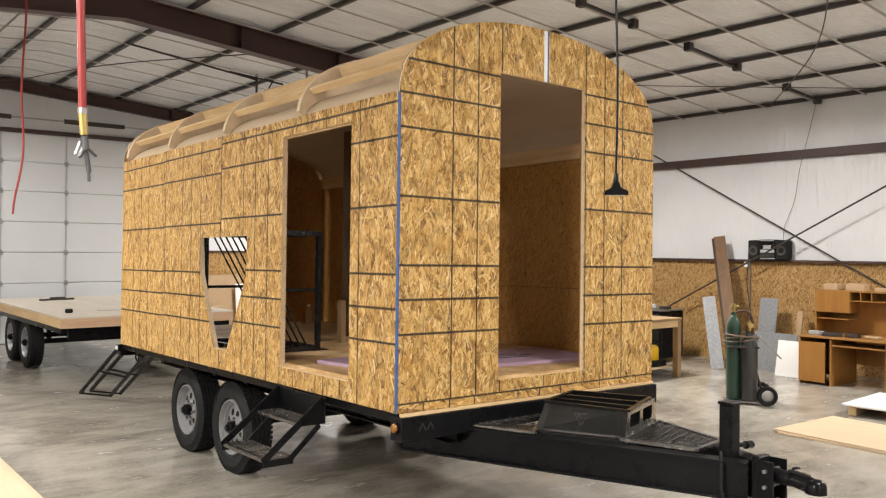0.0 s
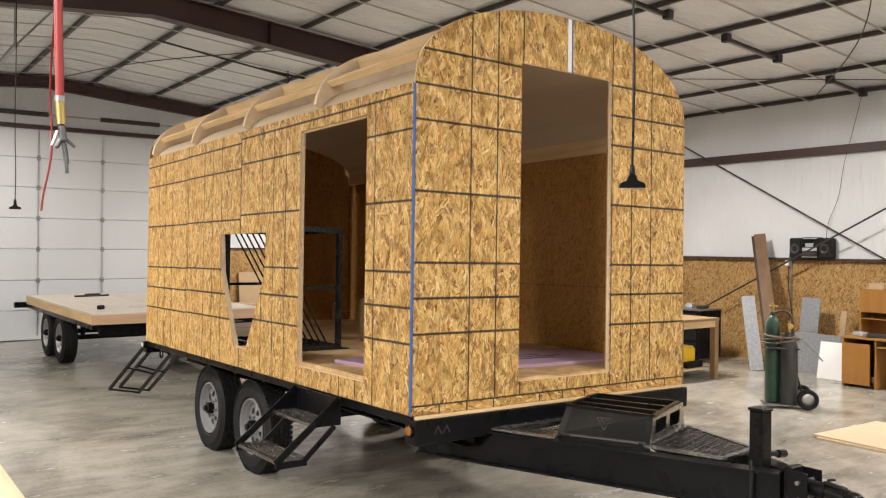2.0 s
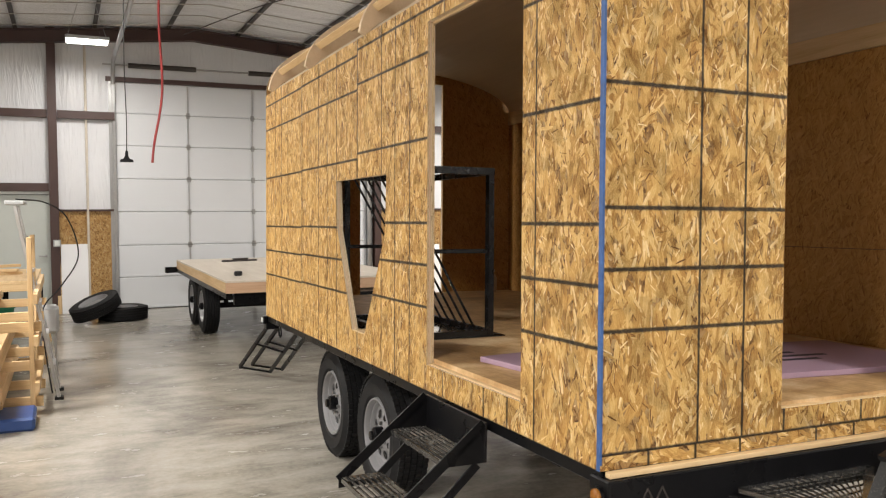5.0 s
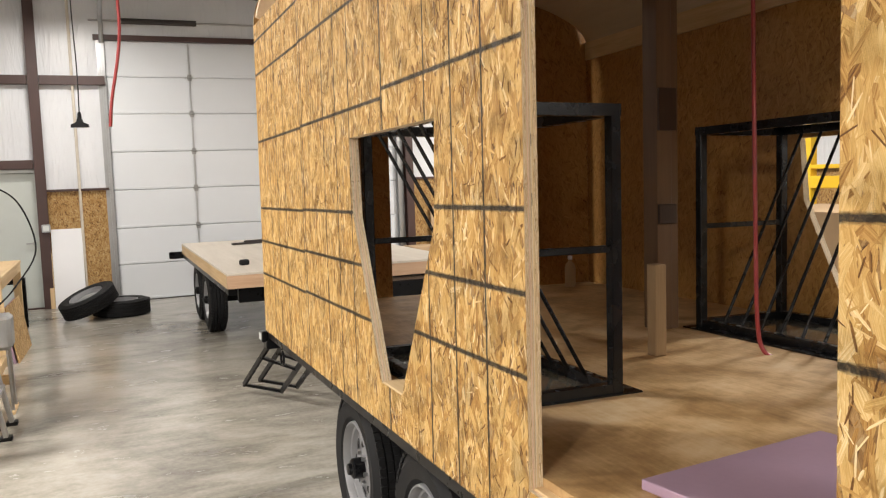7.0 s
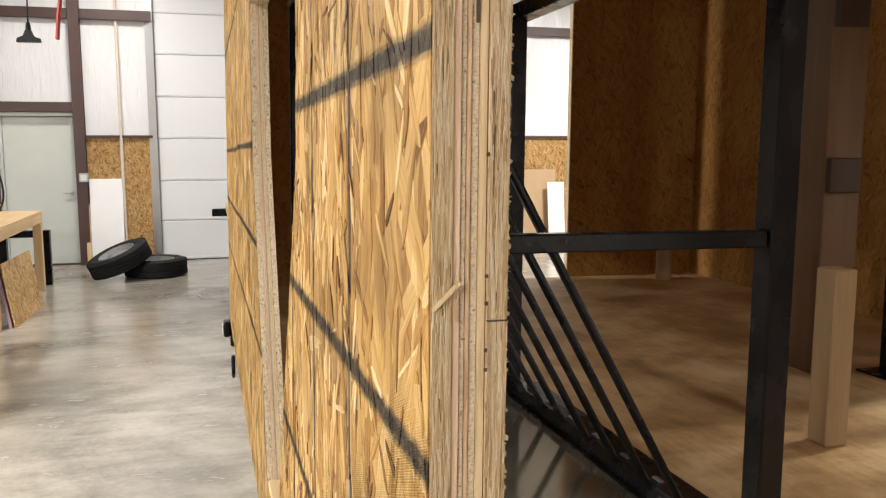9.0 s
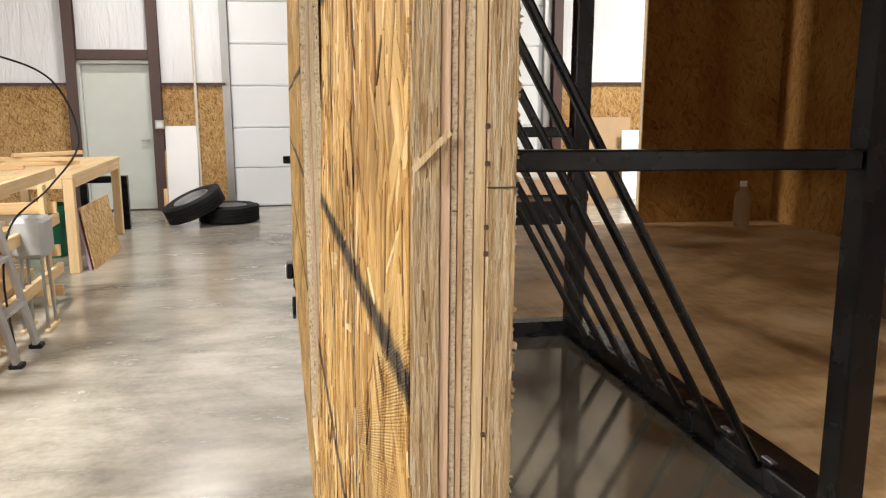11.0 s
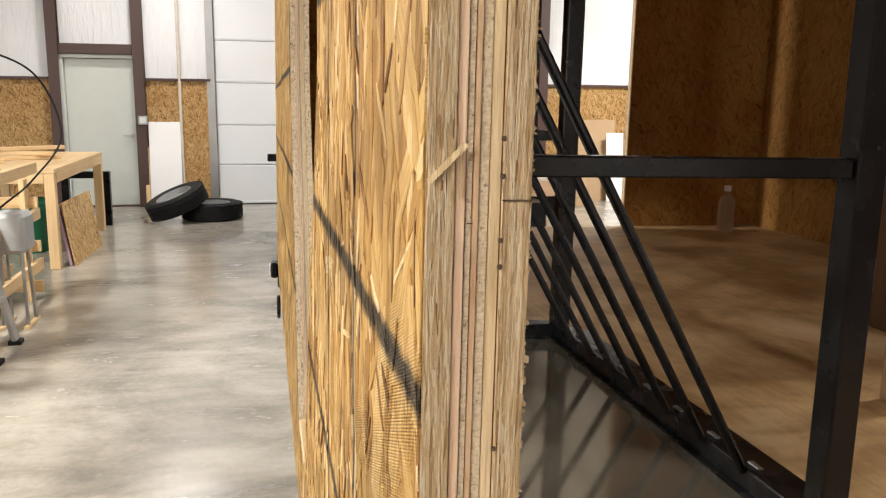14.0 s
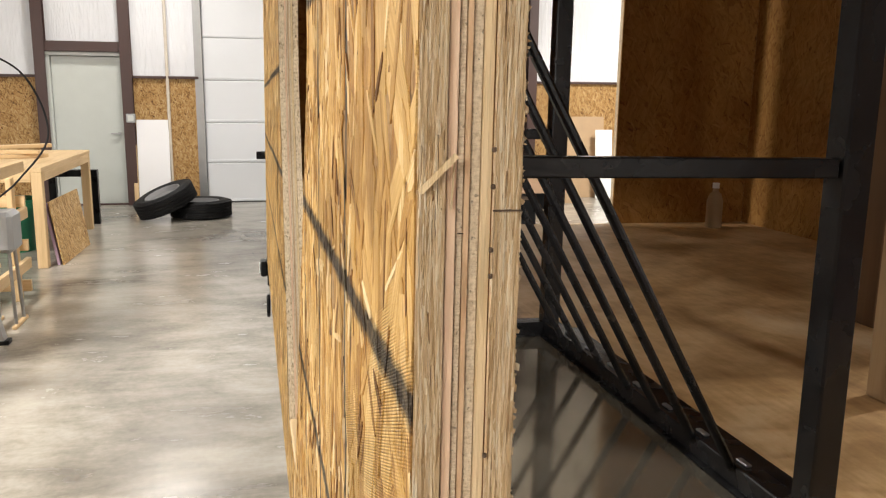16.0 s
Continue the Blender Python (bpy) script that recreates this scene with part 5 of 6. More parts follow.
def tyre_mesh(r=0.385, rw=0.232, w=0.225):
    """Tyre cross-section turned round, with tread blocks."""
    h = w / 2
    groove = [(r - 0.006, z + d) if d else (r - 0.016, z) for z in (-0.058, -0.02, 0.02, 0.058) for d in (-0.004, 0, 0.004)]
    prof = [(rw, -h + 0.03), (rw + 0.02, -h + 0.008), (rw + 0.09, -h), (r - 0.045, -h + 0.012), (r - 0.012, -h + 0.03), (r - 0.006, -h + 0.05), *groove, (r - 0.006, h - 0.05), (r - 0.012, h - 0.03), (r - 0.045, h - 0.012), (rw + 0.09, h), (rw + 0.02, h - 0.008), (rw, h - 0.03)]
    bm = lathe(B(), prof, 48)
    for k in range(60):
        a = 6.2831853 * k / 60
        for row, z in enumerate((-0.078, -0.04, 0.0, 0.04, 0.078)):
            m = pose(0, 0, 0, 0, 0, math.degrees(a) + (3 if row % 2 else 0)) @ Matrix.Translation((r - 0.006, 0, z))
            box(bm, (-0.01, -0.0145, -0.015), (0.006, 0.0145, 0.015), 0, m)
    return bm


def rim_mesh(rw=0.232):
    prof = [(rw, 0.085), (rw - 0.004, 0.10), (rw - 0.012, 0.102), (rw - 0.018, 0.09), (rw - 0.024, 0.066), (rw - 0.034, 0.062), (rw - 0.042, 0.038), (0.170, 0.030), (0.155, 0.045), (0.125, 0.055), (0.085, 0.056), (0.075, 0.062), (0.06, 0.064), (0.001, 0.064)]
    bm = lathe(B(), prof, 40)
    lathe(bm, [(rw, 0.085), (rw - 0.001, -0.085)], 40)
    return bm


def make_wheel(parent, m):
    ob = part("wheel", lathe(B(), [(0.230, -0.08), (0.19, -0.03), (0.02, -0.02)], 24), DARKSTEEL, parent)
    ob.matrix_basis = m
    part("tyre", tyre_mesh(), RUBBER, ob, "black treaded trailer tyre", smooth=True)
    part("rim", rim_mesh(), RIM, ob, "silver steel rim", smooth=True)
    for k in range(8):
        a = 6.2831853 * (k + 0.5) / 8
        part("vent_hole", lathe(B(), [(0.029, 0.0), (0.026, 0.003), (0.001, 0.002)], 14, Matrix.Translation((0.128 * math.cos(a), 0.128 * math.sin(a), 0.0575)) @ pose(0, 0, 0, 0, 0, math.degrees(a)) @ pose(0, 0, 0, 0, 13, 0) @ Matrix.Diagonal((1, 0.8, 1, 1))), BLACK, ob)
    for k in range(6):
        a = 6.2831853 * k / 6
        part("lug_nut", rod(B(), (0.072 * math.cos(a), 0.072 * math.sin(a), 0.06), (0.072 * math.cos(a), 0.072 * math.sin(a), 0.082), 0.011, 6), STEEL, ob)
    part("hub", lathe(B(), [(0.052, 0.06), (0.05, 0.115), (0.042, 0.122), (0.03, 0.124), (0.028, 0.14), (0.001, 0.142)], 20), BLACK, ob, "black hub cap", smooth=True)
    return ob


w0 = make_wheel(trl, pose(0.275, 2.585, 0.388, 0, -90, 0))
again(w0, trl, pose(0.275, 3.535, 0.398, 0, -90, 0) @ pose(0, 0, 0, 0, 0, 20))
again(w0, trl, pose(W - 0.275, 2.585, 0.42, 0, 90, 0))
again(w0, trl, pose(W - 0.275, 3.535, 0.43, 0, 90, 0))


for x, s in ((-0.012, 1),):
    rm = part("rear_marker", box(B(), (-0.03, L - 0.02, 0.83), (0.0, L + 0.06, 0.90), 0.006), BLACK, trl, "black rear marker lamp")
    part("lens", box(B(), (-0.036, L - 0.01, 0.845), (-0.0305, L + 0.05, 0.885), 0.002), FRAMEGREY, rm, "pale lens")
part("eye_bolt", tube(B(), [(-0.005, 4.35 + 0.04 * math.cos(k * 0.449), 0.82 + 0.04 * math.sin(k * 0.449)) for k in range(15)], 0.007), BLACK, trl)

# fold-out steps below the side door
def treads(bm, x0, x1, y0, y1, z):
    for a, b in (((x0, y0), (x1, y0)), ((x1, y0), (x1, y1)), ((x1, y1), (x0, y1)), ((x0, y1), (x0, y0))):
        bar(bm, (*a, z), (*b, z), 0.008, 0.022)
    n = 7
    for k in range(1, n):
        x = x0 + (x1 - x0) * k / n
        bar(bm, (x, y0, z + 0.006), (x, y1, z + 0.006), 0.006, 0.010)
    for k in range(1, 4):
        y = y0 + (y1 - y0) * k / 4
        bar(bm, (x0, y, z - 0.002), (x1, y, z - 0.002), 0.005, 0.005)
    return bm


SY0, SY1 = 0.76, 1.33
st = part("fold_out_step", box(B(), (-0.028, SY0 - 0.02, 0.735), (-0.018, SY1 + 0.02, 0.90), 0.003), BLACK, trl, "black fold-out steel step")
part("tread", treads(B(), -0.21, -0.04, SY0, SY1, 0.745), GRATE, st, "open steel grating")
part("tread", treads(B(), -0.45, -0.26, SY0, SY1, 0.55), GRATE, st, "open steel grating")
for y in (SY0 - 0.012, SY1 + 0.012):  # strips at both sides
    bm = slab(B(), [(-0.02, 0.90), (-0.02, 0.735), (-0.21, 0.735)], [], y - 0.004, y + 0.004, "y")
    bar(bm, (-0.03, y, 0.895), (-0.46, y, 0.545), 0.008, 0.045)
    bar(bm, (-0.06, y, 0.73), (-0.27, y, 0.54), 0.008, 0.035)
    bar(bm, (-0.25, y, 0.53), (-0.46, y, 0.53), 0.008, 0.04)
    part("side_plate", bm, BLACK, st)
# rear step
bm = B()
TL, TR, BL, BR = Vector((0.27, 5.75, 0.78)), Vector((0.42, 5.35, 0.70)), Vector((0.13, 6.75, 0.14)), Vector((0.38, 6.40, 0.13))
rs = part("rear_step", bar(bar(B(), TL, BL, 0.02, 0.04), TR, BR, 0.02, 0.04), BLACK, trl, "black folding rear step")
for f in (0.0, 0.5, 1.0):
    part("tread", bar(bar(B(), TL.lerp(BL, f), TR.lerp(BR, f), 0.03, 0.02), TL.lerp(BL, f) + Vector((0.15, 0.1, 0)), TR.lerp(BR, f) + Vector((0.15, 0.1, 0)), 0.03, 0.02), BLACK, rs)
bm = bar(bar(B(), TL + Vector((0.15, 0.1, 0)), BL + Vector((0.15, 0.1, 0)), 0.02, 0.04), TR + Vector((0.15, 0.1, 0)), BR + Vector((0.15, 0.1, 0)), 0.02, 0.04)
part("stringer", bm, BLACK, rs)
part("bracket", bar(bar(B(), (0.4, L + 0.08, 0.82), TR, 0.03, 0.03), TL, TR, 0.03, 0.03), BLACK, rs)

# ---- inside the shell ----


def window_pod(near, label, xi, y0, y1):
    """A welded box frame round a window: posts, rails, slanting rods, flange and a shiny pan."""
    X = (lambda v: v) if near else (lambda v: W - v)
    span = lambda a, b: (min(X(a), X(b)), max(X(a), X(b)))
    pod = thing("window_frame_pod", label, "window frame", TILT, "window pods")
    xo, z1 = 0.115, 2.03
    for y in (y0, y1):
        for x in (xi, xo):
            part("post", bar(B(), (X(x), y, ZD), (X(x), y, z1), 0.040, 0.040, (0, 1, 0), 0.003), SATIN, pod)
        part("side_rail", bar(B(), (X(xo), y, 1.552), (X(xi - 0.021), y, 1.552), 0.024, 0.024, (0, 0, 1), 0.002), SATIN, pod)
        part("top_rail", bar(B(), (X(xo), y, z1 - 0.02), (X(xi + 0.02), y, z1 - 0.02), 0.044, 0.04), SATIN, pod)
        part("base_rail", bar(B(), (X(xo), y, ZD + 0.022), (X(xi - 0.021), y, ZD + 0.022), 0.04, 0.032), SATIN, pod)
    for x in (xi, xo):
        part("top_rail", bar(B(), (X(x), y0, z1 - 0.0205), (X(x), y1, z1 - 0.0205), 0.042, 0.038), SATIN, pod)
        part("base_rail", bar(B(), (X(x), y0 + 0.021, ZD + 0.022), (X(x), y1 - 0.021, ZD + 0.022), 0.038, 0.032, (0, 0, 1), 0.002), SATIN, pod)
    x0, x1 = span(0.06, 0.25)
    part("top_plate", box(B(), (x0, y0, z1 + 0.001), (x1, y1, z1 + 0.008)), SATIN, pod)
    (x0, x1), (x2, x3) = span(0.075, xi + 0.09), span(0.14, xi - 0.03)
    part("flange", slab(B(), rect(x0, y0 - 0.03, x1, y1 + 0.03), [rect(x2, y0 + 0.03, x3, y1 - 0.03)], ZD + 0.0005, ZD + 0.006, "z"), SATIN, pod, "flat black flange on the floor")
    x0, x1 = span(0.142, xi - 0.032)
    part("base_pan", box(B(), (x0, y0 + 0.032, ZD + 0.001), (x1, y1 - 0.032, ZD + 0.004)), GLOSS, pod, "shiny dark pan inside the frame")
    for k in range(7):
        y = y0 + 0.155 + 0.118 * k
        part("slanting_rod", rod(B(), (X(xi - 0.02), y, ZD + 0.034), (X(xo + 0.01), y, z1 - 0.04), 0.0075, 10), SATIN, pod)
        part("rod_bracket", box(B(), (X(xi) - 0.005, y - 0.014, ZD + 0.0385), (X(xi) + 0.005, y + 0.014, ZD + 0.042), 0.001), STEEL, pod, "small bare steel weld tab")
    return pod


window_pod(True, "black welded steel window frame with slanting rods", 0.655, 2.0, 3.0)
window_pod(False, "black welded steel window frame with slanting rods", 0.625, 1.9, 2.9)

# props
prop = thing("timber_prop", "rough timber prop with dark cleats standing on the floor", "prop", TILT)
part("post", box(B(), (1.617, 2.93, ZD), (1.66, 3.02, 3.08), 0.003), BROWNPLANK, prop, "dark brown post")
# Pale block takes the darker pine colour in place of interior shade.
part("block", box(B(), (1.14, 2.42, ZD), (1.195, 2.48, 1.435), 0.004), DARKPINE, prop, "pale pine block, coloured darker for the dim interior")
part("board", box(B(), (1.53, 2.92, ZD), (1.6155, 3.03, 3.06), 0.003), BROWNPLANK, prop, "brown board")
for z in (1.57, 2.015, 2.75):
    part("cleat", box(B(), (1.53, 2.90, z), (1.63, 2.9195, z + (0.095 if z < 2 else 0.2)), 0.003), DARKPLANK, prop)
for (a, b, c, d), rz in (((0.26, 0.36, 0.92, 1.28), 8), ((0.95, 0.30, 2.15, 1.05), -6)):
    cx, cy = (a + c) / 2, (b + d) / 2
    f = thing("foam_board", "lilac foam insulation board lying on the floor", "foam board", TILT @ pose(cx, cy, ZD + 0.001, 0, 0, rz), "foam boards")
    h = ((c - a) / 2, (d - b) / 2)
    part("sheet", box(B(), (-h[0], -h[1], 0), (h[0], h[1], 0.025), 0.002), FOAM, f)
    for k in range(3):
        part("print_bar", box(B(), (-h[0] * 0.5 + 0.02 * k, -0.12 + 0.09 * k, 0.0252), (h[0] * (0.2 + 0.2 * (k % 2)), -0.08 + 0.09 * k, 0.0258)), INK, f, "unreadable dark print")
bt = thing("bottle", "small pale plastic bottle standing by the wall", "bottle", TILT @ pose(2.10, 4.66, ZD))
part("body", lathe(B(), [(0.001, 0), (0.035, 0), (0.038, 0.02), (0.038, 0.13), (0.028, 0.16), (0.014, 0.175), (0.014, 0.19), (0.001, 0.19)], 16), CARD, bt, smooth=True)
part("cap", lathe(B(), [(0.016, 0.19), (0.016, 0.215), (0.001, 0.216)], 14), WHITE, bt)
hs = tube(B(), curve_pts([(1.55, 2.32, 3.15), (1.55, 2.32, 2.6), (1.54, 2.30, 2.0), (1.53, 2.28, 1.5), (1.53, 2.27, 1.2), (1.54, 2.25, 1.08), (1.58, 2.20, 1.044), (1.64, 2.08, 1.042)]), 0.009)
solo("air_hose", hs, REDHOSE, "red rubber air hose hanging inside the shell", "hose", smooth=True, m=TILT)

# ---- second trailer ----
deck2 = thing("deck_trailer", "second trailer with a fresh plywood deck", "trailer", pose(0, 0, 0))
part("deck", box(B(), (0.16, 7.80, 0.905), (2.6, 12.55, 0.928), 0.002), PALEDECK, deck2, "pale plywood decking")
for a, b, mt in (((0.16, 7.80, 0.775), (2.6, 7.84, 0.903), PINKPINE), ((0.16, 7.842, 0.775), (0.20, 12.55, 0.903), PINE_Y), ((2.56, 7.842, 0.775), (2.6, 12.55, 0.903), PINE_Y), ((0.202, 12.51, 0.775), (2.558, 12.55, 0.903), PINE_X)):
    part("rim_joist", box(B(), a, b, 0.002), mt, deck2, "pale pine rim joist")
part("side_rail", box(B(), (0.18, 7.9, 0.70), (0.26, 12.8, 0.774), 0.004), BLACK, deck2)
part("side_rail", box(B(), (2.5, 7.9, 0.70), (2.58, 12.8, 0.774), 0.004), BLACK, deck2)
part("end_rail", box(B(), (-0.02, 12.6, 0.70), (2.7, 12.72, 0.80), 0.01), BLACK, deck2)
part("end_rail", box(B(), (0.28, 7.9, 0.62), (2.5, 8.0, 0.77), 0.006), BLACK, deck2)
part("tool_box", box(B(), (1.0, 7.5, 0.42), (2.2, 7.9, 0.76), 0.01), BLACK, deck2)
part("tongue", box(B(), (1.2, 6.5, 0.55), (1.32, 7.6, 0.68), 0.004), BLACK, deck2)
for y in (10.05, 11.05):
    again(w0, deck2, pose(0.30, y, 0.388, 0, -90, 0) @ pose(0, 0, 0, 0, 0, 31 * y))
    again(w0, deck2, pose(2.46, y, 0.388, 0, 90, 0))
    part("axle", rod(B(), (0.3, y, 0.388), (2.46, y, 0.388), 0.04), BLACK, deck2)
    for x in (0.55, 2.2):
        part("hanger", bar(B(), (x, y, 0.388), (x, y, 0.72), 0.06, 0.06), BLACK, deck2)
tl = thing("hand_level", "dark spirit level lying on the plywood deck", "tool", pose(1.05, 11.6, 0.929, 0, 0, 12))
part("body", box(B(), (-0.3, -0.03, 0), (0.3, 0.03, 0.03), 0.004), DARKSTEEL, tl)
part("grip", box(B(), (-0.12, -0.025, 0.03), (0.15, 0.025, 0.055), 0.008), DARKSTEEL, tl)
tp = thing("tape_measure", "black tape measure on the plywood deck", "tool", pose(0.45, 8.55, 0.929, 0, 0, 25))
part("case", box(B(), (-0.05, -0.035, 0), (0.05, 0.035, 0.06), 0.014), RUBBER, tp)
cb = thing("framing_square", "flat steel square on the plywood deck", "tool", pose(0.9, 8.75, 0.929, 0, 0, -15))
part("blade", box(B(), (0, 0, 0), (0.45, 0.03, 0.004)), STEEL, cb)
part("tongue", box(B(), (0, 0.0305, 0), (0.03, 0.25, 0.004)), STEEL, cb)

# ---- by the far wall ----


def spare(m, label):
    ob = thing("spare_wheel", label, "wheel", m, "spare wheels")
    part("tyre", tyre_mesh(), RUBBER, ob, smooth=True)
    part("rim", rim_mesh(), RIM, ob, "grey steel rim", smooth=True)
    return ob


spare(pose(-0.74, 12.15, 0.116), "trailer wheel lying flat on the concrete")
spare(pose(-1.16, 11.98, 0.255, 6, -23, 6), "trailer wheel tilted on another wheel")
bd = solo("marble_board", box(B(), (-0.215, -0.01, 0), (0.215, 0.01, 1.2), 0.002), vinyl("marbled_white_laminate", (0.80, 0.80, 0.82), (3, 3, 1), 0.02), "white marbled laminate board leaning on the wall", "board", m=pose(-1.43, 13.36, 0.0, -5, 0, 0))
solo("timber_batten", box(B(), (-0.03, -0.012, 0), (0.03, 0.012, 0.85), 0.002), PINE_Z, "short pine batten leaning on the wall", "batten", m=pose(-1.68, 13.36, 0.0, -4, 0, 0))
solo("conduit", rod(B(), (-1.2, 13.455, 0.0), (-1.2, 13.455, 4.7), 0.022, 10), PALEDECK, "pale vertical pipe on the wall", "pipe", "structure")
sb = thing("switch_box", "grey electrical switch box on the steel post", "switch", pose(-1.70, 13.33, 1.22))
part("case", box(B(), (-0.06, 0, -0.06), (0.06, 0.05, 0.06), 0.006), GREYBOX, sb)
part("cover", box(B(), (-0.04, -0.006, -0.04), (0.04, 0.0, 0.04), 0.002), FRAMEGREY, sb)
solo("brown_panel", box(B(), (-0.42, -0.01, 0), (0.42, 0.01, 1.27), 0.002), CARD, "brown hardboard panel leaning on the wall", "panel", m=pose(4.95, 13.30, 0.0, -6, 0, 0))
solo("white_plank", box(B(), (-0.14, -0.01, 0), (0.14, 0.01, 1.07), 0.002), WHITE, "narrow white panel leaning on the wall", "panel", m=pose(5.31, 13.16, 0.0, -6, 0, 0))
cr = thing("cardboard_box", "closed brown cardboard box with a print", "box", pose(4.3, 12.9, 0))
part("carton", box(B(), (-0.4, -0.25, 0), (0.4, 0.25, 0.62), 0.006), CARD, cr)
part("print_bar", box(B(), (-0.2, -0.253, 0.3), (0.15, -0.2505, 0.4)), INK, cr)


def bench(m, w, d, h, label, shelf=True, top=PINE_Y, leg=PINE_Z):
    ob = thing("workbench", label, "workbench", m, "workbenches")
    part("top", box(B(), (-w / 2, -d / 2, h - 0.04), (w / 2, d / 2, h), 0.004), top, ob)
    for x in (-w / 2 + 0.05, w / 2 - 0.05):
        for y in (-d / 2 + 0.05, d / 2 - 0.05):
            part("leg", box(B(), (x - 0.045, y - 0.045, 0), (x + 0.045, y + 0.045, h - 0.041), 0.004), leg, ob)
    for y in (-d / 2 + 0.02, d / 2 - 0.02):
        part("apron", box(B(), (-w / 2 + 0.096, y - 0.019, h - 0.13), (w / 2 - 0.096, y + 0.019, h - 0.041), 0.003), PINE_X, ob)
    for x in (-w / 2 + 0.02, w / 2 - 0.02):
        part("apron", box(B(), (x - 0.019, -d / 2 + 0.096, h - 0.13), (x + 0.019, d / 2 - 0.096, h - 0.041), 0.003), PINE_Y, ob)
    if shelf:
        part("shelf", box(B(), (-w / 2 + 0.1, -d / 2 + 0.02, 0.14), (w / 2 - 0.1, d / 2 - 0.02, 0.165), 0.003), PLY, ob)
    return ob


bench(pose(-2.46, 10.25, 0), 1.1, 2.3, 0.92, "pine workbench cluttered with offcuts beside the wall", False)
for k, (x, y, z, a, l) in enumerate(((-2.5, 10.2, 0.922, 20, 0.8), (-2.6, 10.3, 0.963, -12, 0.9), (-2.45, 10.45, 1.004, 35, 0.7), (-2.75, 9.75, 0.922, 8, 0.5))):
    solo("timber_offcut", box(B(), (-l / 2, -0.045, 0), (l / 2, 0.045, 0.038), 0.003), PINE_X, "pine offcut piled on the bench", "offcut", group="offcuts", m=pose(x, y, z, 0, 0, a))
tub = thing("plastic_tub", "green plastic tub under the bench", "tub", pose(-2.45, 10.1, 0))
part("tub", lathe(B(), [(0.001, 0.0), (0.2, 0.0), (0.24, 0.5), (0.255, 0.51), (0.25, 0.52), (0.22, 0.5), (0.19, 0.03), (0.001, 0.03)], 24), GREENTUB, tub, smooth=True)
part("rim", lathe(B(), [(0.25, 0.49), (0.265, 0.495), (0.265, 0.525), (0.25, 0.53)], 24), GREENTUB, tub)
blk = thing("tool_stand", "black steel stand beside the bench", "stand", pose(-2.1, 11.75, 0))
part("top", box(B(), (-0.35, -0.06, 0.58), (0.2, 0.06, 0.66), 0.006), BLACK, blk)
part("leg", box(B(), (0.12, -0.05, 0), (0.2, 0.05, 0.579), 0.006), BLACK, blk)
part("leg", box(B(), (-0.35, -0.05, 0), (-0.27, 0.05, 0.579), 0.006), BLACK, blk)
solo("strand_board_offcut", box(B(), (-0.012, -0.54, 0), (0.0, 0.54, 0.60)), OSB_PLAIN, "strand board offcut leaning on the bench", "board", m=pose(-1.79, 9.78, 0.0, 0, -9, -2))
solo("foam_offcut", box(B(), (-0.04, -0.54, 0), (-0.016, 0.54, 0.58)), FOAM, "lilac foam offcut leaning behind strand board", "board", m=pose(-1.805, 9.78, 0.0, 0, -9, -2))

# lumber rack and what leans on it
rk = thing("lumber_rack", "home-made pine lumber rack loaded with boards", "rack", pose(0, 0, 0))
for y in (5.75, 6.55, 7.9):
    for x in (-2.55, -1.86):
        part("upright", box(B(), (x - 0.02, y - 0.045, 0), (x + 0.02, y + 0.045, 1.55 if y < 7 else 0.95), 0.003), PINE_Z, rk)
    for z in (0.06, 0.38, 0.72):
        part("arm", box(B(), (-2.6, y + 0.0455, z), (-1.78, y + 0.083, z + 0.088), 0.003), PINE_X, rk)
for z in (0.22, 0.62, 0.98):
    part("rail", box(B(), (-1.839, 5.6, z), (-1.80, 8.1, z + 0.085), 0.003), PINE_Y, rk)
random.seed(4)
for lvl, z0 in enumerate((0.15, 0.47, 0.81)):
    for j in range(4):
        for k in range(3 if lvl < 2 else 2):
            x = -2.52 + 0.15 * k + random.uniform(-0.01, 0.01)
            y0 = 5.2 + random.uniform(-0.25, 0.25)
            solo("timber_board", box(B(), (x, y0, z0 + 0.041 * j), (x + 0.138, 8.0 + random.uniform(-0.3, 0.4), z0 + 0.041 * j + 0.039), 0.002), PINE_Y, "pale pine board stacked on the rack", "board", group="stacked boards")
ldr = thing("aluminium_ladder", "aluminium step ladder leaning by the rack", "ladder", pose(0, 0, 0))
for dy in (0.0, 0.42):
    part("rail", bar(B(), (-1.66, 6.30 + dy, 0.02), (-1.98, 6.12 + dy, 1.83), 0.03, 0.075, (0, 1, 0), 0.003), ALU, ldr)
for k in range(1, 6):
    f = k / 6
    x, y, z = -1.66 - 0.32 * f, 6.30 - 0.18 * f, 0.02 + 1.81 * f
    part("rung", bar(B(), (x, y + 0.016, z), (x, y + 0.404, z), 0.06, 0.025), ALU, ldr)
part("top_cap", box(B(), (-2.06, 6.08, 1.83), (-1.90, 6.62, 1.87), 0.008), GREYBOX, ldr)
for a in (0.0, 0.42):
    part("foot", box(B(), (-1.70, 6.26 + a, 0), (-1.62, 6.34 + a, 0.03), 0.004), RUBBER, ldr)
solo("extension_cable", tube(B(), curve_pts([(-1.98, 6.35, 1.885), (-1.75, 6.9, 1.86), (-1.55, 7.3, 1.7), (-1.45, 7.4, 1.3), (-1.62, 7.2, 1.0), (-1.79, 6.9, 0.8), (-1.78, 6.6, 0.5), (-1.72, 6.5, 0.02)]), 0.007), RUBBER, "black extension cable draped over the ladder", "cable", smooth=True)
gb = thing("power_box", "grey plastic power box on thin steel legs", "box", pose(-1.76, 7.2, 0))
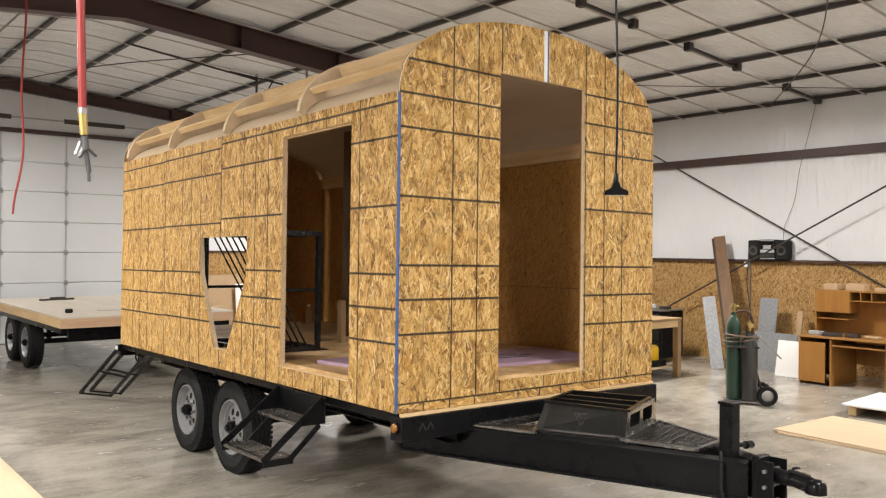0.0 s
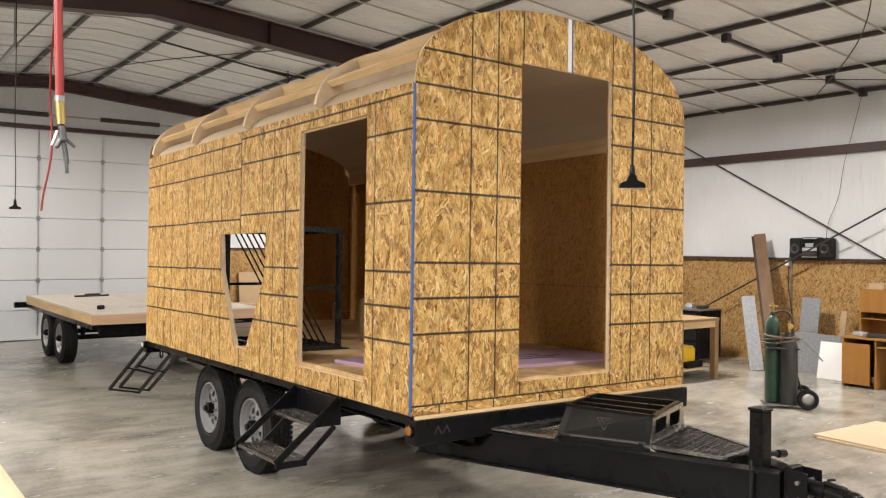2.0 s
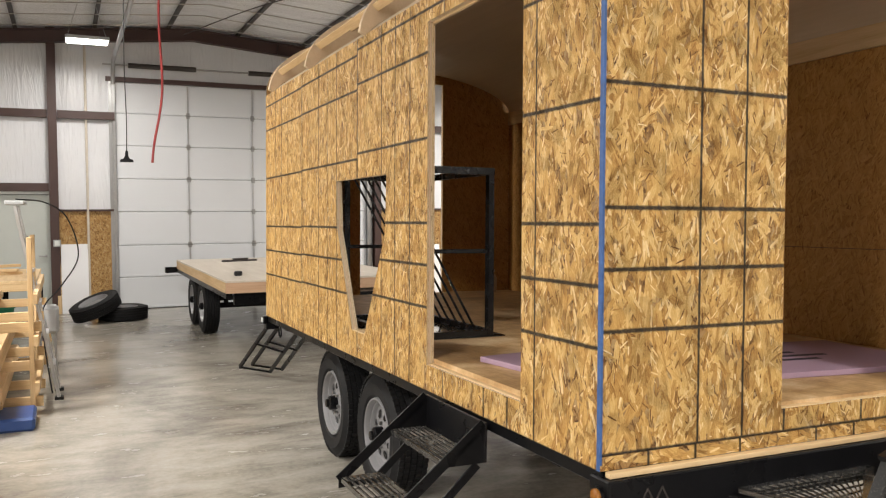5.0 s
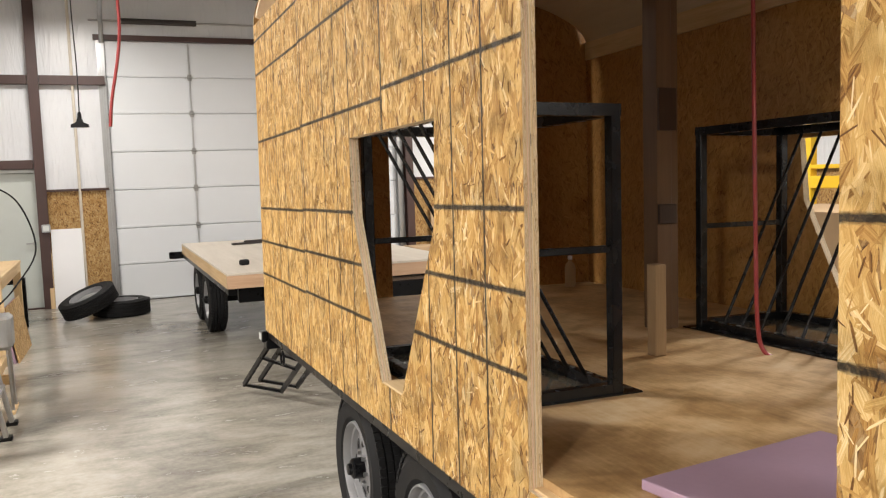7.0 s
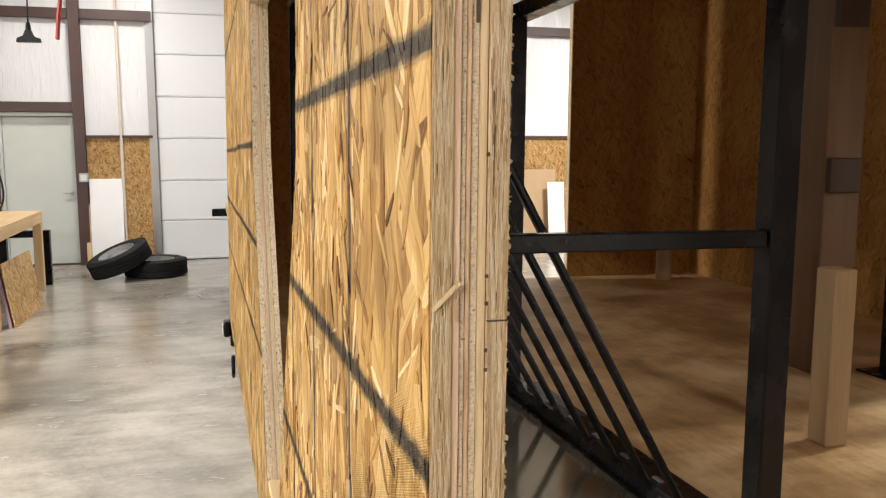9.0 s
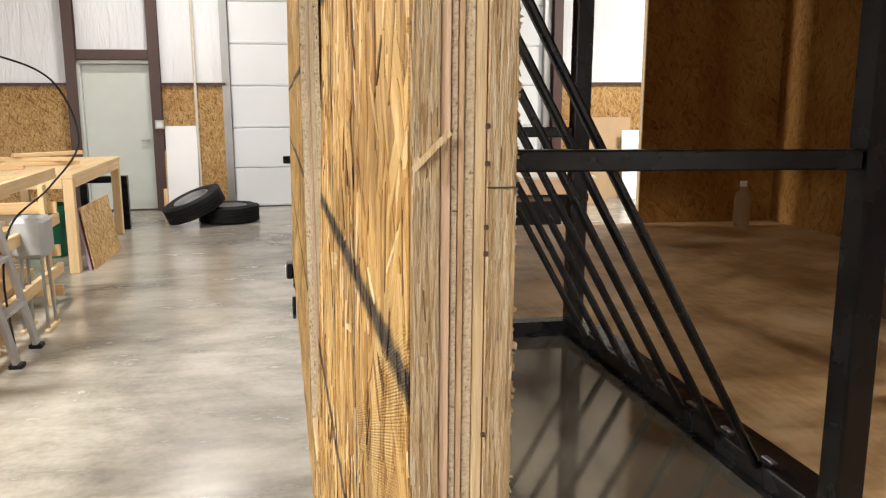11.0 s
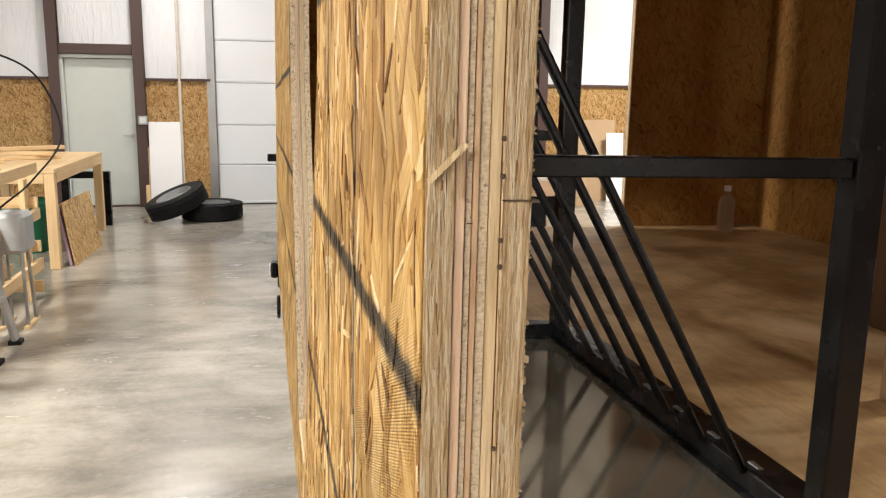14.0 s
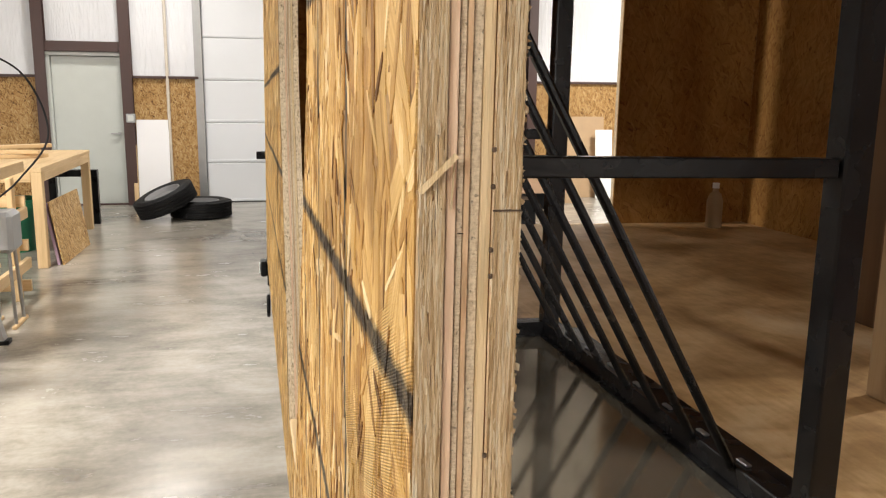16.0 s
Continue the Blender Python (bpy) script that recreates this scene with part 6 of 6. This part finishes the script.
part("case", box(B(), (-0.11, -0.13, 0.52), (0.11, 0.13, 0.80), 0.03), GREYBOX, gb)
for dx in (-0.08, 0.08):
    for dy in (-0.1, 0.1):
        part("leg", rod(B(), (dx, dy, 0.0), (dx * 0.8, dy * 0.7, 0.53), 0.012, 8), STEEL, gb)
    part("foot_bar", box(B(), (dx - 0.015, -0.16, 0), (dx + 0.015, 0.16, 0.025), 0.004), PINE_Y, gb)
bp = thing("blue_crate", "blue plastic-wrapped bundle on the floor", "bundle", pose(-2.16, 5.45, 0))
part("wrapped_pack", box(B(), (-0.35, -0.3, 0), (0.33, 0.2, 0.11), 0.02), BLUEPL, bp)

# board in the foreground
fb = bench(pose(-2.67, -0.45, 0), 1.2, 1.7, 1.0, "workbench with a raw plywood top", True, PLY)

# ---- by the east wall ----
ct = thing("cylinder_cart", "two gas cylinders strapped to a steel hand cart", "gas cylinder cart", pose(6.48, 1.68, 0, 0, 0, -48))
part("base_plate", box(B(), (-0.2, -0.16, 0.03), (0.2, 0.16, 0.042), 0.003), STEEL, ct)
g1 = part("green_cylinder", lathe(B(), [(0.001, 0.043), (0.078, 0.043), (0.085, 0.06), (0.085, 0.92), (0.076, 1.0), (0.048, 1.06), (0.03, 1.08), (0.03, 1.12)], 28, Matrix.Translation((-0.09, 0.03, 0))), GREENCYL, ct, "tall green gas cylinder", smooth=True)
part("valve", rod(rod(B(), (-0.09, 0.03, 1.12), (-0.09, 0.03, 1.22), 0.02), (-0.13, 0.03, 1.19), (-0.03, 0.03, 1.19), 0.015), BRASS, g1)
g2 = part("dark_cylinder", lathe(B(), [(0.001, 0.043), (0.09, 0.043), (0.1, 0.06), (0.1, 0.70), (0.088, 0.77), (0.05, 0.82), (0.045, 0.89)], 28, Matrix.Translation((0.08, -0.055, 0))), GREYCYL, ct, "worn dark gas cylinder", smooth=True)
part("regulator", rod(rod(rod(B(), (0.08, -0.055, 0.89), (0.08, -0.055, 1.02), 0.018), (0.08, -0.13, 0.97), (0.08, 0.02, 0.97), 0.014), (0.08, -0.13, 0.97), (0.08, -0.15, 0.97), 0.032, 16), BRASS, g2)
part("handle", tube(B(), curve_pts([(-0.12, 0.15, 0.1), (-0.12, 0.16, 0.6), (-0.11, 0.17, 1.0), (-0.05, 0.17, 1.1), (0.09, 0.17, 1.12), (0.16, 0.15, 1.0), (0.17, 0.15, 0.6), (0.17, 0.14, 0.1)]), 0.014), RUSTY, ct)
part("strap", box(B(), (-0.185, -0.15, 0.69), (0.19, 0.13, 0.71), 0.01), DARKSTEEL, ct)
part("hose_coil", tube(B(), [((0.20 + 0.02 * math.sin(a * 0.37)) * math.cos(a / 6), 0.17 * math.sin(a / 6), 0.77 + 0.0006 * a + 0.02 * math.sin(a * 0.21)) for a in range(0, 150, 2)], 0.008), HOSE, ct, "coiled welding hose")
part("torch", bar(B(), (0.18, -0.16, 0.84), (0.42, -0.2, 0.58), 0.016, 0.02), STEEL, ct)
for dy in (-0.17, 0.17):
    wh = part("cart_wheel", lathe(B(), [(0.07, -0.022), (0.105, -0.03), (0.12, -0.015), (0.12, 0.015), (0.105, 0.03), (0.07, 0.022)], 24, pose(0.27, dy, 0.121, 90, 0, 0)), RUBBER, ct, smooth=True)
    part("hub", lathe(B(), [(0.072, -0.015), (0.04, -0.028), (0.001, -0.03)], 20, pose(0.27, dy, 0.121, 90, 0, 0)), STEEL, wh)
    part("hub", lathe(B(), [(0.072, 0.015), (0.04, 0.028), (0.001, 0.03)], 20, pose(0.27, dy, 0.121, 90, 0, 0)), STEEL, wh)
part("axle", rod(B(), (0.27, -0.17, 0.121), (0.27, 0.17, 0.121), 0.012), STEEL, ct)
part("axle_brace", bar(B(), (0.27, 0.1, 0.125), (0.17, 0.13, 0.5), 0.02, 0.02), DARKSTEEL, ct)

dk = thing("office_desk", "old oak-veneer desk with a hutch, cluttered", "desk", pose(8.57, 1.24, 0))
DX, DY0, DY1 = 0.80, -0.85, 0.80
part("worktop", box(B(), (0, DY0, 0.66), (DX, DY1, 0.69), 0.004), OAK_TOP, dk)
for a, b in (((0.02, 0.34, 0.0), (DX, 0.362, 0.659)), ((0.02, DY1 - 0.022, 0.0), (DX, DY1, 0.659)), ((0.02, DY0, 0.0), (DX, DY0 + 0.022, 0.659)), ((0.02, -0.4, 0.0), (DX, -0.378, 0.659)), ((DX - 0.02, 0.363, 0.05), (DX, DY1 - 0.023, 0.659)), ((DX - 0.02, -0.377, 0.25), (DX, 0.339, 0.659))):
    part("panel", box(B(), a, b, 0.002), OAK, dk)
part("cupboard_door", box(B(), (0.0, 0.42, 0.04), (0.018, DY1 - 0.002, 0.60), 0.003), OAK, dk)
part("drawer", box(B(), (0.0, -0.848, 0.4), (0.018, -0.402, 0.60), 0.003), OAK, dk)
part("drawer", box(B(), (0.0, -0.848, 0.05), (0.018, -0.402, 0.39), 0.003), OAK, dk)
part("keyboard_shelf", box(B(), (0.02, -0.377, 0.56), (0.5, 0.339, 0.58), 0.003), OAK_TOP, dk)
for a, b in (((0.48, DY0, 0.691), (DX, DY0 + 0.02, 1.32)), ((0.48, DY1 - 0.02, 0.691), (DX, DY1, 1.32)), ((0.48, 0.30, 1.0), (DX, 0.32, 1.299)), ((DX - 0.012, DY0 + 0.021, 0.691), (DX, DY1 - 0.021, 1.299)), ((0.48, DY0 + 0.021, 1.30), (DX, DY1 - 0.021, 1.32)), ((0.48, DY0 + 0.021, 1.17), (DX - 0.013, 0.299, 1.185)), ((0.48, 0.321, 0.90), (DX - 0.013, DY1 - 0.021, 0.915)), ((0.49, 0.0, 1.186), (DX - 0.013, 0.012, 1.299)), ((0.49, 0.15, 1.186), (DX - 0.013, 0.162, 1.299)), ((0.49, -0.3, 1.186), (DX - 0.013, -0.288, 1.299))):
    part("hutch_board", box(B(), a, b, 0.002), OAK, dk)
part("hutch_door", box(B(), (0.468, 0.30, 1.0), (0.479, DY1 - 0.002, 1.31), 0.003), OAK, dk)
for k, (y, w_, h_) in enumerate(((0.55, 0.2, 0.09), (0.2, 0.25, 0.1), (-0.15, 0.16, 0.05))):
    solo("small_carton", box(B(), (0, -w_ / 2, 0), (0.22, w_ / 2, h_), 0.004), CARD, "small brown carton on top of the hutch", "box", group="cartons", m=pose(9.08, 1.28 + y, 1.321, 0, 0, 6 * k))
random.seed(8)
for k in range(6):
    l = random.uniform(0.1, 0.28)
    solo("bench_clutter", box(B(), (-0.06, -l / 2, 0), (0.06, l / 2, random.uniform(0.02, 0.06)), 0.008), random.choice((GREYBOX, CARD, DARKSTEEL, WHITE)), "small tool or packet lying on the desk", "clutter", group="desk clutter", m=pose(8.75 + random.uniform(-0.05, 0.05), 0.58 + 0.26 * k, 0.691, 0, 0, random.uniform(-40, 40)))


def leaning(name, w, t, h, mat, label, x, y, tilt, cat="board", rz=0):
    return solo(name, box(B(), (0, -w / 2, 0), (t, w / 2, h), 0.002), mat, label, cat, m=pose(x, y, 0, 0, tilt, rz))


for p, q, w_, t_, mt, nm, lb in (((8.99, 3.27, 0.004), (9.74, 4.06, 2.12), 0.18, 0.022, BROWNPLANK, "laminate_plank", "long brown plank leaning towards the wall"),
                                 ((9.01, 3.36, 0.004), (9.77, 4.16, 2.09), 0.12, 0.018, DARKPLANK, "laminate_plank", "dark edge plank behind the brown one"),
                                 ((8.80, 3.48, 0.004), (9.12, 3.86, 1.12), 0.20, 0.018, GRANITE, "grey_board", "grey speckled board leaning on the planks")):
    solo(nm, bar(B(), p, q, w_, t_, (-0.85, -0.5, 0.4), 0.002), mt, lb, "board")
leaning("stone_slab", 0.30, 0.02, 1.13, GRANITE, "grey speckled slab leaning on the wall", 9.50, 3.10, 8)
leaning("stone_slab", 0.75, 0.02, 0.60, GRANITE, "wide grey speckled slab leaning low", 9.30, 2.86, 10)
leaning("white_board", 0.46, 0.015, 0.54, WHITE, "white board leaning against slabs", 8.95, 2.38, 12)
leaning("offcut_board", 0.09, 0.02, 0.95, CARD, "brown offcut leaning on the wall", 9.60, 2.62, 8)

rd = thing("boombox", "black and silver portable stereo on the wall ledge", "stereo", pose(9.93, 3.22, 1.736, 0, 0, 0))
part("body", box(B(), (-0.13, -0.145, 0), (0.05, 0.145, 0.33), 0.012), RUBBER, rd)
for z0, z1, w_ in ((0.115, 0.165, 0.12), (0.178, 0.235, 0.07), (0.012, 0.026, 0.13), (0.305, 0.318, 0.12)):
    part("control_panel", box(B(), (-0.1335, -w_, z0), (-0.1305, w_, z1), 0.002), SILVERPL, rd, "silver control strip")
for y in (-0.245, 0.245):
    sp = part("speaker", box(B(), (-0.14, y - 0.098, 0), (0.05, y + 0.098, 0.32), 0.02), RUBBER, rd)
    part("cone", lathe(B(), [(0.08, 0.0), (0.075, 0.008), (0.03, -0.004), (0.001, 0.0)], 20, pose(-0.141, y, 0.15, 0, -90, 0)), DARKSTEEL, sp, smooth=True)
part("display", box(B(), (-0.134, -0.12, 0.25), (-0.1305, 0.12, 0.30)), BLACK, rd)
part("tape_door", box(B(), (-0.136, -0.12, 0.03), (-0.1305, 0.12, 0.10), 0.002), DARKSTEEL, rd)
part("dial", rod(B(), (-0.1305, 0.09, 0.20), (-0.145, 0.09, 0.20), 0.025, 16), BLACK, rd)
part("dial", rod(B(), (-0.1305, -0.09, 0.20), (-0.145, -0.09, 0.20), 0.025, 16), BLACK, rd)
for k in range(4):
    part("button", box(B(), (-0.14, -0.05 + 0.027 * k, 0.13), (-0.1305, -0.03 + 0.027 * k, 0.145), 0.002), WHITE, rd)
solo("stereo_cable", tube(B(), curve_pts([(9.91, 3.62, 1.80), (9.93, 3.65, 1.3), (9.95, 3.6, 0.8), (9.93, 3.62, 0.2)]), 0.006), RUBBER, "black cord down the wall", "cable", smooth=True)
solo("wall_cord", tube(B(), curve_pts([(9.97, 3.05, 1.95), (9.96, 3.0, 2.3), (9.97, 2.85, 2.7), (9.94, 2.75, 3.2), (9.95, 2.6, 3.8), (9.97, 2.5, 4.25)]), 0.004), DARKSTEEL, "thin cord hanging down the wall", "cable", smooth=True)
solo("conduit", rod(B(), (9.96, 3.62, 0.0), (9.96, 3.62, 1.69), 0.013, 8), STEEL, "thin steel conduit on the wall", "pipe", "structure")
sk = thing("socket_box", "grey socket box on the wall ledge", "socket", pose(9.9, 3.66, 1.60))
part("case", box(B(), (0.0, -0.04, 0), (0.06, 0.04, 0.1), 0.006), GREYBOX, sk)
part("cover", box(B(), (-0.005, -0.03, 0.01), (-0.0005, 0.03, 0.09), 0.002), WHITE, sk)

bench(pose(7.2, 4.2, 0, 0, 0, 90), 1.7, 0.9, 0.88, "dirty pine workbench with tools on its shelf", True, DARKPINE, DARKPINE)
mc = thing("grinder", "yellow and black power tool under the bench", "power tool", pose(7.3, 3.7, 0.166))
part("body", box(B(), (-0.14, -0.12, 0.0), (0.14, 0.12, 0.3), 0.04), YELLOW, mc)
part("base", box(B(), (-0.18, -0.2, -0.0005), (0.18, -0.125, 0.09), 0.01), BLACK, mc)
cab = thing("tool_chest", "black steel machine cabinet by the wall", "cabinet", pose(8.9, 4.95, 0))
part("body", box(B(), (-0.3, -0.55, 0.08), (0.3, 0.55, 0.86), 0.01), BLACK, cab)
part("top", box(B(), (-0.32, -0.57, 0.861), (0.32, 0.57, 0.885), 0.004), STEEL, cab)
for k in range(3):
    part("drawer", box(B(), (-0.312, -0.5, 0.14 + 0.24 * k), (-0.301, 0.5, 0.34 + 0.24 * k), 0.003), BLACK_ROUGH, cab)
for y in (-0.45, 0.45):
    part("caster", rod(B(), (-0.2, y - 0.02, 0.04), (-0.2, y + 0.02, 0.04), 0.04, 14), RUBBER, cab)
part("dial", rod(B(), (-0.314, 0.1, 0.62), (-0.33, 0.1, 0.62), 0.07, 20), STEEL, cab)
for k in range(4):
    solo("bench_tool", box(B(), (-0.1, -0.06, 0), (0.1, 0.06, 0.05 + 0.02 * k), 0.012), (DARKSTEEL, GREYBOX, BLACK, CARD)[k], "dark hand tool on the tool chest", "tool", group="tools", m=pose(8.9, 4.55 + 0.25 * k, 0.886, 0, 0, 25 * k))

# sheets on the floor
for k in range(2):
    solo("plywood_sheet", box(B(), (0, 0, 0), (1.16, 2.44, 0.018), 0.001), PLY, "pale plywood sheet lying on the concrete", "plywood sheet", group="plywood sheets", m=pose(5.12 + 0.05 * k, -1.86 - 0.06 * k, 0.001 + 0.0185 * (1 - k), 0, 0, -3 + 2 * k))
pl = thing("pallet", "low pallet of flat boards", "pallet", pose(7.35, 0.15, 0, 0, 0, 8))
for y in (-0.4, 0.0, 0.4):
    part("runner", box(B(), (-0.5, y - 0.04, 0), (0.5, y + 0.04, 0.09), 0.003), PINE_X, pl)
part("slat_deck", box(B(), (-0.5, -0.45, 0.091), (0.5, 0.45, 0.11), 0.003), PINE_Y, pl)
solo("white_sheet", box(B(), (-0.6, -0.42, 0), (0.55, 0.45, 0.02), 0.002), WHITE, "white sheet lying on a pallet", "board", m=pose(7.35, 0.15, 0.112, 0, 0, 3))
solo("green_cord", tube(B(), curve_pts([(7.0 + 0.12 * math.cos(a), -0.1 + 0.1 * math.sin(a * 1.3), 0.15 + 0.004 * a) for a in range(14)], 4), 0.012), GREENTUB, "tangle of green cord on the boards", "cord", smooth=True)

# behind the shell
crt = thing("timber_crate", "large tan plywood crate", "crate", pose(6.6, 6.3, 0))
part("crate_body", box(B(), (-0.7, -1.0, 0.1), (0.7, 1.0, 1.30), 0.006), CARD, crt)
for y in (-0.9, 0.0, 0.9):
    part("runner", box(B(), (-0.7, y - 0.05, 0), (0.7, y + 0.05, 0.0995), 0.003), PINE_X, crt)
lf = thing("yellow_lift", "yellow steel lifting frame standing behind the crate", "lifting frame", pose(8.4, 7.6, 0))
for y in (-0.9, 0.9):
    part("post", box(B(), (-0.06, y - 0.06, 0), (0.06, y + 0.06, 2.3), 0.006), YELLOW, lf)
part("beam", box(B(), (-0.07, -1.6, 1.45), (0.07, 1.6, 1.62), 0.008), YELLOW, lf)
part("rail", box(B(), (-0.05, -1.6, 1.72), (0.05, 1.6, 1.78), 0.008), YELLOW, lf)

# ---- hanging from the roof ----
hz = zr(-2.06) - 0.03
gun = thing("air_gun_drop", "red air hose hanging down with a blow gun", "air hose", pose(-2.06, -1.21, 2.12))
part("hose", tube(B(), curve_pts([(-0.013, 0.0, 0.18), (-0.02, 0.0, 0.5), (-0.03, 0.0, 1.2), (-0.02, 0.0, hz - 2.12)]), 0.0125, 10), REDHOSE, gun, smooth=True)
part("ferrule", rod(B(), (-0.013, 0, 0.168), (-0.013, 0, 0.186), 0.015, 14), STEEL, gun)
part("sleeve", rod(B(), (-0.013, 0, 0.169), (-0.0078, 0, 0.104), 0.0125, 12), BRASS, gun, "brass and yellow coupling")
bm = B()
bar(bm, (-0.0078, 0, 0.104), (-0.00325, 0, 0.052), 0.02, 0.023, (0, 1, 0), 0.006)
bar(bm, (0, 0, 0.078), (-0.02275, 0, 0.0325), 0.012, 0.014, (0, 1, 0), 0.004)
bar(bm, (-0.00195, 0, 0.052), (0.0078, 0, -0.013), 0.013, 0.016, (0, 1, 0), 0.004)
rod(bm, (0.0065, 0, -0.0065), (0.0078, 0, -0.039), 0.005, 10)
bar(bm, (0, 0, 0.065), (0.02925, 0, 0.039), 0.008, 0.012, (0, 1, 0), 0.002)
part("gun", bm, TOOLGREY, gun, "grey metal blow gun")
part("trigger", bar(B(), (-0.0182, 0, 0.0845), (-0.0338, 0, 0.039), 0.008, 0.014, (0, 1, 0), 0.002), STEEL, gun)


def drop_lead(x, y, z, s, label, rz):
    ob = thing("hanging_socket", label, "hanging socket", pose(x, y, z, 0, 0, rz), "hanging sockets")
    part("cord", tube(B(), curve_pts([(0, 0, 0.05 * s), (0.004, 0, 0.4), (-0.006, 0, 0.9), (0.0, 0, (zr(x) - 0.03 - z) * 0.6), (0, 0, zr(x) - 0.03 - z)]), 0.0045, 8), BLACK, ob, smooth=True)
    part("collar", lathe(B(), [(0.01 * s, 0.08 * s), (0.014 * s, 0.06 * s), (0.015 * s, 0.036 * s)], 14), BLACK, ob, smooth=True)
    bd_ = part("block", slab(B(), [(-0.062 * s, -0.03 * s), (0.062 * s, -0.03 * s), (0.058 * s, -0.008 * s), (0.024 * s, 0.006 * s), (0.013 * s, 0.035 * s), (-0.013 * s, 0.035 * s), (-0.024 * s, 0.006 * s), (-0.058 * s, -0.008 * s)], [], -0.02 * s, 0.02 * s, "y"), BLACK, ob, "black triple-tap block")
    for dx in (-0.034, 0.0, 0.034):
        part("outlet", box(B(), (dx * s - 0.009 * s, -0.012 * s, -0.034 * s), (dx * s + 0.009 * s, 0.012 * s, -0.0305 * s)), FRAMEGREY, bd_)
    return ob


drop_lead(-0.283, -1.83, 2.115, 0.75, "black three-way power socket hanging on a cord", -39)
drop_lead(-1.02, 6.25, 2.27, 1.0, "black three-way power socket hanging on a cord", -10)
solo("air_hose", tube(B(), curve_pts([(-0.82, 5.9, 2.22), (-0.80, 5.9, 2.4), (-0.72, 5.9, 2.9), (-0.74, 5.9, 3.6), (-0.70, 5.9, 4.4), (-0.70, 5.9, zr(-0.7) - 0.03)]), 0.011), REDHOSE, "thin red air hose hanging from the roof", "hose", smooth=True)
